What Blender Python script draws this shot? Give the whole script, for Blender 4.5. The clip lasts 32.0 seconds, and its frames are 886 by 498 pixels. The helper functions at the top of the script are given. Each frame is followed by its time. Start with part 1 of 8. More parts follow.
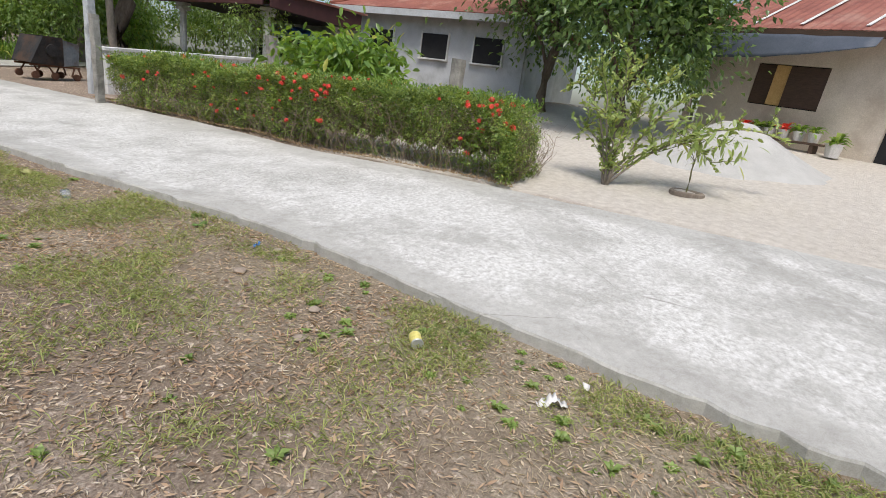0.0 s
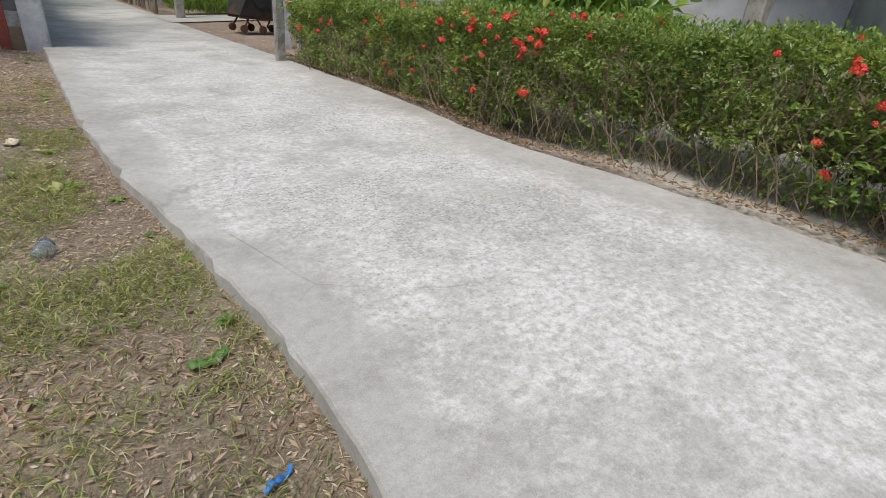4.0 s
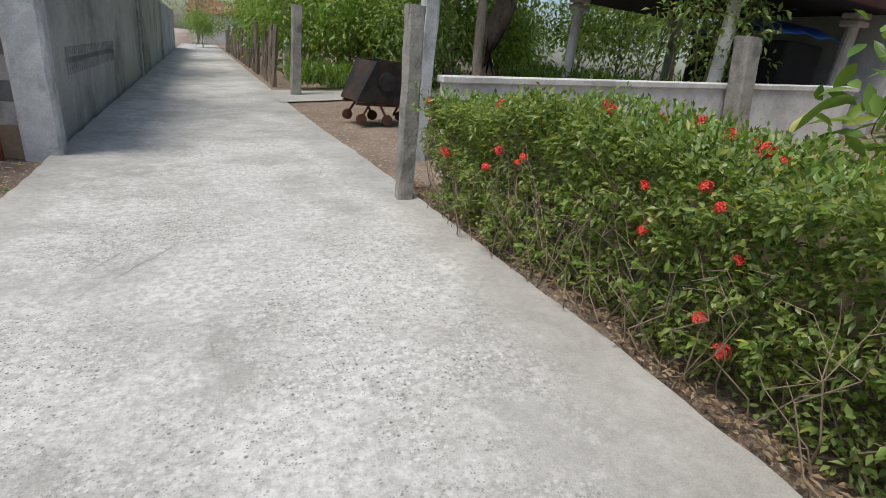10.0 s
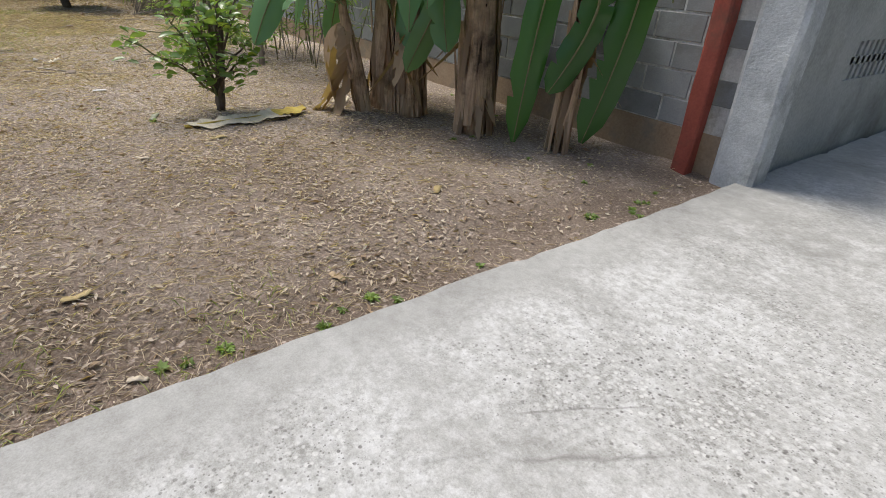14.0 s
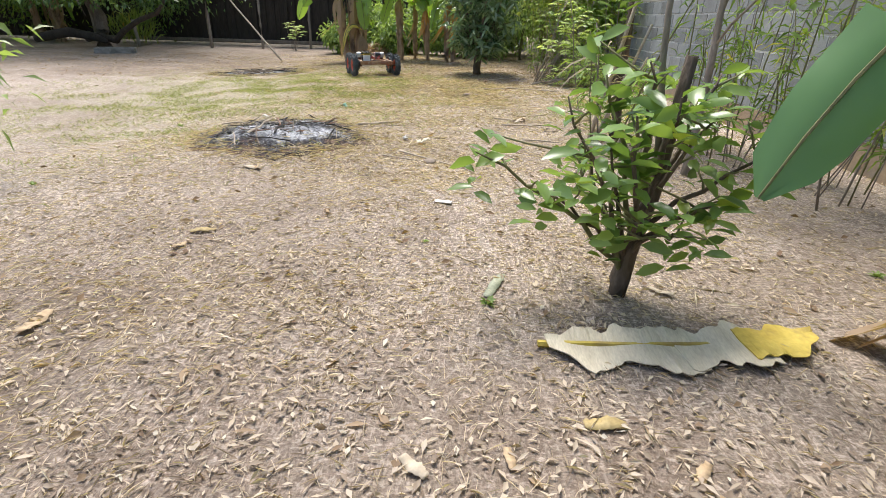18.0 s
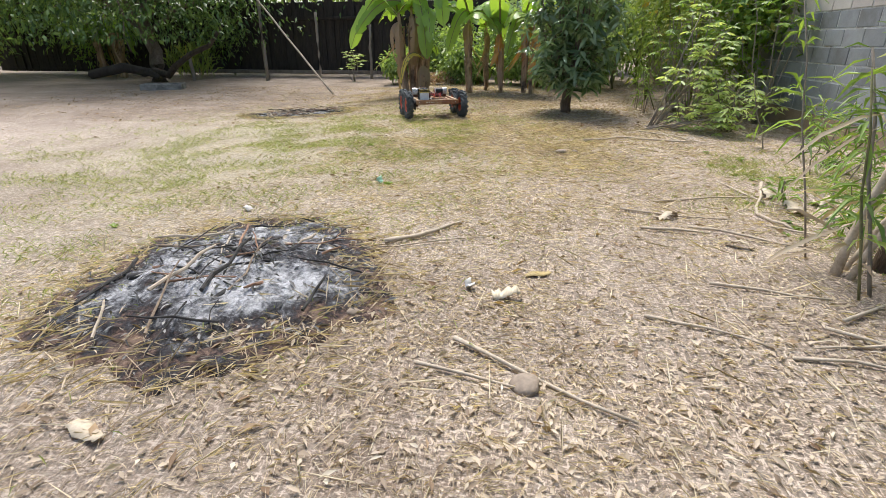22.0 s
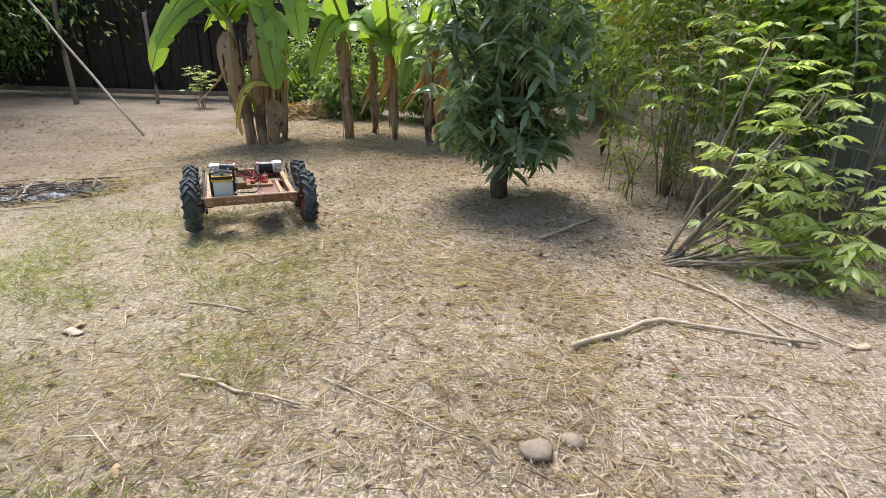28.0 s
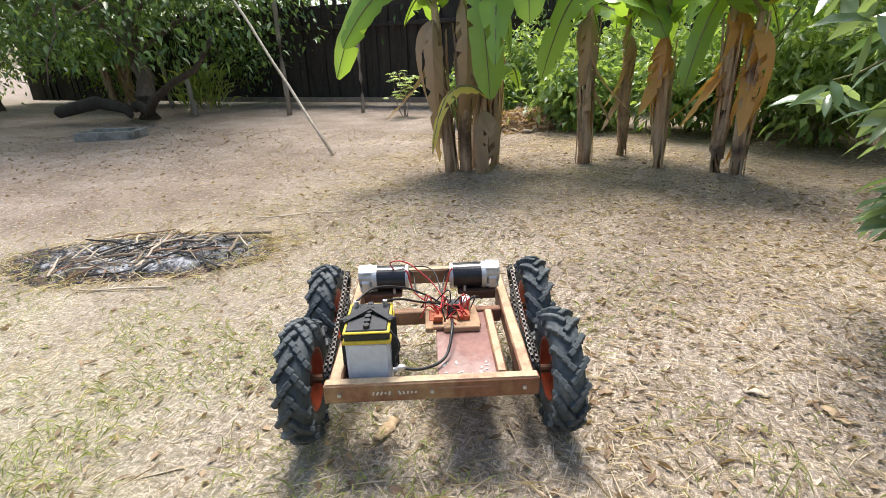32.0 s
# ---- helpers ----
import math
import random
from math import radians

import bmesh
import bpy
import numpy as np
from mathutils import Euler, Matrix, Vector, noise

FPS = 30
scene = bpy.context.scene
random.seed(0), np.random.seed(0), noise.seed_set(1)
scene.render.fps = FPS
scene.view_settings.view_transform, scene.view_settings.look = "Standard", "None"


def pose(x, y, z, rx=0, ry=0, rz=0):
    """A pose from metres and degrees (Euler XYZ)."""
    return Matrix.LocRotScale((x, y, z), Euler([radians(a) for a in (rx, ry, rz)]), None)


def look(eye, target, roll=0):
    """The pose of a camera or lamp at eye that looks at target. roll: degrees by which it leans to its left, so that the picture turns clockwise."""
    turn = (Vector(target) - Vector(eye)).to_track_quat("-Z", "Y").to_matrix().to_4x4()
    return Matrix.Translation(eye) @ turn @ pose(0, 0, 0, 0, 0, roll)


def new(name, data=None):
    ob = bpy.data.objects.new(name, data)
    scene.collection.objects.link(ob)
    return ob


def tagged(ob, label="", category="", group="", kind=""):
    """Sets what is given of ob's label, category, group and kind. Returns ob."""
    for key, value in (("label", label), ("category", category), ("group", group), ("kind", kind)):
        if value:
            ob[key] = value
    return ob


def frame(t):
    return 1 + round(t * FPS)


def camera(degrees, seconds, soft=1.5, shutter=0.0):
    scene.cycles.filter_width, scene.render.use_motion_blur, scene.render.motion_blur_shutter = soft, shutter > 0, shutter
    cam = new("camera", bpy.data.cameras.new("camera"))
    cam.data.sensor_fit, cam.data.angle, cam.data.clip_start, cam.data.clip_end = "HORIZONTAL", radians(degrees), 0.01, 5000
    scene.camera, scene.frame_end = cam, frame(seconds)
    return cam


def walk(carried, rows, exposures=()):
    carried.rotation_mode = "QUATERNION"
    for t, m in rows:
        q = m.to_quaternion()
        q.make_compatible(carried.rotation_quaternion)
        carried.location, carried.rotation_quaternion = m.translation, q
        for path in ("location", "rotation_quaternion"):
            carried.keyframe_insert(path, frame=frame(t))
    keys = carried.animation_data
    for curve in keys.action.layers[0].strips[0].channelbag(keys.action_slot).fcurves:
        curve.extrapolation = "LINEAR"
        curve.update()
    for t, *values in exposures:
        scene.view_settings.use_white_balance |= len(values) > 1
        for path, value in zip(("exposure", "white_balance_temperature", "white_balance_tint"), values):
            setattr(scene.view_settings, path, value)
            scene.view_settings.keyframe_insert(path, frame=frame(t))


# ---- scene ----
cam = camera(81.70, 32.0, soft=0.8)
ROWS = [
    (0.0, -5.328, 0.323, 1.119, -63.39, -16.64, 8.18),
    (0.5, -4.883, 0.514, 1.109, -62.18, -19.04, 8.56),
    (1.0, -4.602, 0.682, 1.100, -60.30, -20.74, 9.52),
    (1.5, -4.375, 0.826, 1.118, -58.30, -22.59, 9.15),
    (2.0, -3.969, 1.030, 1.145, -55.47, -23.12, 8.79),
    (2.5, -3.808, 1.252, 1.187, -54.81, -23.15, 9.48),
    (3.0, -3.554, 1.482, 1.353, -51.60, -25.69, 7.19),
    (3.5, -3.184, 1.852, 1.069, -45.81, -23.67, 8.39),
    (4.0, -3.066, 2.151, 1.100, -39.74, -25.00, 6.34),
    (4.5, -2.885, 2.518, 1.051, -33.09, -25.71, 3.83),
    (6.5, -3.161, 4.018, 1.013, -27.67, -20.67, 7.02),
    (7.0, -3.101, 4.207, 1.054, -31.85, -21.24, 6.48),
    (7.5, -2.889, 4.452, 1.086, -36.03, -20.63, 6.59),
    (8.0, -2.678, 4.787, 1.099, -37.33, -19.94, 7.23),
    (8.5, -2.395, 5.132, 1.187, -35.36, -19.63, 7.34),
    (9.0, -2.158, 5.551, 1.209, -32.54, -18.93, 7.81),
    (9.5, -1.896, 5.855, 1.244, -29.57, -19.30, 6.85),
    (10.0, -1.530, 6.183, 1.256, -26.31, -20.24, 6.75),
    (10.5, -1.370, 6.423, 1.247, -18.94, -20.19, 7.56),
    (11.0, -1.203, 6.699, 1.250, -8.85, -21.44, 7.29),
    (11.5, -1.098, 6.931, 1.235, 1.78, -22.46, 8.02),
    (12.0, -1.109, 7.158, 1.224, 14.43, -25.43, 7.85),
    (12.5, -1.026, 7.542, 1.230, 31.75, -29.03, 5.70),
    (13.0, -1.078, 7.599, 1.298, 40.63, -30.12, 5.26),
    (13.5, -1.198, 7.815, 1.306, 46.02, -29.84, 4.70),
    (14.0, -1.315, 8.222, 1.272, 52.42, -29.08, 3.52),
    (14.5, -1.468, 8.521, 1.234, 61.62, -28.20, 2.27),
    (15.0, -1.783, 8.604, 1.300, 72.13, -28.14, 1.01),
    (15.5, -2.158, 8.734, 1.292, 81.69, -26.02, 0.66),
    (17.5, -3.745, 8.699, 1.099, 89.88, -25.16, 1.38),
    (18.0, -4.191, 8.680, 1.104, 92.20, -24.26, 1.72),
    (18.5, -4.593, 8.672, 1.112, 97.08, -24.17, 0.85),
    (19.0, -4.885, 8.574, 1.166, 97.92, -25.12, 1.56),
    (19.5, -5.249, 8.569, 1.145, 98.84, -25.52, 0.92),
    (20.0, -5.536, 8.514, 1.148, 99.47, -24.11, 1.31),
    (20.5, -5.841, 8.454, 1.153, 100.48, -23.38, 0.88),
    (21.0, -6.214, 8.454, 1.135, 100.85, -23.11, 0.07),
    (21.5, -6.494, 8.401, 1.119, 100.61, -22.73, 0.06),
    (22.0, -6.827, 8.370, 1.135, 100.11, -22.15, -0.07),
    (22.5, -7.207, 8.336, 1.114, 99.30, -21.37, 0.13),
    (23.0, -7.537, 8.250, 1.109, 96.80, -21.39, 0.00),
    (23.5, -7.856, 8.209, 1.091, 93.67, -21.44, -0.48),
    (24.0, -8.183, 8.139, 1.082, 91.75, -21.50, -0.11),
    (24.5, -8.568, 8.061, 1.114, 91.74, -21.61, -0.06),
    (25.0, -8.983, 8.102, 1.064, 92.34, -21.73, 0.25),
    (25.5, -9.308, 8.066, 1.072, 91.94, -20.71, 0.91),
    (27.5, -10.644, 8.276, 1.326, 89.50, -21.10, 1.55),
    (28.0, -11.049, 8.299, 1.338, 89.84, -21.11, 1.70),
    (28.5, -11.430, 8.294, 1.339, 93.59, -21.51, 0.76),
    (29.0, -11.829, 8.279, 1.280, 99.38, -22.13, 0.62),
    (29.5, -12.029, 8.214, 1.270, 104.77, -22.58, 0.55),
    (30.0, -12.270, 8.058, 1.311, 107.59, -22.41, -0.64),
    (30.5, -12.586, 7.931, 1.288, 109.62, -21.87, -1.92),
    (31.0, -12.888, 7.810, 1.284, 111.71, -20.62, -2.18),
    (31.5, -13.167, 7.638, 1.299, 112.30, -20.71, -2.13),
    (32.0, -13.551, 7.416, 1.225, 112.29, -21.22, -1.98),
]


def aimed(x, y, z, yaw, pitch, roll):
    a, b = radians(yaw), radians(pitch)
    way = Vector((-math.sin(a) * math.cos(b), math.cos(a) * math.cos(b), math.sin(b)))
    eye = Vector((x, y, z))
    return look(eye, eye + way, roll)


EXPOSURES = [(0, 0.1), (1, -0.06), (3, -0.17), (9, -0.2), (12, -0.15), (14, -0.02), (16, 0.4), (18, 0.62), (19, 0.42), (20, 0.44), (22, 0.55), (24, 0.48), (27, 0.55), (28, 0.6), (29, 0.67), (31, 0.9), (32, 0.92)]
walk(cam, [(row[0], aimed(*row[1:])) for row in ROWS], EXPOSURES)

# ---- world and sun ----
SUN_FROM, SUN_HIGH = 112.0, 64.0    # degrees: bearing to the left of +y, height
world = bpy.data.worlds.new("sky")
scene.world = world
world.use_nodes = True
wn = world.node_tree
sky = wn.nodes.new("ShaderNodeTexSky")
sky.sky_type, sky.sun_disc = "NISHITA", False
sky.sun_elevation, sky.sun_rotation = radians(SUN_HIGH), radians(-SUN_FROM)
sky.air_density, sky.dust_density = 1.0, 2.5
wn.links.new(sky.outputs[0], wn.nodes["Background"].inputs[0])
wn.nodes["Background"].inputs[1].default_value = 0.15
sun = new("sun", bpy.data.lights.new("sun", "SUN"))
sun.data.energy, sun.data.angle, sun.data.color = 2.9, radians(20), (1.0, 0.96, 0.9)
a, b = radians(SUN_FROM), radians(SUN_HIGH)
sun.matrix_world = look(Vector((-math.sin(a) * math.cos(b), math.cos(a) * math.cos(b), math.sin(b))) * 60, (0, 0, 0))


# ---- materials ----
def nodes_of(name):
    m = bpy.data.materials.new(name)
    m.use_nodes = True
    return m, m.node_tree, m.node_tree.nodes["Principled BSDF"]


def ramp(t, fac, stops):
    r = t.nodes.new("ShaderNodeValToRGB")
    while len(r.color_ramp.elements) < len(stops):
        r.color_ramp.elements.new(0.5)
    for e, (p, c) in zip(r.color_ramp.elements, stops):
        e.position, e.color = p, (*c, 1)
    t.links.new(fac, r.inputs[0])
    return r.outputs[0]


def tex(t, scale, detail=4, rough=0.6, kind="noise", stretch=None):
    co = t.nodes.new("ShaderNodeNewGeometry").outputs["Position"]
    if stretch:
        mp = t.nodes.new("ShaderNodeMapping")
        mp.inputs["Scale"].default_value = stretch
        t.links.new(co, mp.inputs[0])
        co = mp.outputs[0]
    if kind == "voronoi":
        n = t.nodes.new("ShaderNodeTexVoronoi")
        n.inputs["Scale"].default_value = scale
        t.links.new(co, n.inputs["Vector"])
        return n.outputs["Distance"]
    n = t.nodes.new("ShaderNodeTexNoise")
    n.inputs["Scale"].default_value, n.inputs["Detail"].default_value, n.inputs["Roughness"].default_value = scale, detail, rough
    t.links.new(co, n.inputs["Vector"])
    return n.outputs["Fac"]


def mixed(t, fac, c1, c2, mode="MIX"):
    m = t.nodes.new("ShaderNodeMix")
    m.data_type, m.blend_type = "RGBA", mode
    for sock, v in ((m.inputs[0], fac), (m.inputs[6], c1), (m.inputs[7], c2)):
        if isinstance(v, (int, float)):
            sock.default_value = v
        elif isinstance(v, tuple):
            sock.default_value = (*v, 1)
        else:
            t.links.new(v, sock)
    return m.outputs[2]


def bumped(t, p, height, strength, distance=0.01):
    n = t.nodes.new("ShaderNodeBump")
    n.inputs["Strength"].default_value, n.inputs["Distance"].default_value = strength, distance
    t.links.new(height, n.inputs["Height"])
    t.links.new(n.outputs[0], p.inputs["Normal"])


def surface(name, dark, light, scale=8.0, rough=0.8, metal=0.0, fine=60.0, bump=0.3, dist=0.004, stain=None, vary=0.0, stretch=None):
    """Two scales of noise between two colours, fine bump, optional stains and a change from piece to piece."""
    m, t, p = nodes_of(name)
    c = ramp(t, tex(t, scale, stretch=stretch), [(0.3, dark), (0.7, light)])
    f = tex(t, fine, 3, stretch=stretch)
    c = mixed(t, 0.35, c, ramp(t, f, [(0.25, tuple(0.6 * v for v in dark)), (0.75, tuple(min(1, 1.15 * v) for v in light))]))
    if stain:
        c = mixed(t, ramp(t, tex(t, scale * 0.35, 6, 0.7), [(0.5, (0, 0, 0)), (0.68, (1, 1, 1))]), c, stain)
    if vary:
        info = t.nodes.new("ShaderNodeObjectInfo")
        c = mixed(t, vary, c, ramp(t, info.outputs["Random"], [(0, tuple(0.45 * v for v in dark)), (1, tuple(min(1, 1.3 * v) for v in light))]))
    t.links.new(c, p.inputs["Base Color"])
    p.inputs["Roughness"].default_value, p.inputs["Metallic"].default_value = rough, metal
    bumped(t, p, f, bump, dist)
    return m


def leaf_material(name, dark, light, glow=0.35, rough=0.45, yellow=None):
    """Leaves: a colour of its own for each leaf, some light through the blade."""
    m, t, p = nodes_of(name)
    g = t.nodes.new("ShaderNodeNewGeometry")
    stops = [(0.0, dark), (0.6, light)] + ([(0.93, light), (0.97, yellow)] if yellow else [(1.0, tuple(1.25 * v for v in light))])
    c = ramp(t, g.outputs["Random Per Island"], stops)
    c = mixed(t, 0.25, c, ramp(t, tex(t, 1.4), [(0.35, dark), (0.65, light)]))
    t.links.new(c, p.inputs["Base Color"])
    p.inputs["Roughness"].default_value = rough
    tr = t.nodes.new("ShaderNodeBsdfTranslucent")
    t.links.new(mixed(t, 1.0, c, (1.3, 1.25, 0.5), "MULTIPLY"), tr.inputs["Color"])
    mx = t.nodes.new("ShaderNodeMixShader")
    mx.inputs[0].default_value = glow
    t.links.new(p.outputs[0], mx.inputs[1])
    t.links.new(tr.outputs[0], mx.inputs[2])
    t.links.new(mx.outputs[0], t.nodes["Material Output"].inputs["Surface"])
    return m


def ground_material():
    """Trodden soil under a mat of straw: short crossed fibres over dark gaps, with thin grass and pale sand by place."""
    m, t, p = nodes_of("soil with dry straw and grass")
    at = t.nodes.new("ShaderNodeVertexColor")
    at.layer_name = "cover"
    sp = t.nodes.new("ShaderNodeSeparateColor")
    t.links.new(at.outputs[0], sp.inputs[0])
    grit = tex(t, 75, 5, 0.75)
    soil = ramp(t, tex(t, 1.3, 8, 0.65), [(0.3, (0.12, 0.085, 0.06)), (0.5, (0.23, 0.168, 0.122)), (0.72, (0.4, 0.32, 0.25))])
    soil = mixed(t, 0.55, soil, ramp(t, grit, [(0.34, (0.06, 0.042, 0.032)), (0.5, (0.21, 0.155, 0.115)), (0.66, (0.5, 0.43, 0.34))]))
    def fibres(stretch, scale, lo=0.5):
        return ramp(t, tex(t, scale, 4, 0.65, stretch=stretch), [(lo, (0.07, 0.05, 0.037)), (lo + 0.05, (0.42, 0.312, 0.24)), (lo + 0.12, (0.87, 0.745, 0.63))])
    straw = ramp(t, grit, [(0.35, (0.11, 0.078, 0.055)), (0.5, (0.27, 0.215, 0.17)), (0.65, (0.46, 0.39, 0.32))])
    for stretch, scale, lo in (((1, 3.4, 1), 25, 0.51), ((3.4, 1, 1), 25, 0.51), ((2.2, 1.6, 1.6), 30, 0.53)):
        straw = mixed(t, 1.0, straw, fibres(stretch, scale, lo), "LIGHTEN")
    straw = mixed(t, 0.22, straw, ramp(t, tex(t, 2.2, 6, 0.7), [(0.35, (0.13, 0.095, 0.065)), (0.65, (0.64, 0.58, 0.5))]))
    chips = fibres((1.3, 1, 1), 21, 0.55)
    soil = mixed(t, 0.6, soil, chips, "LIGHTEN")
    grass = ramp(t, tex(t, 60, 5, 0.75), [(0.36, (0.15, 0.13, 0.065)), (0.5, (0.35, 0.335, 0.17)), (0.62, (0.66, 0.6, 0.42))])
    sand = ramp(t, tex(t, 12, 8, 0.7), [(0.3, (0.44, 0.395, 0.34)), (0.7, (0.64, 0.595, 0.53))])
    c = mixed(t, sp.outputs[0], soil, straw)
    c = mixed(t, sp.outputs[1], c, grass)
    c = mixed(t, sp.outputs[2], c, sand)
    t.links.new(c, p.inputs["Base Color"])
    p.inputs["Roughness"].default_value = 0.95
    bumped(t, p, grit, 0.8, 0.02)
    return m


def pebble_cells(t, scale):
    """Rounded cells: distance from each cell's middle and a number of its own."""
    co = t.nodes.new("ShaderNodeNewGeometry").outputs["Position"]
    n = t.nodes.new("ShaderNodeTexVoronoi")
    n.inputs["Scale"].default_value = scale
    t.links.new(co, n.inputs["Vector"])
    sp = t.nodes.new("ShaderNodeSeparateColor")
    t.links.new(n.outputs["Color"], sp.inputs[0])
    return n.outputs["Distance"], sp.outputs[0]


def times(t, a, b):
    m = t.nodes.new("ShaderNodeMath")
    m.operation = "MULTIPLY"
    for k, v in enumerate((a, b)):
        if isinstance(v, float):
            m.inputs[k].default_value = v
        else:
            t.links.new(v, m.inputs[k])
    return m.outputs[0]


def concrete_material():
    """Old paving: smooth cement skin along the edges, worn through to single pebbles in the middle, pale scuffs, dark pits."""
    m, t, p = nodes_of("weathered concrete paving")
    at = t.nodes.new("ShaderNodeVertexColor")
    at.layer_name = "wear"
    sp = t.nodes.new("ShaderNodeSeparateColor")
    t.links.new(at.outputs[0], sp.inputs[0])
    wear, inner = sp.outputs[0], sp.outputs[1]
    skin = ramp(t, tex(t, 1.3, 8, 0.68), [(0.3, (0.235, 0.226, 0.2)), (0.5, (0.35, 0.34, 0.31)), (0.7, (0.5, 0.49, 0.455))])
    skin = mixed(t, 0.3, skin, ramp(t, tex(t, 14, 6, 0.7), [(0.35, (0.2, 0.19, 0.17)), (0.65, (0.5, 0.49, 0.46))]))
    worn = mixed(t, 0.66, skin, ramp(t, tex(t, 38, 5, 0.8), [(0.38, (0.13, 0.12, 0.105)), (0.48, (0.4, 0.39, 0.355)), (0.6, (0.78, 0.77, 0.74))]))
    pale = ramp(t, tex(t, 1.1, 12, 0.76), [(0.43, (0.08, 0.08, 0.08)), (0.56, (0.85, 0.85, 0.85))])
    flake = ramp(t, tex(t, 8.0, 10, 0.8), [(0.55, (0, 0, 0)), (0.61, (0.4, 0.4, 0.4))])
    white = ramp(t, tex(t, 26, 6, 0.75), [(0.36, (0.36, 0.35, 0.325)), (0.48, (0.56, 0.55, 0.52)), (0.6, (0.76, 0.75, 0.73))])
    big, own = pebble_cells(t, 46)
    small, own2 = pebble_cells(t, 100)
    stone = times(t, ramp(t, big, [(0.3, (1, 1, 1)), (0.46, (0, 0, 0))]), ramp(t, own, [(0.72, (0, 0, 0)), (0.76, (0.8, 0.8, 0.8))]))
    pit = times(t, ramp(t, big, [(0.22, (1, 1, 1)), (0.34, (0, 0, 0))]), ramp(t, own, [(0.2, (0.9, 0.9, 0.9)), (0.23, (0, 0, 0))]))
    dot = times(t, ramp(t, small, [(0.25, (1, 1, 1)), (0.38, (0, 0, 0))]), ramp(t, own2, [(0.2, (0.85, 0.85, 0.85)), (0.23, (0, 0, 0))]))
    patch = times(t, wear, ramp(t, tex(t, 0.8, 6, 0.7), [(0.4, (0.1, 0.1, 0.1)), (0.54, (1, 1, 1))]))
    edge_in = ramp(t, inner, [(0.0, (0.25, 0.25, 0.25)), (0.5, (1, 1, 1))])
    c = mixed(t, patch, skin, worn)
    c = mixed(t, times(t, pale, edge_in), c, white)
    c = mixed(t, times(t, flake, edge_in), c, (0.74, 0.73, 0.705))
    c = mixed(t, times(t, stone, patch), c, (0.74, 0.725, 0.69))
    c = mixed(t, times(t, pit, patch), c, (0.09, 0.082, 0.072))
    c = mixed(t, times(t, dot, patch), c, (0.1, 0.092, 0.08))
    # thin wandering cracks, broken off here and there
    warp = t.nodes.new("ShaderNodeTexNoise")
    warp.inputs["Scale"].default_value, warp.inputs["Detail"].default_value = 2.2, 6
    mp = t.nodes.new("ShaderNodeMix")
    mp.data_type, mp.blend_type, mp.inputs[0].default_value = "RGBA", "LINEAR_LIGHT", 0.25
    t.links.new(t.nodes.new("ShaderNodeNewGeometry").outputs["Position"], mp.inputs[6])
    t.links.new(warp.outputs["Color"], mp.inputs[7])
    net = t.nodes.new("ShaderNodeTexVoronoi")
    net.feature, net.inputs["Scale"].default_value = "DISTANCE_TO_EDGE", 0.7
    t.links.new(mp.outputs[2], net.inputs["Vector"])
    crack = times(t, ramp(t, net.outputs["Distance"], [(0.001, (1, 1, 1)), (0.0035, (0, 0, 0))]), ramp(t, tex(t, 0.6, 3), [(0.54, (0, 0, 0)), (0.6, (0.6, 0.6, 0.6))]))
    c = mixed(t, crack, c, (0.13, 0.12, 0.105))
    fine = tex(t, 170, 3)
    c = mixed(t, 0.2, c, ramp(t, fine, [(0.3, (0.14, 0.13, 0.115)), (0.7, (0.62, 0.61, 0.58))]))
    t.links.new(c, p.inputs["Base Color"])
    p.inputs["Roughness"].default_value = 0.9
    bumped(t, p, times(t, big, patch), 0.35, 0.006)
    return m


GROUND, PAVING = ground_material(), concrete_material()
BLOCK = surface("grey hollow concrete block", (0.2, 0.215, 0.22), (0.36, 0.375, 0.38), 5, 0.92, fine=90, bump=0.6, vary=0.35, stain=(0.17, 0.16, 0.14))
BLOCK_PALE = surface("pale unpainted concrete block", (0.42, 0.38, 0.34), (0.6, 0.55, 0.5), 5, 0.92, fine=90, bump=0.6, vary=0.3)
MORTAR = surface("pale mortar", (0.5, 0.5, 0.48), (0.7, 0.7, 0.68), 9, 0.95, fine=80, stain=(0.22, 0.19, 0.15))
RENDER = surface("stained grey cement render", (0.3, 0.31, 0.31), (0.5, 0.51, 0.5), 1.6, 0.92, fine=45, bump=0.4, stain=(0.2, 0.19, 0.165))
PLINTH = surface("muddy brown cement footing", (0.24, 0.16, 0.1), (0.38, 0.29, 0.2), 4, 0.95, fine=50, stain=(0.18, 0.17, 0.15))
PILLAR = surface("pale rough concrete post", (0.4, 0.42, 0.44), (0.6, 0.62, 0.63), 7, 0.92, fine=60, bump=0.7, dist=0.008, stain=(0.24, 0.25, 0.25))
OLDPOST = surface("old grey concrete post with lichen", (0.2, 0.19, 0.17), (0.42, 0.4, 0.36), 6, 0.95, fine=50, bump=0.8, dist=0.01, stain=(0.1, 0.1, 0.09))
REDPOLE = surface("red oxide painted pole", (0.24, 0.045, 0.03), (0.36, 0.085, 0.055), 7, 0.7, fine=50, bump=0.2, stain=(0.16, 0.06, 0.04))
BARK = surface("rough brown bark", (0.07, 0.05, 0.035), (0.2, 0.155, 0.115), 10, 0.95, fine=40, bump=0.9, dist=0.02, stretch=(1, 1, 0.25))
DARKBARK = surface("very dark brown bark", (0.03, 0.022, 0.017), (0.1, 0.075, 0.055), 10, 0.95, fine=40, bump=0.9, dist=0.02, stretch=(1, 1, 0.25))
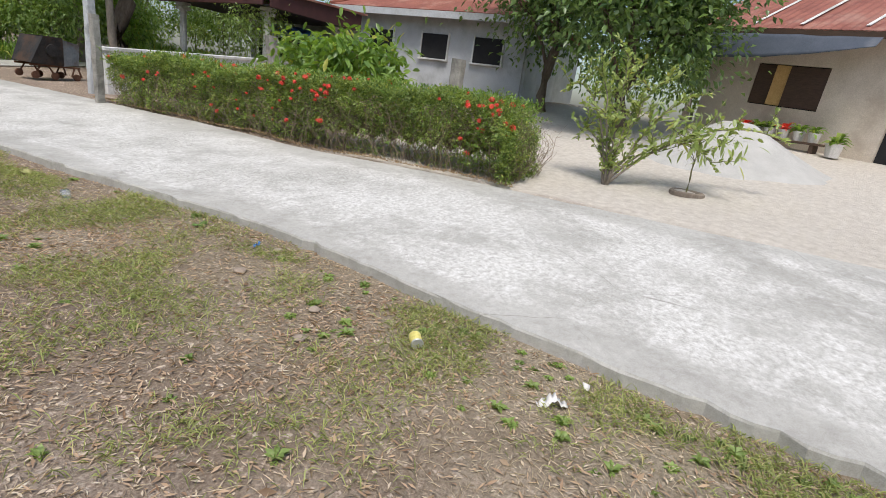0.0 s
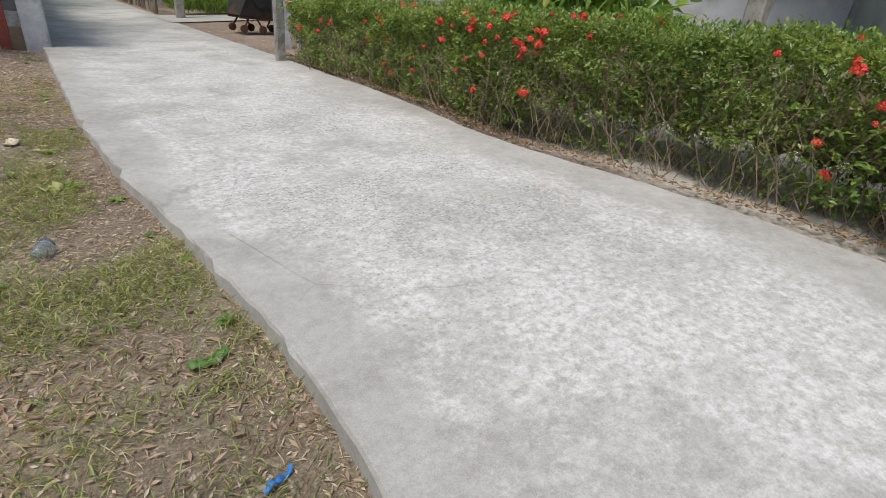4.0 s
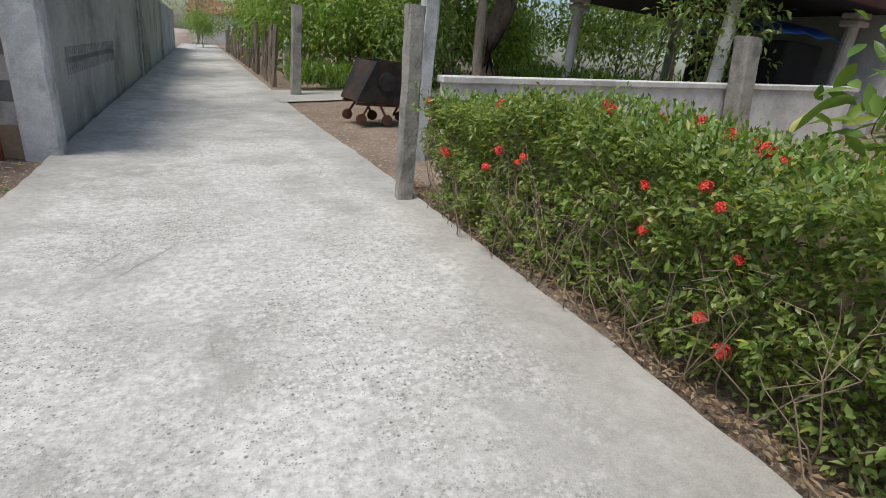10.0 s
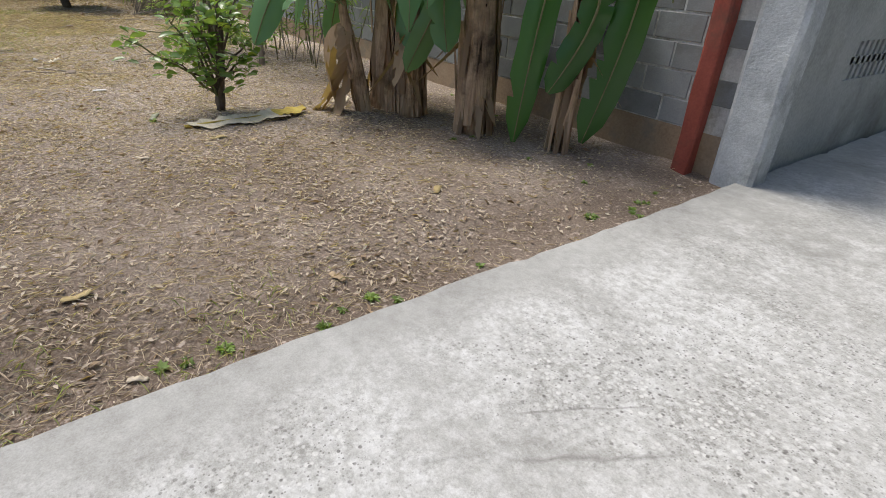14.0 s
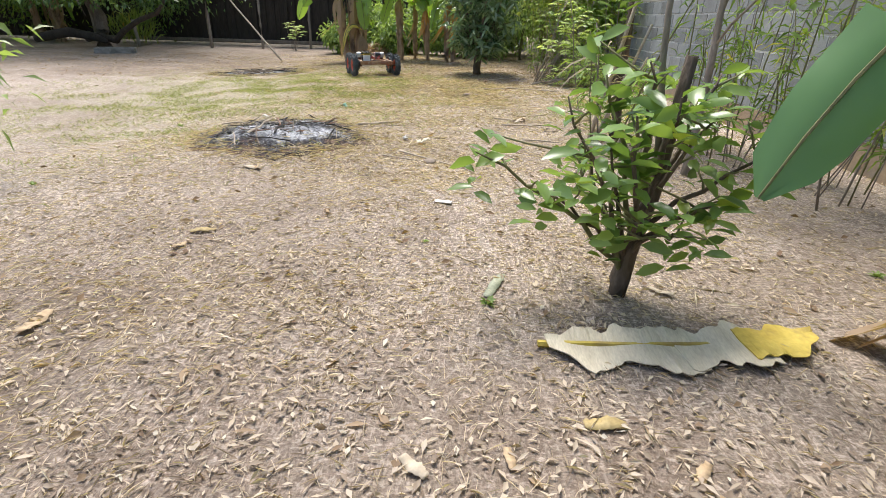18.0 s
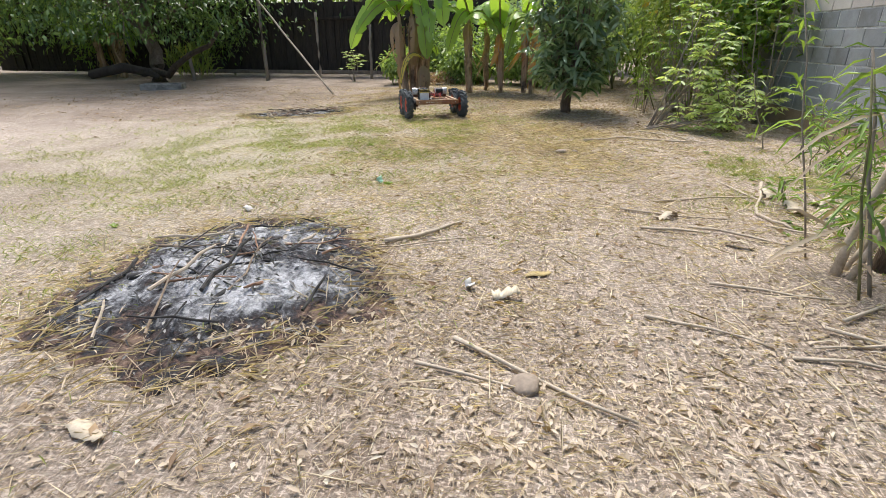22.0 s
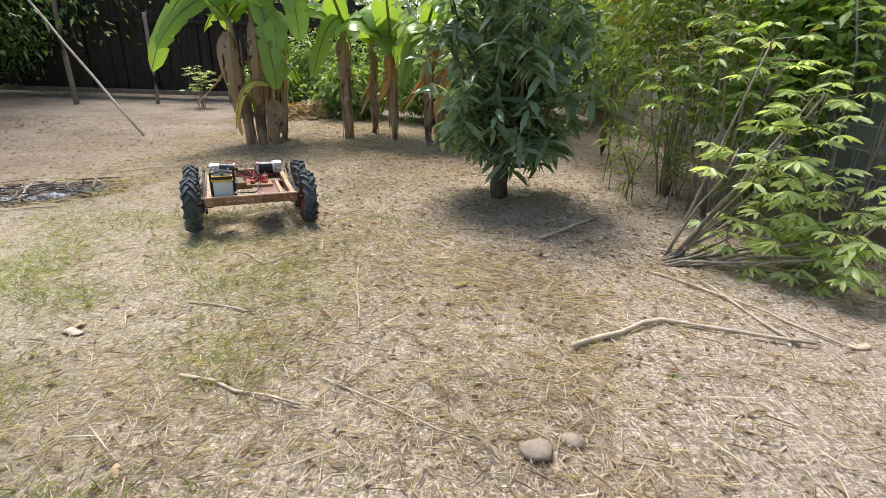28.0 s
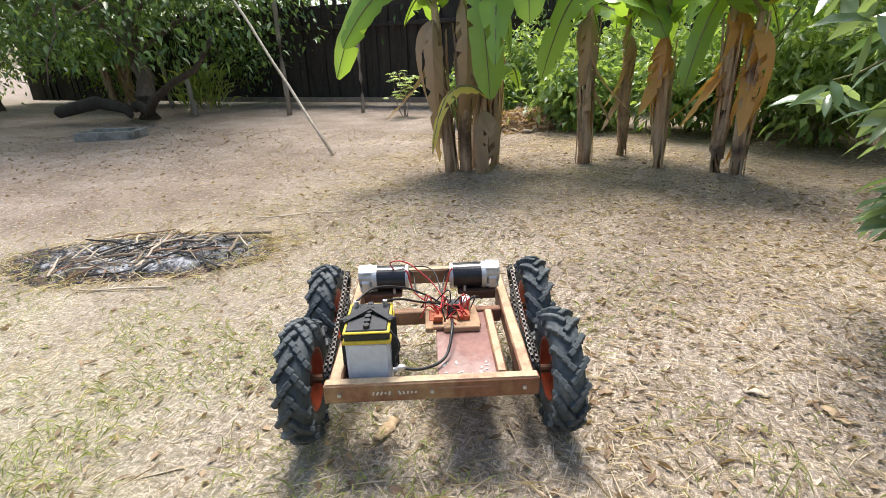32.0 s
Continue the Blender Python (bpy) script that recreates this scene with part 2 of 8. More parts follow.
BARK_PALE = surface("pale grey bark", (0.18, 0.15, 0.12), (0.38, 0.33, 0.27), 9, 0.95, fine=45, bump=0.8, dist=0.015, stretch=(1, 1, 0.3))
STEM = surface("green young stem", (0.12, 0.13, 0.05), (0.24, 0.22, 0.1), 12, 0.7, fine=60)
BANANA_STEM = surface("fibrous brown banana stem", (0.3, 0.18, 0.105), (0.64, 0.47, 0.31), 7, 0.85, fine=30, bump=0.7, dist=0.015, stretch=(2.5, 2.5, 0.18), stain=(0.13, 0.085, 0.055))
STRAWM = leaf_material("dry straw and leaf litter", (0.21, 0.15, 0.11), (0.71, 0.61, 0.5), 0.3, 0.9, yellow=(0.8, 0.75, 0.65))
DEADLEAF = leaf_material("dead brown leaves", (0.18, 0.11, 0.07), (0.42, 0.31, 0.21), 0.3, 0.85)
HEDGE_LEAF = leaf_material("dark glossy hedge leaves", (0.062, 0.125, 0.036), (0.36, 0.46, 0.16), 0.46, 0.3, yellow=(0.56, 0.54, 0.18))
LIME_LEAF = leaf_material("bright green leaves", (0.08, 0.17, 0.03), (0.28, 0.42, 0.1), 0.42, 0.38, yellow=(0.5, 0.46, 0.1))
TREE_LEAF = leaf_material("dark green tree leaves", (0.075, 0.145, 0.045), (0.32, 0.44, 0.17), 0.5, 0.34)
GUAVA_LEAF = leaf_material("pale guava leaves", (0.14, 0.22, 0.06), (0.42, 0.5, 0.2), 0.4, 0.4, yellow=(0.5, 0.46, 0.16))
SHADE_LEAF = leaf_material("dense shade tree leaves", (0.045, 0.095, 0.035), (0.19, 0.29, 0.1), 0.4, 0.32)
# darker copy of TREE_LEAF: shade is put into the leaf colour
TREE_LEAF_SHADED = leaf_material("tree leaves darkened for shade", (0.04, 0.09, 0.028), (0.13, 0.21, 0.07), 0.4, 0.38)
MANGO_LEAF = leaf_material("mango leaves", (0.05, 0.11, 0.06), (0.27, 0.37, 0.23), 0.4, 0.18)
SAPLING_LEAF = leaf_material("glossy young fruit tree leaves", (0.08, 0.16, 0.045), (0.28, 0.42, 0.13), 0.4, 0.26, yellow=(0.4, 0.5, 0.1))
BANANA_LEAF = leaf_material("banana leaf blade", (0.12, 0.25, 0.04), (0.3, 0.46, 0.1), 0.45, 0.35)
BANANA_NEAR = leaf_material("dull green banana leaf blade", (0.045, 0.13, 0.04), (0.13, 0.26, 0.1), 0.28, 0.36)
RUSTLEAF = leaf_material("orange brown dead banana leaf", (0.3, 0.12, 0.035), (0.56, 0.32, 0.12), 0.35, 0.8)
BANANA_DARK = leaf_material("dark banana leaf blade", (0.025, 0.09, 0.018), (0.06, 0.17, 0.035), 0.3, 0.3)
BANANA_YELLOW = leaf_material("yellowed banana leaf", (0.4, 0.28, 0.04), (0.6, 0.5, 0.12), 0.4, 0.6)
CASSAVA_LEAF = leaf_material("pale cassava leaves", (0.24, 0.36, 0.13), (0.58, 0.68, 0.34), 0.5, 0.4)
YELLOWING = leaf_material("yellow green leaves", (0.12, 0.2, 0.04), (0.34, 0.42, 0.12), 0.4, 0.45, yellow=(0.55, 0.36, 0.06))
GRASSM = leaf_material("grass blades", (0.15, 0.2, 0.055), (0.42, 0.46, 0.18), 0.35, 0.6, yellow=(0.62, 0.52, 0.3))
FLOWER = leaf_material("orange red flower petals", (0.62, 0.035, 0.03), (0.85, 0.13, 0.09), 0.15, 0.6)
TWIG = surface("brown twigs", (0.14, 0.1, 0.07), (0.36, 0.28, 0.2), 14, 0.95, fine=60)
STICK = surface("dry pale stick", (0.38, 0.3, 0.22), (0.66, 0.57, 0.45), 14, 0.9, fine=70)
ASH, ta, pa = nodes_of("grey and black wood ash on scorched soil")
va = ta.nodes.new("ShaderNodeVertexColor")
va.layer_name = "burn"
sa = ta.nodes.new("ShaderNodeSeparateColor")
ta.links.new(va.outputs[0], sa.inputs[0])
fa = tex(ta, 34, 7, 0.75)
ca = mixed(ta, 0.52, ramp(ta, sa.outputs[0], [(0, (0, 0, 0)), (1, (1, 1, 1))]), ramp(ta, tex(ta, 9, 9, 0.78), [(0.32, (0, 0, 0)), (0.68, (1, 1, 1))]))
ca = ramp(ta, ca, [(0.2, (0.33, 0.225, 0.165)), (0.29, (0.17, 0.11, 0.09)), (0.38, (0.05, 0.043, 0.046)), (0.47, (0.1, 0.1, 0.108)), (0.56, (0.34, 0.345, 0.36)), (0.7, (0.74, 0.74, 0.76))])
ta.links.new(mixed(ta, 0.75, ca, ramp(ta, fa, [(0.36, (0.16, 0.16, 0.17)), (0.47, (0.75, 0.75, 0.75)), (0.55, (1.0, 1.0, 1.0))]), "MULTIPLY"), pa.inputs["Base Color"])
pa.inputs["Roughness"].default_value = 0.97
bumped(ta, pa, fa, 1.0, 0.03)
SCORCHED = surface("scorched reddish brown stick", (0.2, 0.1, 0.06), (0.42, 0.26, 0.17), 12, 0.9, fine=60)
CHAR_AND_SHADE = surface("charred wood, also painted shade behind vents", (0.012, 0.011, 0.011), (0.07, 0.065, 0.06), 18, 0.9, fine=60, bump=0.8)


# ---- building helpers ----
def ease(lo, hi, v):
    u = min(max((v - lo) / (hi - lo), 0.0), 1.0)
    return u * u * (3 - 2 * u)


PATH_L, PATH_R = -2.82, 0.06


def terrain(x, y):
    """Height of the ground: it climbs gently to the right of the path and is nearly level in the yard."""
    u = min(max(x, -3.4), 12.0) + 1.9
    w = 1 - ease(3.5, 7, y) if u < 0 else 1 - 0.15 * ease(5, 9, y)
    z = 0.1 * u * w + 0.1 * math.exp(-((x + 8.7) ** 2 + (y - 7.1) ** 2) / 1.6)
    return z


def rough(x, y):
    """The ground with its small humps; under the paving it lies a little lower."""
    z = terrain(x, y) + 0.035 * noise.noise((x * 0.9, y * 0.9, 0)) + 0.012 * noise.noise((x * 4, y * 4, 3))
    edge = left_edge(y)
    if edge - 0.05 < x < right_edge(y):
        z = terrain(x, y) - 0.06
    elif x < edge:
        z -= 0.055 * (1 - ease(0.1, 0.7, edge - x))
    return z


def left_edge(y):
    return PATH_L + 0.32 * math.exp(-((y - 3.5) / 2.1) ** 2) + 0.014 * noise.noise((y * 1.3, 7, 0)) - 0.12 * ease(1.2, -1.5, y)


def right_edge(y):
    return 0.045 - 0.19 * math.exp(-((y - 5.3) / 1.25) ** 2) + 0.015 * noise.noise((y * 0.8, 2, 5)) - 0.1 * ease(10, 15, y) + 0.1 * ease(2.2, -2, y)


def mesh_object(name, data, material, parent=None, label="", kind=""):
    ob = new(name, data)
    if material:
        data.materials.append(material)
    if parent:
        ob.parent = parent
    if label or kind:
        tagged(ob, label=label, kind=kind)
    return ob


def part(name, bm, material, parent=None, label="", smooth=False):
    data = bpy.data.meshes.new(name)
    bm.to_mesh(data)
    bm.free()
    if smooth:
        data.shade_smooth()
    return mesh_object(name, data, material, parent, label)


def empty(name, place, rz=0.0, label="", category="", group="", kind=""):
    ob = new(name)
    ob.matrix_basis = pose(*place, 0, 0, rz)
    ob.empty_display_size = 0.1
    return tagged(ob, label, category, group, kind)


def sheet(name, verts, faces, material, parent=None, label="", smooth=False, kind=""):
    data = bpy.data.meshes.new(name)
    data.from_pydata(verts, [], faces)
    if smooth:
        data.shade_smooth()
    return mesh_object(name, data, material, parent, label, kind)


def box(bm, size, m=Matrix(), bevel=0.0):
    """A box with its centre at m, edges bevelled."""
    made = bmesh.ops.create_cube(bm, size=1.0, matrix=m @ Matrix.Diagonal((*size, 1)))
    if bevel:
        edges = {e for v in made["verts"] for e in v.link_edges}
        bmesh.ops.bevel(bm, geom=list(edges), offset=bevel, segments=1, affect="EDGES")


def boxed(size, m=Matrix(), bevel=0.004):
    bm = bmesh.new()
    box(bm, size, m, bevel)
    return bm


def rod(bm, p, q, r1, r2=None, n=8, caps=True):
    p, q = Vector(p), Vector(q)
    d = q - p
    m = Matrix.Translation((p + q) / 2) @ d.to_track_quat("Z", "Y").to_matrix().to_4x4()
    bmesh.ops.create_cone(bm, cap_ends=caps, segments=n, radius1=r1, radius2=r1 if r2 is None else r2, depth=d.length, matrix=m)


def rods(name, lines, material, parent, label="", n=4):
    """Many thin open rods (start, end, two radii) in one mesh, for growth too fine to pick apart."""
    verts, faces = [], []
    for p, q, r1, r2 in lines:
        turn = (q - p).to_track_quat("Z", "Y")
        k = len(verts)
        for c, r in ((p, r1), (q, r2)):
            for i in range(n):
                a = 2 * math.pi * i / n
                verts.append(c + turn @ Vector((r * math.cos(a), r * math.sin(a), 0)))
        faces += [(k + i, k + (i + 1) % n, k + n + (i + 1) % n, k + n + i) for i in range(n)]
    return sheet(name, verts, faces, material, parent, label, kind="stuff")


def tube(bm, points, radii, n=8, wobble=0.0, rng=random):
    """A tapered tube through points."""
    rings = []
    points = [Vector(p) for p in points]
    for i, p in enumerate(points):
        d = points[min(i + 1, len(points) - 1)] - points[max(i - 1, 0)]
        q = d.to_track_quat("Z", "Y")
        ring = []
        for k in range(n):
            a = 2 * math.pi * k / n
            r = radii[i] * (1 + wobble * rng.uniform(-1, 1))
            ring.append(bm.verts.new(p + q @ Vector((r * math.cos(a), r * math.sin(a), 0))))
        rings.append(ring)
    for r1, r2 in zip(rings, rings[1:]):
        for k in range(n):
            bm.faces.new((r1[k], r1[(k + 1) % n], r2[(k + 1) % n], r2[k]))
    bm.faces.new(rings[0][::-1])
    bm.faces.new(rings[-1])


def bent(p, q, sag=0.0, steps=5, wander=0.0, rng=random):
    p, q = Vector(p), Vector(q)
    out = []
    for i in range(steps + 1):
        u = i / steps
        v = p.lerp(q, u) + Vector((0, 0, -4 * sag * u * (1 - u)))
        if 0 < i < steps:
            v += Vector((rng.uniform(-1, 1), rng.uniform(-1, 1), rng.uniform(-1, 1))) * wander
        out.append(v)
    return out


def leaf_cloud(name, places, ways, lengths, widths, material, parent=None, droop=0.25, label="", kind="", seed=1, fine=False):
    """Many single leaves, each a folded pointed blade of two halves: base, two flanks, rib, tip."""
    rs = np.random.RandomState(seed)
    P, D = np.asarray(places, float), np.asarray(ways, float)
    n = len(P)
    if n == 0:
        return None
    L, W = np.broadcast_to(lengths, n)[:, None], np.broadcast_to(widths, n)[:, None]
    D = D / np.linalg.norm(D, axis=1, keepdims=True)
    S = np.cross(D, rs.normal(size=(n, 3)) * 0.55 + (0, 0, 1))
    S /= np.linalg.norm(S, axis=1, keepdims=True) + 1e-9
    U = np.cross(S, D)
    mid = P + D * L * 0.5
    tip = P + D * L - np.array((0, 0, 1.0)) * L * droop
    if fine:
        down = np.array((0, 0, 1.0)) * L * droop
        c1, c2 = P + D * L * 0.3 - down * 0.1, P + D * L * 0.68 - down * 0.45
        verts = np.stack([P, c1 + S * W * 0.42 + U * W * 0.14, c1, c1 - S * W * 0.42 + U * W * 0.14, c2 + S * W * 0.45 + U * W * 0.14, c2, c2 - S * W * 0.45 + U * W * 0.14, tip], 1)
        ids = [(0, 1, 2), (0, 2, 3), (1, 4, 5, 2), (2, 5, 6, 3), (4, 7, 5), (5, 7, 6)]
        faces = [tuple(8 * i + v for v in f) for i in range(n) for f in ids]
        return sheet(name, verts.reshape(-1, 3).tolist(), faces, material, parent, label, True, kind)
    verts = np.stack([P, mid + S * W * 0.5 + U * W * 0.18, mid - U * L * 0.03, mid - S * W * 0.5 + U * W * 0.18, tip], 1).reshape(-1, 3)
    k = np.arange(n)[:, None] * 5
    faces = np.concatenate([k + (0, 1, 4, 2), k + (0, 2, 4, 3)], 1).reshape(-1, 4)
    data = bpy.data.meshes.new(name)
    data.vertices.add(len(verts))
    data.vertices.foreach_set("co", verts.ravel())
    data.loops.add(faces.size)
    data.loops.foreach_set("vertex_index", faces.ravel())
    data.polygons.add(len(faces))
    data.polygons.foreach_set("loop_start", np.arange(len(faces)) * 4)
    data.update(calc_edges=True)
    data.validate()
    return mesh_object(name, data, material, parent, label, kind)


def ground_sheet():
    """One sheet to the horizon: fine where the camera walks, coarse beyond."""
    def steps(lo, hi, fine_lo, fine_hi, fine):
        out, v = [], fine_lo
        while v > lo:
            out.append(v)
            v -= max(fine, (fine_lo - v) * 0.35)
        out = out[::-1][:-1] + [lo] * 0
        v = fine_lo
        while v < fine_hi:
            out.append(v)
            v += fine
        while v < hi:
            out.append(v)
            v += max(fine, (v - fine_hi) * 0.35)
        return out + [hi]
    xs, ys = steps(-900, 900, -24, 4, 0.1), steps(-900, 900, -3, 13, 0.1)
    nx = len(xs)
    verts = [(x, y, rough(x, y)) for y in ys for x in xs]
    faces = [(j * nx + i, j * nx + i + 1, (j + 1) * nx + i + 1, (j + 1) * nx + i) for j in range(len(ys) - 1) for i in range(nx - 1)]
    ob = sheet("ground", verts, faces, GROUND, smooth=True)
    tagged(ob, "bare soil yard with dry straw, leaf litter and thin grass", "ground", kind="structure")
    layer = ob.data.color_attributes.new("cover", "FLOAT_COLOR", "POINT")
    flat = []
    for x, y, z in verts:
        n1 = noise.noise((x * 0.6, y * 0.6, 9))
        n2 = noise.noise((x * 2.3, y * 2.3, 4))
        straw = 0.25 + 0.45 * ease(-4.0, -7.5, x) + 0.55 * n1 + 0.4 * n2 + 0.3 * ease(-6, -9, x) - 0.5 * ease(-3.4, -2.8, x) * ease(2.0, 3.0, y)
        # straw gives way to darker soil, partly painting the shade under the trees
        straw -= 0.75 * ease(-15.0, -17.5, x + 0.35 * (y - 6))
        grass = 0.0
        if x > -5.2 and y < 8:
            straw -= 0.2
        if x > PATH_R + 0.2:
            straw = 0.1
        grass += 0.55 * math.exp(-(((x + 12.9) / 3.4) ** 2 + ((y - 5.0) / 2.6) ** 2))
        if x < PATH_L + 0.4 and y < 9:
            grass += 0.22 * ease(-4.8, -3.2, x) * ease(7.5, 3, y)
        grass = max(0.0, grass * (0.85 + 0.5 * n2 + 0.35 * n1))
        sand = ease(-0.12, 0.15, x - PATH_R) * ease(6.2, 4.2, y) if x < 30 else 0.4
        flat += (min(max(straw, 0), 1), min(grass, 1), min(max(sand, 0), 1), 1)
    layer.data.foreach_set("color", flat)
    return ob


ground_sheet()


def slab():
    """The paved path: a thick slab with wavering, chipped edges; worn in the middle, smooth along its sides."""
    step = 0.1
    ys = [-9 + step * i for i in range(int(69 / step))]
    cols = 30
    verts, faces, wear = [], [], []
    for y in ys:
        chip = noise.noise((y * 7, 3, 9))
        l, r = left_edge(y) + 0.012 * noise.noise((y * 5, 1, 1)) + 0.11 * max(0, chip - 0.22) + 0.01 * noise.noise((y * 3.1, 6, 2)) + 0.012 * noise.noise((y * 19, 1, 4)), right_edge(y) + 0.02 * noise.noise((y * 4, 8, 1))
        row = []
        for c in range(cols):
            u = c / (cols - 1)
            x = l + (r - l) * u
            row.append((x, y, terrain(x, y) + 0.016 + 0.006 * noise.noise((x * 1.5, y * 1.5, 2))))
            wob = 0.22 * noise.noise((x * 1.2, y * 0.7, 6)) + 0.08 * noise.noise((x * 4, y * 4, 6))
            inner = ease(0.1, 0.5, x - l + wob - 0.05) * ease(0.15, 0.75, r - x + wob)
            wear.append((inner * (0.22 + 0.78 * ease(1.8, 4.6, y + 1.5 * wob + 0.5 * x) * ease(12.5, 9.0, y + 2 * wob)), inner))
        drop = 0.014 * noise.noise((y * 3, 5, 5)) + 0.012 * noise.noise((y * 11, 5, 5))
        wear[-cols:] = [(0.0, 0.0)] * 2 + wear[-cols:] + [(0.0, 0.0)]
        verts += [(l - 0.015, y, row[0][2] - 0.2), (l - 0.008 + drop, y, row[0][2] - 0.014)] + row + [(r + 0.02, y, row[-1][2] - 0.16)]
    w = cols + 3
    for j in range(len(ys) - 1):
        for i in range(w - 1):
            faces.append((j * w + i, j * w + i + 1, (j + 1) * w + i + 1, (j + 1) * w + i))
    ob = sheet("path", verts, faces, PAVING, smooth=False)
    layer = ob.data.color_attributes.new("wear", "FLOAT_COLOR", "POINT")
    layer.data.foreach_set("color", [v for k, e in wear for v in (k, e, 0.0, 1.0)])
    tagged(ob, "worn pale concrete path with exposed pebbles and chipped edge", "path", kind="structure")


slab()


# ---- walls, posts ----
def block_wall(name, x0, x1, y, rows, label, pale_from, lean=None):
    """A wall of hollow blocks along x, seen from -y: mortar core with each block proud of it, over a cement footing."""
    base = empty(name, (0, 0, 0), 0, label, "wall", kind="structure")
    ln, ht, foot = 0.4, 0.2, 0.36
    core = boxed((x1 - x0, 0.13, foot + rows * ht), Matrix.Translation(((x0 + x1) / 2, y + 0.057, (foot + rows * ht) / 2 - 0.1)), 0)
    part("core", core, MORTAR, base)
    bm = bmesh.new()
    n = int((x1 - x0) / 0.5)
    top, low = [], []
    for i in range(n + 1):
        x = x0 + (x1 - x0) * i / n
        top.append(bm.verts.new((x, y - 0.012 + 0.006 * noise.noise((x * 3, 0, 0)), foot - 0.1)))
        low.append(bm.verts.new((x, y - 0.05 + 0.02 * noise.noise((x * 2, 4, 0)), -0.15)))
    for i in range(n):
        bm.faces.new((low[i], low[i + 1], top[i + 1], top[i]))
    part("footing", bm, PLINTH, base)
    piece = bpy.data.meshes.new("block")
    bm = boxed((ln - 0.018, 0.03, ht - 0.018), Matrix(), 0.004)
    bm.to_mesh(piece)
    bm.free()
    piece.materials.append(BLOCK)
    pale = piece.copy()
    pale.materials.clear()
    pale.materials.append(BLOCK_PALE)
    rng = random.Random(5)
    far = bmesh.new()
    for r in range(rows):
        z = foot - 0.1 + ht * (r + 0.5)
        x = x1 - (0.0 if r % 2 else ln / 2)
        while x > x0 + 0.05:
            cx = x - ln / 2
            if cx - ln / 2 > x0:
                m = Matrix.Translation((cx, y + rng.uniform(-0.004, 0.003), z)) @ pose(0, 0, 0, 0, rng.uniform(-0.4, 0.4), 0)
                if cx > -17.0 and r < 9:
                    ob = new("block", pale if z > pale_from and cx < -9 else piece)
                    ob.parent, ob.matrix_basis = base, m
                else:
                    box(far, (ln - 0.018, 0.03, ht - 0.018), m)
            x -= ln
    part("upper_blocks", far, BLOCK_PALE, base)
    tagged(bpy.data.objects["upper_blocks"], kind="stuff")
    return base


wall_yard = block_wall("wall_yard", -24.0, -3.02, 12.12, 11, "grey hollow block wall with pale mortar joints and muddy footing", 1.45)
wall_yard.matrix_basis = Matrix.Translation((-3, 12.12, 0)) @ pose(0, 0, 0, 0, 0, 1.4) @ Matrix.Translation((3, -12.12, 0))


def rendered_wall():
    """The wall along the path: cement render, with a band of small vent slots near the near end."""
    base = empty("wall_path", (0, 0, 0), 0, "stained grey rendered wall with a band of vent slots", "wall", kind="structure")
    x, h, y0, y1 = -2.93, 2.2, 12.25, 46.0
    v0, v1, z0, z1 = 13.35, 17.2, 0.62, 0.92
    def slab_of(ya, yb, za, zb, name="panel"):
        part(name, boxed((0.14, yb - ya, zb - za), Matrix.Translation((x, (ya + yb) / 2, (za + zb) / 2)), 0), RENDER, base)
    slab_of(y0, v0, -0.2, h)
    slab_of(v1, y1, -0.2, h)
    slab_of(v0, v1, -0.2, z0)
    slab_of(v0, v1, z1, h)
    bm = bmesh.new()
    n = int((v1 - v0) / 0.12)
    for i in range(n):
        box(bm, (0.12, 0.06, z1 - z0), Matrix.Translation((x, v0 + (i + 0.5) * 0.12, (z0 + z1) / 2)))
    box(bm, (0.12, v1 - v0, 0.06), Matrix.Translation((x, (v0 + v1) / 2, (z0 + z1) / 2)))
    part("vent_bars", bm, RENDER, base)
    # near-black sheet: the shade inside the vent slots is put into its colour
    part("vent_shade", boxed((0.02, v1 - v0, z1 - z0), Matrix.Translation((x - 0.058, (v0 + v1) / 2, (z0 + z1) / 2)), 0), CHAR_AND_SHADE, base, "near-black sheet painted as shade behind the vent slots")
    for y in (22.2, 31.0):
        part("buttress", boxed((0.1, 0.22, 2.3), Matrix.Translation((x + 0.1, y, 1.0)), 0.01), RENDER, base)
    part("pipe", (lambda bm: (rod(bm, (x + 0.11, 21.8, 0), (x + 0.11, 21.8, 2.2), 0.025), bm)[1])(bmesh.new()), PILLAR, base, "thin white pipe")


rendered_wall()


def rough_post(name, x, y, sx, sy, h, material, label, lean=(0, 0), z=None):
    bm = bmesh.new()
    rng = random.Random(hash(name) % 7 + 3)
    n = 10
    rings = []
    for i in range(n + 1):
        u = i / n
        ring = []
        for cx, cy in ((-1, -1), (1, -1), (1, 1), (-1, 1)):
            for k in (0, 1):
                ax = cx * (0.5 if (k == 0) == (cx * cy > 0) else 0.4)
                ay = cy * (0.4 if (k == 0) == (cx * cy > 0) else 0.5)
                ring.append(bm.verts.new((ax * sx + lean[0] * u * h + rng.uniform(-1, 1) * 0.006, ay * sy + lean[1] * u * h + rng.uniform(-1, 1) * 0.006, u * h - 0.15 * (i == 0))))
        rings.append(ring)
    for r1, r2 in zip(rings, rings[1:]):
        for k in range(8):
            bm.faces.new((r1[k], r1[(k + 1) % 8], r2[(k + 1) % 8], r2[k]))
    bm.faces.new(rings[-1])
    bmesh.ops.recalc_face_normals(bm, faces=bm.faces)
    ob = part(name, bm, material)
    ob.matrix_basis = pose(x, y, terrain(x, y) if z is None else z)
    return tagged(ob, label, "post")


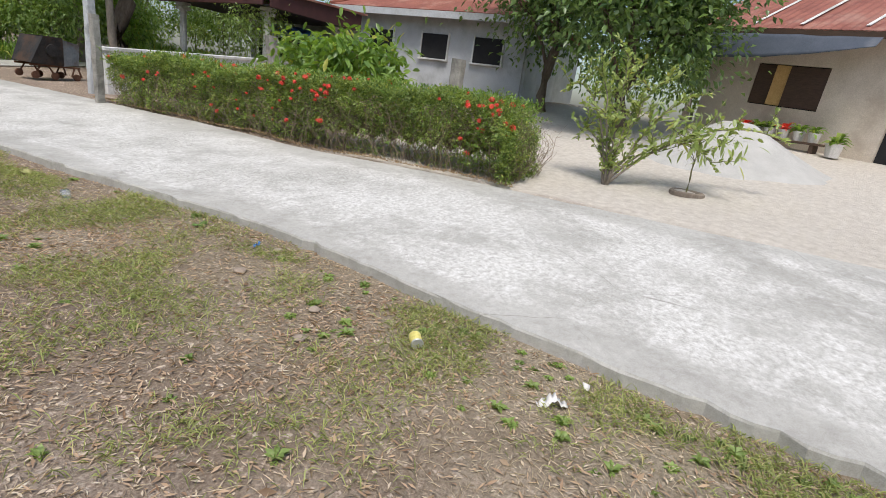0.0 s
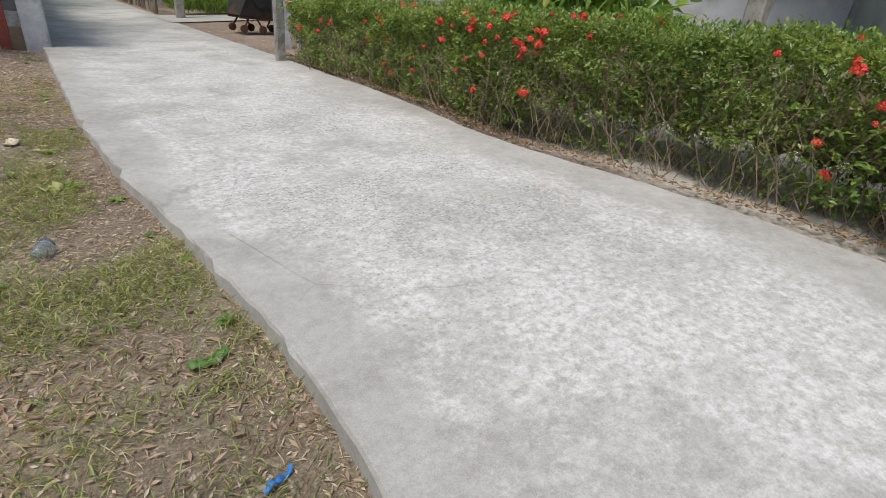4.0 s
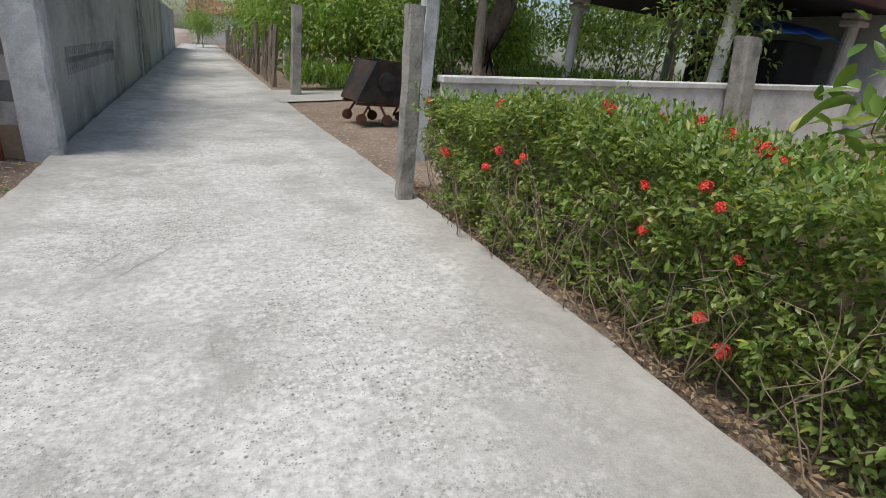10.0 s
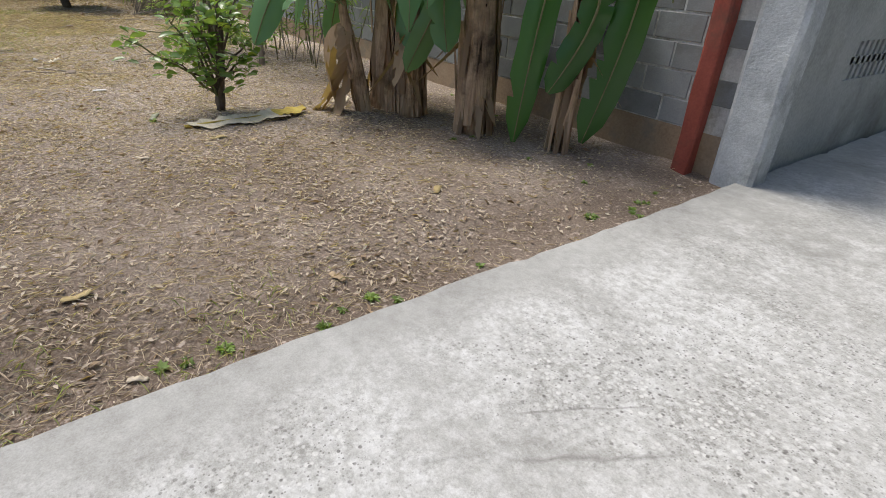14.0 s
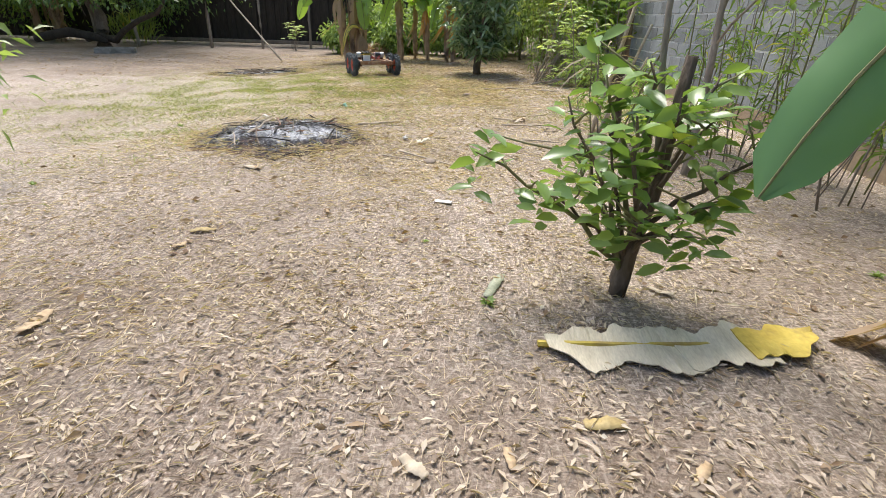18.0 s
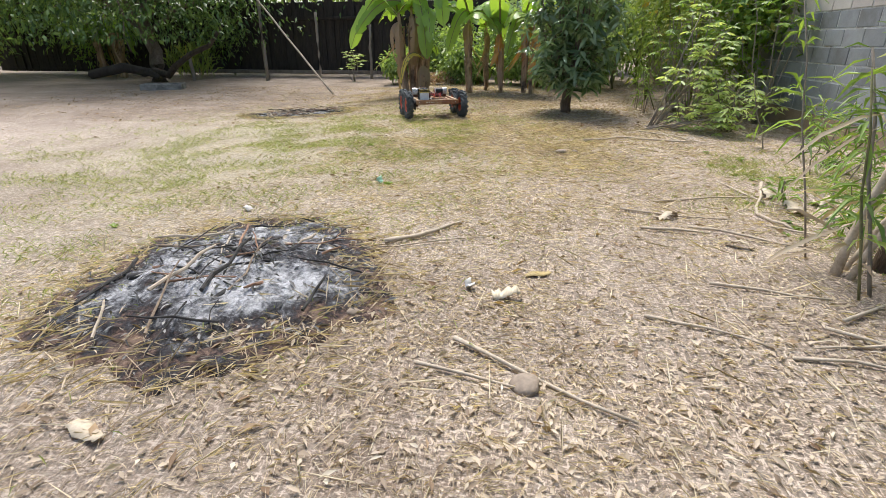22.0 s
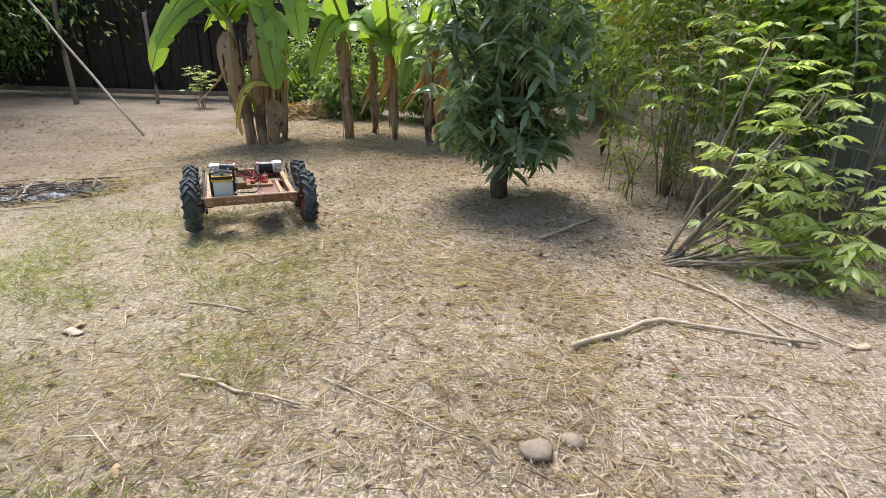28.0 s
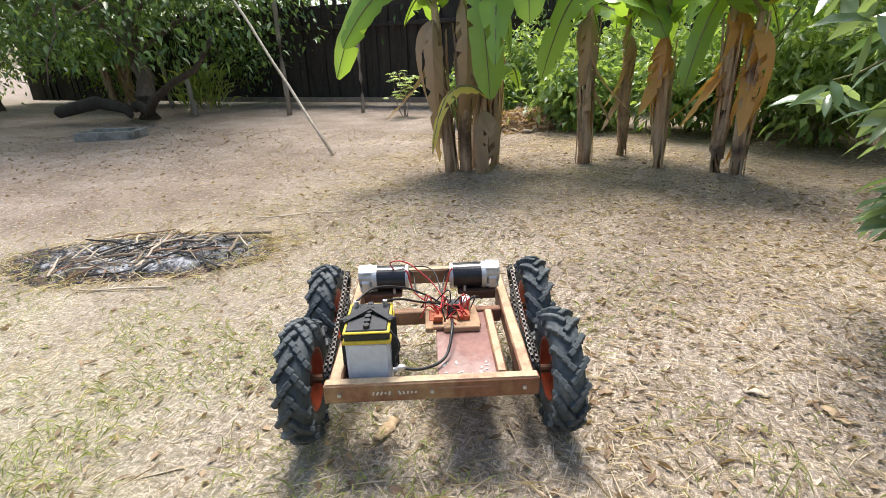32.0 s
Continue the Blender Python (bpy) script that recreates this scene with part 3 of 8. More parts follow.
rough_post("gate_pillar", -2.87, 12.1, 0.3, 0.24, 2.6, PILLAR, "pale rough concrete gate pillar at the wall's end", (-0.02, -0.01), 0)
rough_post("red_pole", -3.24, 11.98, 0.13, 0.12, 2.6, REDPOLE, "red oxide painted pole against the block wall", (-0.015, 0), 0)
rough_post("wall_pillar", -13.12, 11.98, 0.24, 0.22, 2.5, PILLAR, "pale concrete pillar in the block wall", (0, 0), 0)
rough_post("concrete_post", -0.07, 9.95, 0.125, 0.115, 1.42, OLDPOST, "old grey concrete post at the hedge's end", (-0.03, 0.0), 0.17)
rough_post("tall_post", 0.55, 11.3, 0.15, 0.15, 3.4, PILLAR, "tall pale concrete pole behind the hedge", (0.0, 0.0))


# ---- hedge ----
def hedge():
    base = empty("hedge", (0.5, 6.1, 0.2), 0, "clipped dark green hedge with orange red flower heads", "hedge")
    rs = np.random.RandomState(3)
    y0, y1 = 2.45, 9.85
    places, ways = [], []

    def body(y):
        front = right_edge(y) + 0.03 + 0.17 * ease(5.8, 4.2, y) - 0.08 * ease(7.5, 9.0, y)
        top = 0.92 + 0.1 * noise.noise((y * 0.9, 3, 3)) + 0.06 * noise.noise((y * 3, 1, 3)) - 0.06 * ease(5.0, 8.0, y) - 0.05 * ease(3.2, 2.4, y)
        return front, top

    def thin(y, z):
        """Where the lower growth has lost its leaves."""
        return 0.5 * ease(0.6, 0.12, z) * ease(-0.2, 0.3, noise.noise((y * 1.4, z * 3, 31))) + 0.2 * ease(0.7, 0.2, z)

    n = 37000
    ys = rs.uniform(y0, y1, n)
    kind = rs.uniform(size=n)
    for y, k, a, b, c in zip(ys, kind, rs.uniform(size=n), rs.uniform(size=n), rs.normal(size=(n, 3))):
        front, top = body(y)
        g = terrain(front, y)
        bulge = 0.12 * noise.noise((y * 1.6, a * 2.5, 11)) + 0.08 * noise.noise((y * 5, a * 6, 2))
        if k < 0.52:
            z = 0.04 + (top - 0.04) * a ** 0.8
            if b * 0.9 + 0.1 * abs(c[0]) < thin(y, z):
                continue
            x = front + 0.08 * (1 - z / top) - bulge + 0.2 * b * b
            w = (-1 + 0.6 * c[0], 0.7 * c[1], 0.45 + 0.6 * c[2])
        elif k < 0.88:
            x = front + 0.95 * a
            z = top + bulge * 0.8 - 0.14 * b * b
            w = (0.7 * c[0], 0.7 * c[1], 0.9 + 0.4 * c[2])
        elif k < 0.95:
            z = 0.08 + (top - 0.1) * b
            x = front + 0.95 * a
            if abs(c[1]) * 0.8 < thin(x * 2, z):
                continue
            # the end rounds off at its top and bulges here and there
            y = y0 + 0.1 * c[0] * 0.6 + 0.3 * (z / top) ** 4 * 0.6 - 0.16 * noise.noise((x * 3, z * 3, 5)) + 0.08 * (a - 0.5) ** 2
            w = (0.7 * c[0], -1, 0.4 + 0.5 * c[2])
        else:
            x, z = front + 0.95, 0.2 + (top - 0.2) * b
            w = (1, 0.7 * c[1], 0.4)
        if y < y0 + 0.3 and z > top - 0.25:
            z -= 0.2 * (y0 + 0.3 - y) / 0.3 * b
        places.append((x - 0.5, y - 6.1, z + g - 0.2))
        ways.append(w)
    P, W = np.array(places), np.array(ways)
    m = len(P)
    # a sprig of three leaves at each place
    P3 = np.concatenate([P, P + rs.normal(size=(m, 3)) * 0.014, P + rs.normal(size=(m, 3)) * 0.016])
    W3 = np.concatenate([W, W + rs.normal(size=(m, 3)) * 0.7, W + rs.normal(size=(m, 3)) * 0.7])
    leaf_cloud("foliage", P3, W3, rs.uniform(0.024, 0.054, 3 * m), rs.uniform(0.013, 0.024, 3 * m), HEDGE_LEAF, base, 0.15, seed=4)
    # bright young shoots standing out of the top, and longer ones that break the outline
    rng = random.Random(8)
    k = 2600
    ys = rs.uniform(y0, y1, k)
    P, D = [], []
    for y, a, b in zip(ys, rs.uniform(size=k), rs.uniform(size=k)):
        f, top = body(y)
        P.append((f + 0.9 * a - 0.5, y - 6.1, top + terrain(f, y) - 0.2 + 0.02 + 0.06 * b))
        D.append((rng.gauss(0, 0.5), rng.gauss(0, 0.5), 0.8))
    lines = []
    for i in range(230):
        y = rng.choice((rng.uniform(y0, y1), rng.uniform(y0, y0 + 0.5)))
        f, top = body(y)
        g = terrain(f, y)
        d = rng.random()
        if d < 0.5:
            p, e = Vector((f + rng.uniform(0, 0.9), y, top + g - 0.05)), Vector((rng.gauss(0, 0.3), rng.gauss(0, 0.3), 1))
        elif d < 0.8 or y > y0 + 0.3:
            p, e = Vector((f + 0.02, y, g + rng.uniform(0.2, 0.95) * top)), Vector((-1, rng.gauss(0, 0.5), rng.uniform(-0.1, 0.9)))
        else:
            p, e = Vector((f + rng.uniform(0.1, 0.9), y0, g + rng.uniform(0.25, 0.95) * top)), Vector((rng.gauss(0, 0.4), -1, rng.uniform(-0.2, 0.8)))
        p -= Vector((0.5, 6.1, 0.2))
        l = rng.uniform(0.08, 0.22)
        q = p + e.normalized() * l
        lines.append((p, q, 0.0028, 0.0016))
        for s in range(9):
            u = 0.25 + 0.75 * s / 8
            P.append(tuple(p.lerp(q, u)))
            D.append((e.x * 0.6 + rng.gauss(0, 0.7), e.y * 0.6 + rng.gauss(0, 0.7), e.z * 0.6 + rng.gauss(0, 0.5) + 0.2))
    rods("shoot_wood", lines, STEM, base)
    leaf_cloud("young_growth", P, D, rs.uniform(0.03, 0.058, len(P)), 0.02, LIME_LEAF, base, 0.1, "bright green young shoots", seed=6)
    # bare twigs low in the front and at the end
    lines = []
    for i in range(700):
        y = rng.uniform(y0, y1) if i % 5 else rng.uniform(y0 - 0.05, y0 + 0.2)
        f, top = body(y)
        p = Vector((f + (rng.uniform(0.0, 0.4) if i % 5 else rng.uniform(0.05, 0.95)) - 0.5, y - 6.1, terrain(f, y) - 0.22))
        for k in range(4):
            q = p + Vector((rng.uniform(-0.1, 0.06), rng.uniform(-0.13, 0.13), rng.uniform(0.08, 0.22)))
            lines.append((p.copy(), q, 0.004 - 0.0007 * k, 0.0033 - 0.0007 * k))
            if k:
                lines.append((q, q + Vector((rng.uniform(-0.1, 0.04), rng.uniform(-0.1, 0.1), rng.uniform(-0.03, 0.1))), 0.0018, 0.001))
            p = q
    rods("twig_tangle", lines, TWIG, base, "bare brown twigs low in the hedge")
    # added solid balls, hidden by leaves, keep the hedge's heart dark
    bm = bmesh.new()
    for i in range(24):
        y = y0 + 0.45 + (y1 - y0 - 0.7) * i / 23
        f, top = body(y)
        bmesh.ops.create_icosphere(bm, subdivisions=1, radius=0.3, matrix=Matrix.Translation((f + 0.55 - 0.5, y - 6.1, terrain(f, y) - 0.2 + 0.5)) @ Matrix.Diagonal((0.8, 1, 1.0, 1)))
    part("inner_filler", bm, TWIG, base, "solid filler balls that keep the hedge's heart dark")
    # flower heads
    fl = bpy.data.meshes.new("flower")
    bm = bmesh.new()
    for i in range(34):
        d = Vector((rng.gauss(0, 1), rng.gauss(0, 1), rng.gauss(0.6, 0.6))).normalized()
        q = d.to_track_quat("Z", "Y")
        for k in range(4):
            a = k * math.pi / 2 + i
            c = d * 0.024 * (1 + 0.5 * math.sin(i * 2.1))
            v = [c, c + q @ Vector((0.012 * math.cos(a - 0.5), 0.012 * math.sin(a - 0.5), 0.003)), c + q @ Vector((0.02 * math.cos(a), 0.02 * math.sin(a), 0)), c + q @ Vector((0.012 * math.cos(a + 0.5), 0.012 * math.sin(a + 0.5), 0.003))]
            bm.faces.new([bm.verts.new(p) for p in v])
    bm.to_mesh(fl)
    bm.free()
    fl.materials.append(FLOWER)
    for i in range(108):
        y = rng.choice((rng.uniform(y0, y1), rng.uniform(6.4, 9.0), rng.uniform(2.4, 3.1), rng.uniform(4.2, 6.4), rng.uniform(4.2, 6.4)))
        f, top = body(y)
        face = rng.random() < 0.62
        z = rng.uniform(0.6, 1.0) * top if face else top + 0.03
        if i % 9 == 0:
            z = rng.uniform(0.2, 0.5)
        x = f - rng.uniform(0.03, 0.09) + 0.1 * (1 - z / top) if face or i % 9 == 0 else f + rng.uniform(0, 0.8)
        ob = new("flower", fl)
        s = rng.choice((rng.uniform(0.4, 0.7), rng.uniform(0.7, 1.15)))
        ob.parent, ob.matrix_basis = base, Matrix.Translation((x - 0.5, y - 6.1, z + terrain(f, y) - 0.2)) @ pose(0, 0, 0, rng.uniform(-40, 40), rng.uniform(-60, 0), rng.uniform(0, 360)) @ Matrix.Scale(s, 4)


hedge()


# ---- trees and plants ----
def trunk_of(bm, base, top, r0, r1, rng, steps=7, wander=0.05, n=9):
    pts = bent(base, top, 0, steps, wander, rng)
    tube(bm, pts, [r0 * 1.35] + [r0 + (r1 - r0) * i / steps for i in range(1, steps + 1)], n, 0.08, rng)
    return pts


def tree(name, x, y, height, spread, trunk_r, crown_low, leaves, leaf_len, leaf_wid, leaf_mat, bark, label, seed, lean=(0, 0), limbs=9, droop=0.3, clump=0.35, group="", squash=1.0, category="tree", outward=0.8, fine=False):
    """A tapered, wandering trunk, limbs that fork, and a crown of many leaves gathered round the twigs' ends."""
    rng, rs = random.Random(seed), np.random.RandomState(seed)
    base = empty(name, (x, y, rough(x, y) - 0.03), 0, label, category, group)
    bm = bmesh.new()
    top = Vector((lean[0], lean[1], height * 0.8))
    pts = trunk_of(bm, (0, 0, -0.1), top, trunk_r, trunk_r * 0.35, rng, 8, trunk_r * 0.5)
    part("trunk", bm, bark, base, smooth=True)
    tips = []
    for i in range(limbs):
        bm = bmesh.new()
        u = crown_low / height / 0.8 * 0.75 + (1 - crown_low / height / 0.8 * 0.75) * (i + rng.random()) / limbs
        k = min(int(u * 8), 7)
        p = pts[k].lerp(pts[k + 1], u * 8 - k)
        a = i * 2.4 + rng.uniform(-0.5, 0.5)
        out = spread * rng.uniform(0.6, 1.0) * (1 - 0.5 * max(0, u - 0.5))
        up = (height - p.z) * rng.uniform(0.25, 0.8) * squash
        q = p + Vector((math.cos(a) * out, math.sin(a) * out, up))
        line = bent(p, q, -0.1 * out, 5, 0.06 * spread, rng)
        r = trunk_r * rng.uniform(0.25, 0.42)
        tube(bm, line, [r * (1 - 0.75 * j / 5) for j in range(6)], 6, 0.08, rng)
        for j in (2, 3, 4, 5):
            for k2 in range(2):
                e = line[j] + Vector((rng.gauss(0, 1), rng.gauss(0, 1), rng.gauss(0.2, 0.7))) * spread * 0.26
                tb = bmesh.new() if fine else bm
                tube(tb, bent(line[j], e, 0, 3, 0.02 * spread, rng), [r * 0.3, r * 0.22, r * 0.16, r * 0.1], 4)
                if fine:
                    part("twig", tb, bark, base)
                tips.append(e)
        tips += [line[-1], line[-1], line[4]]
        part("limb", bm, bark, base, smooth=True)
    T = np.array([tuple(v) for v in tips])
    per = max(leaves // len(T), 1)
    C = np.repeat(T, per, 0)
    size = spread * clump
    off = rs.normal(size=(len(C), 3)) * (size * 0.55, size * 0.55, size * 0.45)
    P = C + off
    keep = P[:, 2] > crown_low * 0.75
    W = off / (np.linalg.norm(off, axis=1, keepdims=True) + 1e-6) * outward + rs.normal(size=P.shape) * 0.5 + (0, 0, -droop)
    P, W = P[keep], W[keep]
    n = len(P)
    leaf_cloud("crown", P, W, rs.uniform(0.6, 1.15, n) * leaf_len, rs.uniform(0.75, 1.15, n) * leaf_wid, leaf_mat, base, 0.2, seed=seed + 1, fine=fine)
    return base


def banana_leaf(length, width, rise, fall, rng, tears=5, hang=0.0):
    """One blade: a rising then drooping rib with two torn, channelled halves."""
    bm = bmesh.new()
    n = 16
    def rib(u):
        return Vector((length * (u - 0.28 * fall * u * u), 0, length * (rise * u - fall * u * u)))
    def wide(u):
        return width * max(0.06, math.sin(math.pi * min(1, 0.06 + u ** 0.8 * 0.94)) ** 0.6)
    rows = []
    for i in range(n + 1):
        u = i / n
        c = rib(u)
        w = wide(u) * 0.5
        rag = 1 - 0.14 * rng.random()
        dip = 0.55 + hang
        rows.append([bm.verts.new(c + Vector((0, s * w * rag, -dip * w * abs(s) + 0.16 * w * (1 - abs(s)) + 0.02 * rng.uniform(-1, 1)))) for s in (-1, -0.5)]
                    + [bm.verts.new(c)] + [bm.verts.new(c + Vector((0, s * w * rag, -dip * w * abs(s) + 0.02 * rng.uniform(-1, 1)))) for s in (0.5, 1)])
    torn = set(rng.sample(range(2, n - 1), min(tears, n - 4)))
    for i in range(n):
        for k in range(4):
            if i in torn and k in ((0,) if i % 2 else (3,)):
                a, b, c, d = rows[i][k], rows[i][k + 1], rows[i + 1][k + 1], rows[i + 1][k]
                bm.faces.new((a, b, c) if k == 0 else (b, c, d)) if rng.random() < 0.6 else None
                continue
            bm.faces.new((rows[i][k], rows[i][k + 1], rows[i + 1][k + 1], rows[i + 1][k]))
    return bm, rib


def hung_leaf(p, q, r, width, face, rng):
    """A broad blade along a bow through three points, turned to face a way, its edges torn into lobes."""
    bm = bmesh.new()
    p, q, r, face = Vector(p), Vector(q), Vector(r), Vector(face).normalized()
    n = 22
    rows, line = [], []
    for i in range(n + 1):
        u = i / n
        c = p * (1 - u) ** 2 + q * (2 * u * (1 - u)) + r * u * u
        d = ((q - p) * (1 - u) + (r - q) * u).normalized()
        s = d.cross(face).normalized()
        w = 0.5 * width * min(1.0, 0.2 + u / 0.22) * (1.0 if u < 0.84 else 0.15 + 0.85 * math.sqrt(max(0.0, 1 - ((u - 0.84) / 0.16) ** 2)))
        line.append(c)
        row = []
        for k in (-1, -0.55, 0, 0.55, 1):
            rag = 1 - 0.1 * rng.random() if abs(k) == 1 else 1
            row.append(bm.verts.new(c + s * w * k * rag - face * (0.28 * w * abs(k) ** 1.5) + face * 0.02 * rng.uniform(-1, 1) * abs(k)))
        rows.append(row)
    torn = {rng.randrange(3, n - 2): rng.choice((0, 3)) for _ in range(4)}
    for i in range(n):
        for k in range(4):
            if torn.get(i) == k:
                bm.faces.new((rows[i][k], rows[i][k + 1], rows[i + 1][k + 1]) if k == 0 else (rows[i][k], rows[i][k + 1], rows[i + 1][k]))
                continue
            bm.faces.new((rows[i][k], rows[i][k + 1], rows[i + 1][k + 1], rows[i + 1][k]))
    return bm, line


def banana(x, y, stems, seed, label, group="banana plants", leaf_l=1.7, leaves=6, hung=(), face=(0.75, -0.65, 0.15), blade=BANANA_LEAF, dead=DEADLEAF):
    """A clump of banana stems: sheathed trunks, big arching leaves, dead brown leaves hanging down."""
    rng = random.Random(seed)
    base = empty("banana_plant", (x, y, rough(x, y) - 0.02), 0, label, "banana plant", group)
    for i, (dx, dy, h, r, lx, ly) in enumerate(stems):
        r *= 0.85
        if blade is BANANA_LEAF:
            r, dx, dy = r * 0.82, dx * 0.72, dy * 0.72
        bm = bmesh.new()
        pts = bent((dx, dy, -0.05), (dx + lx, dy + ly, h), 0, 6, 0.02, rng)
        tube(bm, pts, [r * 1.25, r * 1.08, r, r * 0.92, r * 0.85, r * 0.75, r * 0.55], 11, 0.1, rng)
        # loose sheaths round the trunk
        for k in range(9):
            a, u = rng.uniform(0, 6.28), rng.uniform(0.0, 0.55)
            p = Vector((dx + lx * u, dy + ly * u, h * u)) + Vector((math.cos(a), math.sin(a), 0)) * r * 1.05
            q = p + Vector((math.cos(a) * 0.04 + lx * 0.35, math.sin(a) * 0.04 + ly * 0.35, h * rng.uniform(0.25, 0.42)))
            s = Vector((-math.sin(a), math.cos(a), 0)) * r * rng.uniform(0.35, 0.6)
            o = Vector((math.cos(a), math.sin(a), 0)) * 0.012
            vs = [bm.verts.new(v) for v in (p - s, p + o, p + s, q + s * 0.3, q + o, q - s * 0.3)]
            bm.faces.new((vs[0], vs[1], vs[4], vs[5]))
            bm.faces.new((vs[1], vs[2], vs[3], vs[4]))
        part("stem", bm, BANANA_STEM, base, smooth=True)
        # dry sheath strips: they hang from the upper stem and splay at its foot
        for k in range(9 if blade is BANANA_LEAF else 30):
            a, u0 = rng.uniform(0, 6.28), rng.uniform(0.25, 0.85)
            u1 = max(0.0, u0 - rng.uniform(0.25, 0.7))
            out, w = Vector((math.cos(a), math.sin(a), 0)), Vector((-math.sin(a), math.cos(a), 0)) * r * rng.uniform(0.18, 0.5)
            top, low = Vector((dx + lx * u0, dy + ly * u0, h * u0)) + out * r * 0.98, Vector((dx + lx * u1, dy + ly * u1, max(0.02, h * u1))) + out * r * rng.uniform(1.12, 1.5)
            mid = top.lerp(low, 0.5) + out * r * rng.uniform(-0.06, 0.12)
            strip = bmesh.new()
            rows = [[strip.verts.new(c + w * (f * g)) if f else strip.verts.new(c + out * 0.012) for f in (-1, 0, 1)] for c, g in ((top, 0.7), (mid, 1.0), (low, rng.uniform(0.25, 0.8)))]
            for p, q in zip(rows, rows[1:]):
                for f in (0, 1):
                    strip.faces.new((p[f], p[f + 1], q[f + 1], q[f]))
            part("dry_sheath", strip, BANANA_STEM if rng.random() < 0.75 else DEADLEAF, base)
        crown = Vector((dx + lx, dy + ly, h))
        nl = leaves if h > 1.2 else max(2, leaves - 3)
        for k in range(nl):
            a = 360.0 * k / nl + rng.uniform(-25, 25) + i * 40
            length = leaf_l * rng.uniform(0.75, 1.1) * (1 if h > 1.2 else 0.6)
            lbm, rib = banana_leaf(length, 0.46 * rng.uniform(0.8, 1.1) * (1 if h > 1.2 else 0.6), rng.uniform(0.75, 1.25), rng.uniform(0.85, 1.45), rng, rng.randint(2, 5))
            lf = part("leaf", lbm, BANANA_YELLOW if rng.random() < 0.05 and blade is BANANA_LEAF else blade, base, smooth=True)
            lf.matrix_basis = Matrix.Translation(crown - Vector((0, 0, 0.1 * k / nl))) @ pose(0, 0, 0, 0, 0, a)
            rb = bmesh.new()
            tube(rb, [rib(u / 8) + Vector((0, 0, -0.012)) for u in range(9)], [0.026 - 0.0026 * u for u in range(9)], 5)
            part("midrib", rb, STEM, lf)
        # dead leaves hanging against the stem
        for k in range(rng.randint(2, 4)):
            lbm, rib = banana_leaf(leaf_l * rng.uniform(0.5, 0.8), 0.26, 0.25, 1.6, rng, 8, 0.8)
            d = part("dead_leaf", lbm, dead, base)
            d.matrix_basis = Matrix.Translation(crown - Vector((0, 0, 0.2))) @ pose(0, 0, 0, 0, rng.uniform(20, 55), rng.uniform(0, 360)) @ Matrix.Scale(0.8, 4)
    for p, q, r, w in hung:
        lbm, line = hung_leaf(p, q, r, w, face, rng)
        lf = part("leaf", lbm, blade, base, "broad hanging green leaf", smooth=True)
        rb = bmesh.new()
        tube(rb, [v + Vector(face) * 0.008 for v in line[::2]], [0.016 - 0.0011 * u for u in range(len(line[::2]))], 5)
        part("midrib", rb, STEM, lf)
    return base


BROWN_CLUMP = "tall banana clump with brown sheathed stems and torn leaves"
banana(-19.0, 5.5, [(0, 0, 1.95, 0.09, 0.05, 0.0), (-0.3, 0.12, 2.1, 0.09, -0.15, 0.0), (0.1, -0.2, 1.8, 0.08, 0.1, -0.12), (-0.35, 0.35, 1.7, 0.075, -0.05, 0.02), (0.1, 0.3, 0.9, 0.05, 0.05, 0.05)], 11, BROWN_CLUMP, leaf_l=1.7, leaves=3, face=(1, 0.1, 0.35),
       hung=(((0.1, -0.15, 2.15), (0.4, -0.75, 2.5), (0.45, -1.3, 1.05), 0.3), ((0.15, -0.2, 2.0), (0.5, -0.6, 2.15), (0.6, -1.1, 1.35), 0.26), ((0.1, 0.1, 2.1), (0.6, 0.35, 2.3), (0.55, 0.45, 0.85), 0.33), ((0, 0.2, 2.2), (0.4, 0.75, 2.6), (0.5, 0.8, 1.5), 0.32)))
banana(-19.45, 6.75, [(0, 0, 1.75, 0.09, 0, -0.04)], 12, "single banana plant with a thick brown stem", leaf_l=1.6, leaves=4, face=(1, 0.1, 0.35),
       hung=(((0, 0, 1.75), (0.3, -0.2, 1.95), (0.3, -0.45, 0.95), 0.26), ((0, 0.05, 1.75), (0.3, 0.4, 1.95), (0.4, 0.7, 1.3), 0.26)))
banana(-19.9, 7.1, [(0, 0, 1.55, 0.07, 0, -0.03)], 13, "slim banana plant in the row", leaf_l=1.3, leaves=4)
banana(-19.25, 7.5, [(0, 0, 1.5, 0.07, 0.05, -0.05)], 14, "slim banana plant with hanging dead leaves", leaf_l=1.3, leaves=4, dead=RUSTLEAF)
banana(-19.2, 8.05, [(0, 0, 1.7, 0.085, 0.0, -0.05), (0.1, 0.22, 1.55, 0.075, 0, 0.0)], 15, "pair of banana stems with dead orange brown leaves", leaf_l=1.4, leaves=4, dead=RUSTLEAF, face=(1, 0.1, 0.35),
       hung=(((0, 0, 1.7), (0.25, -0.25, 1.8), (0.35, -0.4, 0.85), 0.2),))
banana(-5.75, 10.85, [(0, 0, 1.5, 0.19, -0.1, 0.1), (0.3, 0.05, 1.4, 0.13, 0.1, -0.1), (0.05, -0.3, 1.0, 0.07, 0, -0.2)], 16, "stout banana clump beside the block wall", leaf_l=1.5, leaves=5, blade=BANANA_NEAR,
       hung=(((0, 0, 1.45), (-0.1, -0.75, 1.75), (-0.03, -1.24, 0.62), 0.27), ((0.25, 0, 1.4), (0.45, 0.0, 1.3), (0.5, -0.1, 0.55), 0.3), ((-0.1, 0, 1.4), (-0.35, -0.3, 1.4), (-0.4, -0.42, 0.55), 0.22)))
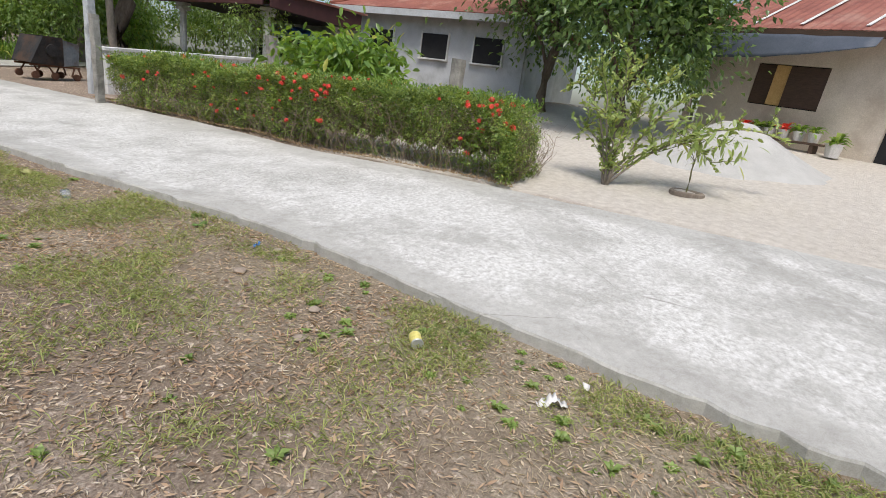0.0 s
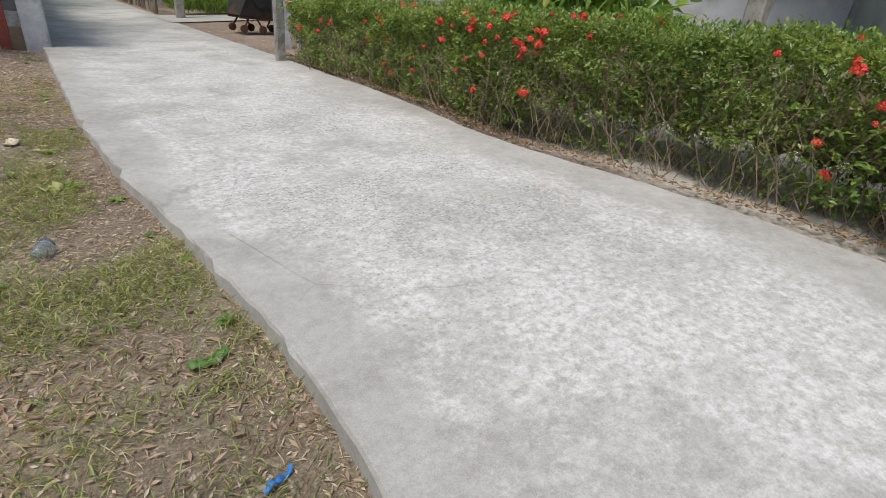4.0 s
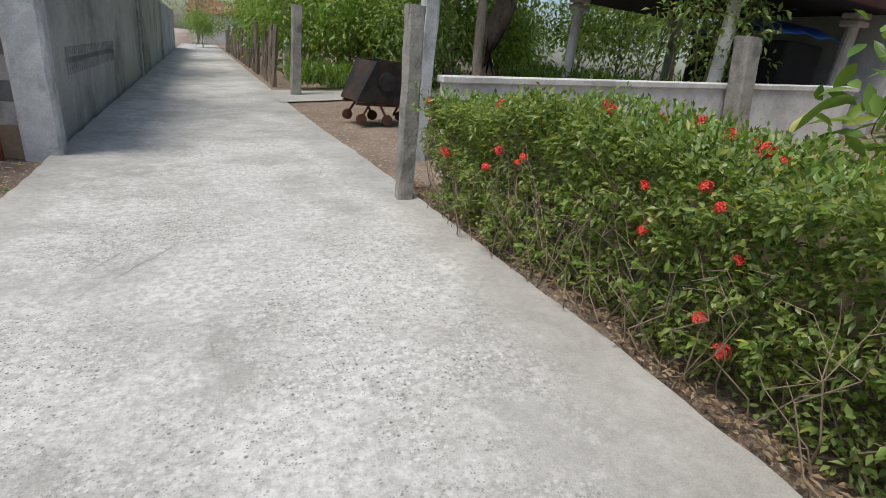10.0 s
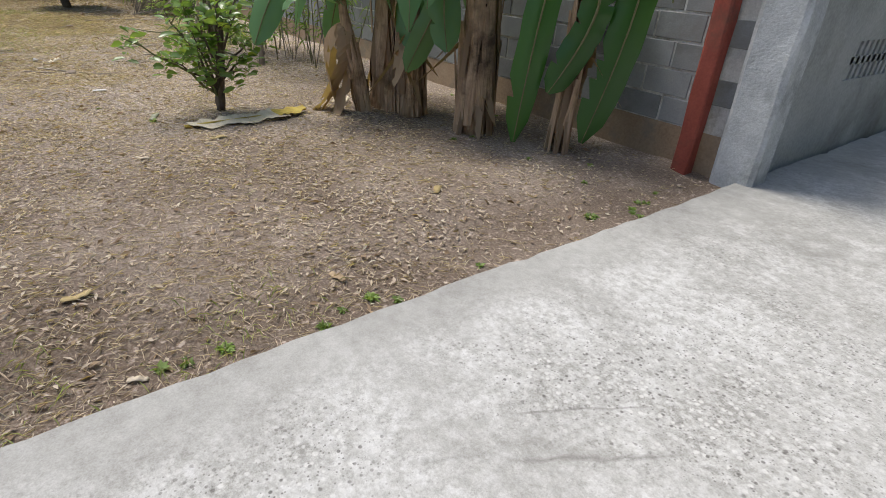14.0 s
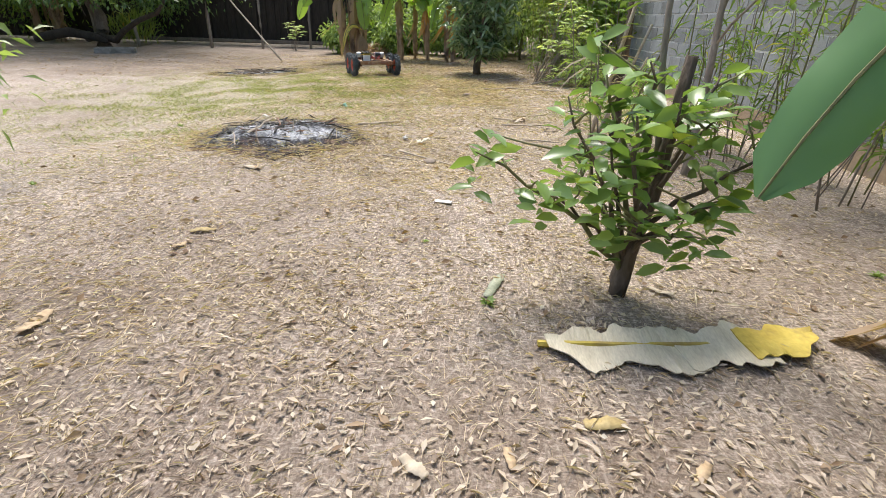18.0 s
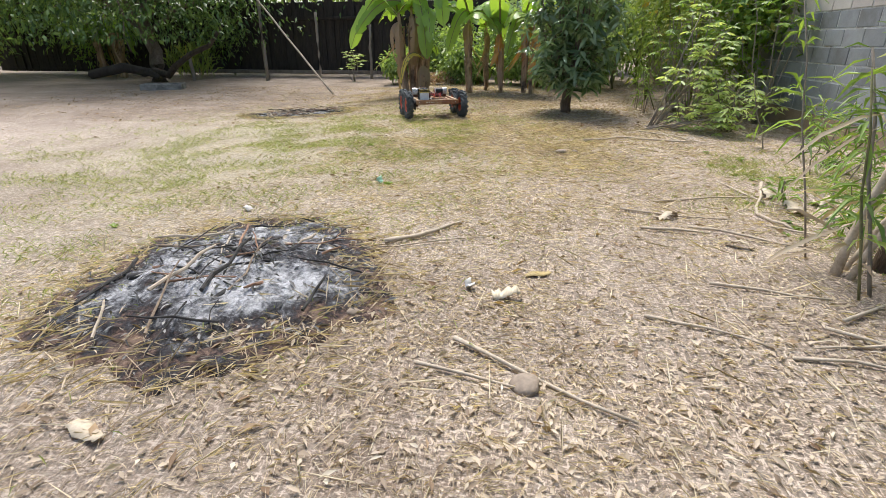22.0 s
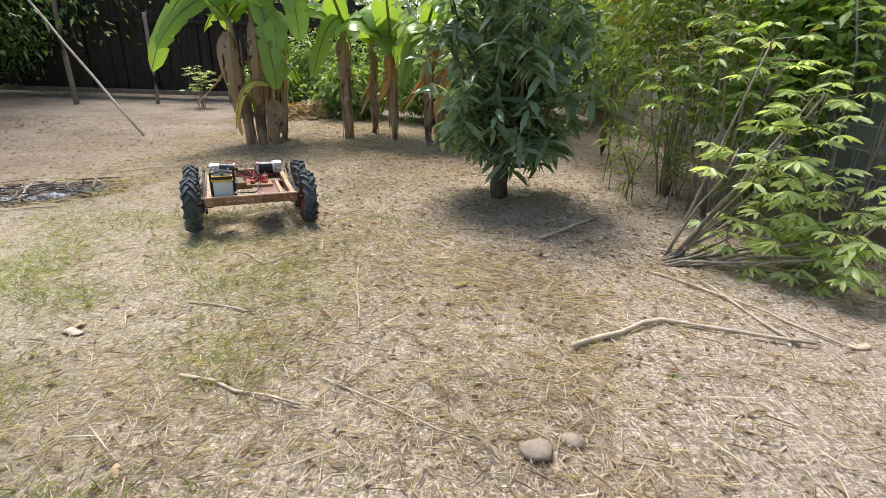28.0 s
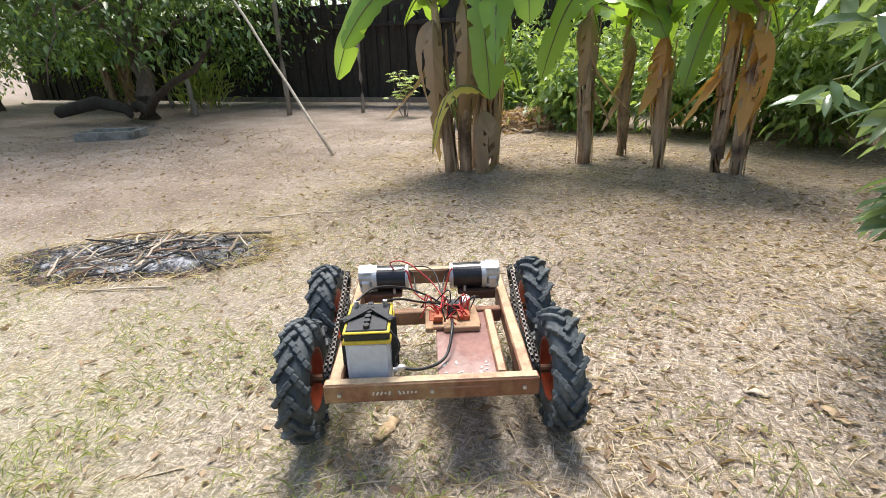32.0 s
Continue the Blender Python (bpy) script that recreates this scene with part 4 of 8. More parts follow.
banana(-4.75, 11.1, [(0, 0, 1.45, 0.16, 0.0, 0.0), (-0.2, 0.2, 1.6, 0.15, -0.1, 0.1)], 17, "pair of thick banana stems by the wall", leaf_l=1.4, leaves=5, blade=BANANA_NEAR,
       hung=(((0.1, -0.1, 1.4), (0.05, -0.3, 1.35), (-0.3, -0.5, 0.5), 0.22), ((0, 0, 1.5), (-0.15, -0.4, 1.5), (0.05, -0.35, 0.7), 0.26)))
banana(-4.0, 11.4, [(0, 0, 1.5, 0.085, 0.05, 0.0)], 18, "young banana plant with broad hanging leaves by the wall", leaf_l=1.25, leaves=3, blade=BANANA_DARK,
       hung=(((0.0, -0.05, 1.5), (-0.05, -0.25, 2.1), (-0.16, -0.36, 0.1), 0.25), ((0.05, 0, 1.5), (0.55, 0.35, 2.0), (0.2, 0.02, 0.14), 0.29), ((0.12, -0.1, 1.3), (0.3, 0.05, 1.2), (0.0, -0.22, 0.5), 0.24)))

def mango_tree():
    """A short trunk that forks near the ground, many shoots, and a whorl of long drooping leaves at each shoot's end."""
    rng, rs = random.Random(21), np.random.RandomState(21)
    x, y = -15.97, 8.84
    base = empty("mango_tree", (x, y, rough(x, y) - 0.03), 0, "bushy young mango tree with long dark leaves", "tree")
    bm = bmesh.new()
    tube(bm, bent((0, 0, -0.08), (0.03, 0.02, 0.55), 0, 5, 0.015, rng), [0.11, 0.088, 0.08, 0.076, 0.07, 0.062], 12, 0.12, rng)
    part("trunk", bm, BARK, base, smooth=True)
    P, W, L = [], [], []
    for i in range(26):
        a = 2.4 * i + rng.uniform(-0.3, 0.3)
        h = 0.72 + 1.85 * ((i + 0.5) / 26) ** 0.85
        full = 0.78 * math.sin(math.pi * min(max((h - 0.1) / 2.75, 0.05), 1)) ** 0.55
        out = full * rng.uniform(0.55, 0.95)
        start = Vector((0.02, 0.01, rng.uniform(0.28, 0.54)))
        end = Vector((out * math.cos(a), out * math.sin(a) + 0.06 * h - 0.05, h))
        line = bent(start, end, 0.06, 7, 0.035, rng)
        bm = bmesh.new()
        tube(bm, line, [0.034, 0.028, 0.024, 0.02, 0.016, 0.012, 0.009, 0.006], 7, 0.1, rng)
        part("branch", bm, BARK, base, smooth=True)
        tips = [line[-1]]
        for k in range(8):
            o = line[rng.randint(3, 7)]
            b = rng.uniform(0, 6.28)
            r = rng.uniform(0.12, 0.36)
            e = o + Vector((r * math.cos(b), r * math.sin(b), rng.uniform(-0.2, 0.22)))
            e.z = max(e.z, 0.58)
            bm = bmesh.new()
            tube(bm, bent(o, e, 0.02, 3, 0.015, rng), [0.008, 0.007, 0.005, 0.004], 5)
            part("twig", bm, STEM, base, smooth=True)
            tips.append(e)
        for e in tips:
            n = rng.randint(11, 18)
            for q in range(n):
                b = 2.4 * q + rng.uniform(-0.4, 0.4)
                P.append(e - Vector((0, 0, 0.012 * q)))
                W.append((math.cos(b), math.sin(b), rng.uniform(-0.75, 0.45)))
                L.append(rng.uniform(0.11, 0.24))
    L = np.array(L)
    leaf_cloud("foliage", P, W, L, L * rs.uniform(0.25, 0.33, len(L)), MANGO_LEAF, base, 0.34, seed=24, fine=True)


mango_tree()


def sapling():
    """A young fruit tree with a cut main stem, a bare pale shoot and long arms that end in sprays of big glossy leaves."""
    rng, rs = random.Random(22), np.random.RandomState(22)
    x, y = -6.23, 9.38
    base = empty("sapling", (x, y, rough(x, y) - 0.02), 0, "leafy young fruit tree with glossy leaves and a cut stem", "tree")
    stem = [(0, 0, -0.05), (0.01, 0.0, 0.1), (-0.01, 0.02, 0.22), (0, 0.06, 0.45), (-0.02, 0.1, 0.7), (-0.02, 0.12, 1.02)]
    bm = bmesh.new()
    tube(bm, stem, [0.052, 0.042, 0.036, 0.03, 0.026, 0.022], 9, 0.1, rng)
    part("trunk", bm, BARK, base, smooth=True)
    bm = bmesh.new()
    tube(bm, bent((-0.05, 0.08, 0.6), (-0.1, -0.03, 1.75), 0, 6, 0.015, rng), [0.014, 0.013, 0.013, 0.012, 0.011, 0.01, 0.009], 7, 0.1, rng)
    part("bare_shoot", bm, BARK_PALE, base, smooth=True)
    P, W, L = [], [], []
    arms = [((0, 0, 0.16), (0.1, -0.66, 0.66)), ((0, 0.02, 0.3), (0.2, 0.42, 0.74)), ((0, 0, 0.14), (-0.1, -0.3, 0.85)), ((0, 0, 0.18), (0.12, -0.16, 0.7)), ((0, 0.03, 0.3), (-0.3, 0.1, 0.85)),
            ((0, 0, 0.2), (0.3, -0.05, 0.55)), ((0, 0.05, 0.4), (0.05, -0.05, 1.0)), ((0, 0, 0.2), (-0.3, -0.25, 0.6)), ((0, 0.02, 0.25), (0.15, 0.25, 0.5)), ((0, 0, 0.2), (0.05, -0.4, 0.5)), ((0, 0.06, 0.45), (-0.15, 0.3, 0.95)), ((0, 0, 0.12), (0.1, -0.12, 0.38)), ((0, 0, 0.2), (0.2, 0.1, 0.4)), ((0, 0, 0.2), (0.25, -0.3, 0.75)), ((0, 0.02, 0.3), (0.05, -0.2, 0.95)), ((0, 0.02, 0.3), (0.22, 0.02, 0.9)), ((0, 0.02, 0.3), (0.32, -0.15, 0.85)), ((0, 0.03, 0.35), (0.12, 0.22, 0.85))]
    for p, q in arms:
        line = bent(p, q, -0.03, 6, 0.02, rng)
        bm = bmesh.new()
        tube(bm, line, [0.013, 0.012, 0.011, 0.009, 0.007, 0.006, 0.004], 6, 0.1, rng)
        part("branch", bm, BARK if rng.random() < 0.6 else STEM, base, smooth=True)
        tips = [line[-1]]
        for j in (3, 4, 5):
            e = line[j] + Vector((rng.gauss(0, 0.1), rng.gauss(0, 0.1), rng.uniform(0.02, 0.14)))
            bm = bmesh.new()
            tube(bm, bent(line[j], e, 0, 3, 0.01, rng), [0.006, 0.005, 0.004, 0.003], 5)
            part("twig", bm, STEM, base, smooth=True)
            tips.append(e)
        for k, e in enumerate(tips):
            n = 9 if k == 0 else 5
            for i in range(n):
                a = 2.4 * i + rng.random()
                P.append(e - Vector((0, 0, 0.02 * i)))
                W.append((math.cos(a), math.sin(a), rng.uniform(-0.1, 0.9)))
                L.append(rng.uniform(0.08, 0.15))
    L = np.array(L)
    leaf_cloud("foliage", P, W, L, L * rs.uniform(0.34, 0.46, len(L)), SAPLING_LEAF, base, 0.22, seed=23, fine=True)


sapling()
tree("dark_stem_tree", -9.66, 10.21, 3.2, 0.9, 0.05, 1.6, 700, 0.13, 0.06, LIME_LEAF, BARK, "thin dark leaning tree beside the wall", 24, (-0.15, 0.0), limbs=7, fine=True)
tree("thin_tree", -8.3, 10.45, 3.2, 0.7, 0.035, 1.3, 700, 0.12, 0.05, LIME_LEAF, BARK_PALE, "thin pale stemmed young tree near the wall", 25, (-0.1, 0.05), limbs=8, fine=True)


# ---- beyond the hedge: low wall, carport, houses ----
RUST = surface("rusted red roof sheet", (0.17, 0.05, 0.035), (0.33, 0.12, 0.085), 1.6, 0.75, fine=14, bump=0.2, stain=(0.4, 0.24, 0.19))
CREAM = surface("cream painted plaster", (0.55, 0.47, 0.38), (0.7, 0.62, 0.53), 2.5, 0.85, fine=40, stain=(0.46, 0.38, 0.3))
GREYWALL = surface("pale grey painted wall", (0.42, 0.44, 0.46), (0.6, 0.62, 0.64), 2.0, 0.88, fine=40, stain=(0.33, 0.34, 0.34))
WHITE = surface("dirty white paint", (0.55, 0.55, 0.53), (0.78, 0.78, 0.76), 4, 0.75, fine=50, stain=(0.4, 0.4, 0.38))
MAROON = surface("dark maroon fascia board", (0.05, 0.018, 0.018), (0.085, 0.03, 0.03), 5, 0.7, fine=40)
SHUTTER = surface("dark brown wooden shutter", (0.05, 0.03, 0.022), (0.1, 0.06, 0.04), 9, 0.75, fine=40, stretch=(1, 1, 6))
OCHRE = surface("ochre wooden shutter", (0.42, 0.25, 0.08), (0.55, 0.36, 0.14), 9, 0.7, fine=40)
TARP = surface("faded blue grey tarpaulin", (0.05, 0.065, 0.09), (0.085, 0.1, 0.135), 3, 0.6, fine=30)
BLUE = surface("bright blue tarpaulin", (0.02, 0.12, 0.55), (0.05, 0.2, 0.7), 4, 0.5, fine=30)
# DARK paints the shade of unlit insides near-black; the covered stack wears it too
DARK = surface("near-black painted shade of unlit insides, also dark goods", (0.012, 0.012, 0.014), (0.025, 0.025, 0.027), 4, 0.9)
SANDM = surface("pale grey builder's sand", (0.36, 0.35, 0.33), (0.5, 0.49, 0.465), 3, 0.97, fine=120, bump=0.5)
TERRA = surface("dirty white plant pot", (0.5, 0.48, 0.46), (0.7, 0.68, 0.66), 9, 0.7)
STEEL_DARK = surface("black stained sheet steel", (0.02, 0.02, 0.022), (0.075, 0.07, 0.068), 6, 0.6, 0.5, fine=40, stain=(0.12, 0.07, 0.045))
STEEL_BLUE = surface("worn blue grey sheet steel", (0.16, 0.2, 0.24), (0.36, 0.4, 0.43), 5, 0.55, 0.5, fine=40, stain=(0.13, 0.08, 0.05))
RUSTBAR = surface("rusty steel bar", (0.09, 0.045, 0.028), (0.2, 0.1, 0.06), 12, 0.85, 0.3, fine=60)
FENCEWOOD = surface("weathered grey brown fence wood", (0.13, 0.1, 0.08), (0.3, 0.25, 0.2), 8, 0.95, fine=40, stretch=(1, 1, 0.3))
# near-black: shade under the trees is put into the wood's colour
DARKWOOD = surface("old wood painted near-black for shade", (0.02, 0.016, 0.013), (0.06, 0.048, 0.038), 6, 0.95, fine=30, stretch=(1, 1, 0.2))


def low_wall():
    """It starts behind the tall pole, runs square to the path and climbs with the ground."""
    base = empty("garden_wall", (0.72, 11.2, 0), -2.6, "low dirty white garden wall behind the hedge", "wall")
    for name, x0, x1, z0, z1, w in (("wall_body", 0.0, 6.4, -0.9, -0.06, 0.14), ("coping", -0.03, 6.43, -0.07, 0.0, 0.2)):
        bm = bmesh.new()
        box(bm, (x1 - x0, w, z1 - z0), Matrix.Translation(((x0 + x1) / 2, 0, (z0 + z1) / 2)), 0.01)
        for v in bm.verts:
            v.co.z += 1.1 + 0.068 * v.co.x
        part(name, bm, WHITE, base)
    return base


low_wall()
rough_post("garden_post", 4.7, 10.75, 0.26, 0.22, 1.35, OLDPOST, "short grey concrete post of the garden wall", (-0.12, 0.06))
rough_post("garden_post", 4.7, 5.6, 0.24, 0.24, 1.2, OLDPOST, "short grey concrete post of the garden wall", (0, 0))


def carport():
    z = 0.62
    base = empty("carport", (6.4, 13.4, z), 0, "open carport with dark maroon fascia and white columns", "carport")
    part("fascia", boxed((0.06, 4.9, 0.46), Matrix.Translation((-1.75, 0.0, 2.2)) @ pose(0, 0, 0, 0, 0, -7), 0.01), MAROON, base)
    part("fascia", boxed((3.6, 0.06, 0.46), Matrix.Translation((0.0, -2.42, 2.2)), 0.01), MAROON, base)
    part("roof_sheet", boxed((3.7, 5.0, 0.05), Matrix.Translation((0.15, 0, 2.42)) @ pose(0, 0, 0, 0, -2, 0), 0), RUST, base)
    # near-black underside: the shade under the roof is put into its colour
    part("unlit_ceiling", boxed((3.4, 4.7, 0.03), Matrix.Translation((0.15, 0, 2.05)), 0), DARK, base)
    for x, y in ((-1.15, 1.8), (-1.25, -1.75), (1.5, 1.8), (1.5, -1.75)):
        col = bmesh.new()
        rod(col, (x, y, -0.2), (x, y, 1.95), 0.1, 0.09, 12)
        c = part("column", col, WHITE, base, smooth=False)
        for zz in (1.86, 1.98):
            part("capital", boxed((0.3, 0.3, 0.09), Matrix.Translation((x, y, zz)), 0.02), WHITE, c)
    # pale grey stands in for the light at the carport's open back
    part("back_wall", boxed((0.1, 3.0, 2.4), Matrix.Translation((1.9, -0.8, 0.9)), 0), GREYWALL, base)
    return base


carport()


def tarp_cover(x, y, z, sx, sy, label):
    bm = bmesh.new()
    bmesh.ops.create_grid(bm, x_segments=12, y_segments=8, size=0.5)
    for v in bm.verts:
        u, w = v.co.x, v.co.y
        v.co = Vector((u * sx, w * sy, 0.25 * (1 - (2 * u) ** 2) + 0.06 * noise.noise((u * 5, w * 5, 1)) - 0.3 * max(0, abs(w) - 0.38)))
    ob = part("tarpaulin", bm, BLUE, None, smooth=True)
    ob.matrix_basis = pose(x, y, z, 0, 0, 80)
    m = ob.modifiers.new("thick", "SOLIDIFY")
    m.thickness = 0.01
    return tagged(ob, label, "tarpaulin")


def covered_stack(x, y):
    z = terrain(x, y)
    st = part("covered_pile", boxed((0.9, 1.8, 1.35), Matrix.Translation((0, 0, 0.66)), 0.03), DARK)
    st.matrix_basis = pose(x, y, z)
    tagged(st, "dark stack of goods under a blue cover", "stack")
    tarp_cover(x, y, z + 1.42, 2.2, 1.2, "bright blue tarpaulin spread over a dark stack")


covered_stack(7.0, 12.6)


def corrugated(w, d, h, name, material, parent, m):
    """A sloping roof sheet with ribs along its fall."""
    bm = bmesh.new()
    n = int(w / 0.09)
    lo, hi = [], []
    for i in range(n + 1):
        x = -w / 2 + w * i / n
        k = 0.022 if i % 2 else 0
        lo.append(bm.verts.new((x, 0, k)))
        hi.append(bm.verts.new((x, d, h + k)))
    for i in range(n):
        bm.faces.new((lo[i], lo[i + 1], hi[i + 1], hi[i]))
    ob = part(name, bm, material, parent)
    ob.matrix_basis = m
    s = ob.modifiers.new("thick", "SOLIDIFY")
    s.thickness = 0.02
    return ob


def cream_house():
    """The house beyond the sand heap. Local x runs along its front, local -y looks to the path."""
    w, d, h = 8.0, 6.0, 2.45
    base = empty("cream_house", (9.75, 1.25, 1.02), -117, "cream plastered house with rusty red roof and tarpaulin awning", "house")
    lean = pose(0, 0, 0, 0, 2.5, 0)
    wx0, wx1, wz0, wz1 = 1.15, 2.65, 0.95, 1.85
    dx0, dx1, dz = 3.95, 4.95, 2.0
    def panel(x0, x1, z0, z1):
        part("wall", boxed((x1 - x0, 0.16, z1 - z0), lean @ Matrix.Translation(((x0 + x1) / 2, 0.08, (z0 + z1) / 2)), 0), CREAM, base)
    panel(0, wx0, -0.5, h)
    panel(wx0, wx1, -0.5, wz0)
    panel(wx0, wx1, wz1, h)
    panel(wx1, dx0, -0.5, h)
    panel(dx0, dx1, dz, h)
    panel(dx1, w, -0.5, h)
    part("wall", boxed((0.16, d, h + 0.5), lean @ Matrix.Translation((0.08, d / 2 + 0.16, h / 2 - 0.25)), 0), CREAM, base)
    part("wall", boxed((w, 0.16, h + 0.5), lean @ Matrix.Translation((w / 2, d, h / 2 - 0.25)), 0), CREAM, base)
    # near-black panel stands in for the unlit room behind the shutters
    win = part("window", boxed((wx1 - wx0, 0.04, wz1 - wz0), lean @ Matrix.Translation(((wx0 + wx1) / 2, 0.13, (wz0 + wz1) / 2)), 0), DARK, base, "open window, unlit inside painted near-black")
    for x, sw, mat, a in ((wx0 + 0.22, 0.42, SHUTTER, 0), (wx0 + 0.62, 0.4, OCHRE, 20), (wx1 - 0.4, 0.78, SHUTTER, 0)):
        part("shutter", boxed((sw, 0.03, wz1 - wz0 - 0.04), lean @ Matrix.Translation((x, 0.03, (wz0 + wz1) / 2)) @ pose(0, 0, 0, 0, 0, a), 0.004), mat, win, "ochre open shutter" if mat is OCHRE else "dark brown louvred shutter")
    # doorway filled by a panel with the room's shade painted on
    part("door_opening", boxed((dx1 - dx0, 0.04, dz + 0.3), lean @ Matrix.Translation(((dx0 + dx1) / 2, 0.13, dz / 2 - 0.15)), 0), DARK, base, "open doorway, unlit inside painted near-black")
    corrugated(w + 1.2, 3.6, 1.75, "roof_sheet", RUST, base, lean @ Matrix.Translation((w / 2, -0.5, h + 0.05)))
    corrugated(w + 1.2, 3.6, 1.75, "roof_sheet", RUST, base, lean @ Matrix.Translation((w / 2, d + 0.6, h + 0.05)) @ pose(0, 0, 0, 0, 0, 180))
    part("eave_board", boxed((w + 1.2, 0.03, 0.14), lean @ Matrix.Translation((w / 2, -0.48, h)), 0.004), SHUTTER, base)
    for x in (0.9, 1.9, 3.1, 4.3, 5.5):
        st = boxed((0.07, 3.5, 0.012), lean @ Matrix.Translation((x, 1.25, h + 0.95)) @ pose(0, 0, 0, 25.9), 0)
        part("patch_strip", st, WHITE, base, "pale sealed seam of the roof")
    # awning: a sagging sheet from the eave, lower at its outer edge
    bm = bmesh.new()
    bmesh.ops.create_grid(bm, x_segments=16, y_segments=6, size=0.5)
    for v in bm.verts:
        u, q = v.co.x + 0.5, v.co.y + 0.5
        v.co = lean @ Vector((-0.4 + 3.9 * u, -0.52 - 0.25 * q, h - 0.06 - q * (0.6 - 0.4 * u) - 0.1 * math.sin(math.pi * u) * q + 0.02 * noise.noise((u * 9, q * 3, 1))))
    aw = part("awning", bm, TARP, base, "sagging blue grey tarpaulin awning", smooth=True)
    aw.modifiers.new("thick", "SOLIDIFY").thickness = 0.008
    return base


house = cream_house()


def potted_plant(m, seed, red):
    rng, rs = random.Random(seed), np.random.RandomState(seed)
    ob = new("potted_plant")
    ob.matrix_basis = m
    tagged(ob, "leafy red plant in a dirty white pot on the bench" if red else "green leafy plant in a dirty white pot by the house", "potted plant", "pots along the house front")
    bm = bmesh.new()
    rod(bm, (0, 0, 0), (0, 0, 0.2), 0.09, 0.12, 12)
    part("pot", bm, TERRA, ob)
    k = 26
    W = rs.normal(size=(k, 3)) * (0.7, 0.7, 0.3) + (0, 0, 0.7)
    leaf_cloud("leaves", np.tile((0, 0, 0.2), (k, 1)) + rs.normal(size=(k, 3)) * 0.02, W, rs.uniform(0.16, 0.34, k), 0.08, FLOWER if red else LIME_LEAF, ob, 0.4, seed=seed)


def pots():
    front = house.matrix_basis
    bench = part("plant_bench", boxed((1.9, 0.3, 0.05), Matrix.Translation((0, 0, 0.14)), 0.01), SHUTTER)
    for x in (-0.8, 0.8):
        leg = part("leg", boxed((0.08, 0.26, 0.5), Matrix.Translation((x, 0, -0.12)), 0.005), SHUTTER, bench)
    bench.matrix_basis = front @ pose(2.2, -0.35, 0.02)
    tagged(bench, "low dark plank bench holding pots against the house", "bench")
    for i in range(6):
        potted_plant(front @ pose(1.45 + 0.3 * i, -0.35, 0.185), 300 + i, i in (0, 3))
    potted_plant(front @ pose(3.45, -0.6, -0.05) @ Matrix.Scale(1.35, 4), 310, False)


pots()


def grey_house():
    base = empty("grey_house", (10.0, 6.2, 0.95), 0, "pale grey house with rusty hipped roof and dark windows", "house")
    w, d, h = 5.5, 6.5, 2.6
    part("wall", boxed((0.15, d, h + 0.6), Matrix.Translation((0, d / 2, h / 2 - 0.3)), 0), GREYWALL, base)
    part("wall", boxed((w, 0.15, h + 0.6), Matrix.Translation((w / 2, 0, h / 2 - 0.3)), 0), GREYWALL, base)
    part("wall", boxed((w, 0.15, h + 0.6), Matrix.Translation((w / 2, d, h / 2 - 0.3)), 0), GREYWALL, base)
    for y in (1.2, 3.1, 5.2):
        # each opening is a near-black panel, the unlit room put into its colour
        fr = part("window", boxed((0.05, 0.95, 0.75), Matrix.Translation((-0.09, y, 1.6)), 0.01), DARK, base, "window opening, unlit inside painted near-black")
        for s in (-0.5, 0.5):
            part("frame", boxed((0.07, 0.05, 0.85), Matrix.Translation((-0.1, y + s, 1.6)), 0.004), WHITE, fr)
        part("sill", boxed((0.12, 1.1, 0.05), Matrix.Translation((-0.12, y, 1.2)), 0.006), WHITE, fr)
    bm = bmesh.new()
    o = 0.6
    v = [bm.verts.new(p) for p in ((-o, -o, h), (w + o, -o, h), (w + o, d + o, h), (-o, d + o, h), (w / 2, d * 0.4, h + 1.5), (w / 2, d * 0.6, h + 1.5))]
    for f in ((0, 1, 4), (1, 2, 5, 4), (2, 3, 5), (3, 0, 4, 5)):
        bm.faces.new([v[i] for i in f])
    rf = part("roof", bm, RUST, base)
    rf.modifiers.new("thick", "SOLIDIFY").thickness = 0.06
    for p, q in ((0, 4), (3, 5), (4, 5)):
        r = bmesh.new()
        pts = ((-o, -o, h + 0.03), None, None, (-o, d + o, h + 0.03), (w / 2, d * 0.4, h + 1.53), (w / 2, d * 0.6, h + 1.53))
        rod(r, pts[p], pts[q], 0.05, 0.05, 6)
        part("ridge_cap", r, RUST, base)
    part("eave_board", boxed((0.05, d + 2 * o, 0.2), Matrix.Translation((-o + 0.03, d / 2, h - 0.12)), 0), GREYWALL, base)
    return base


grey_house()


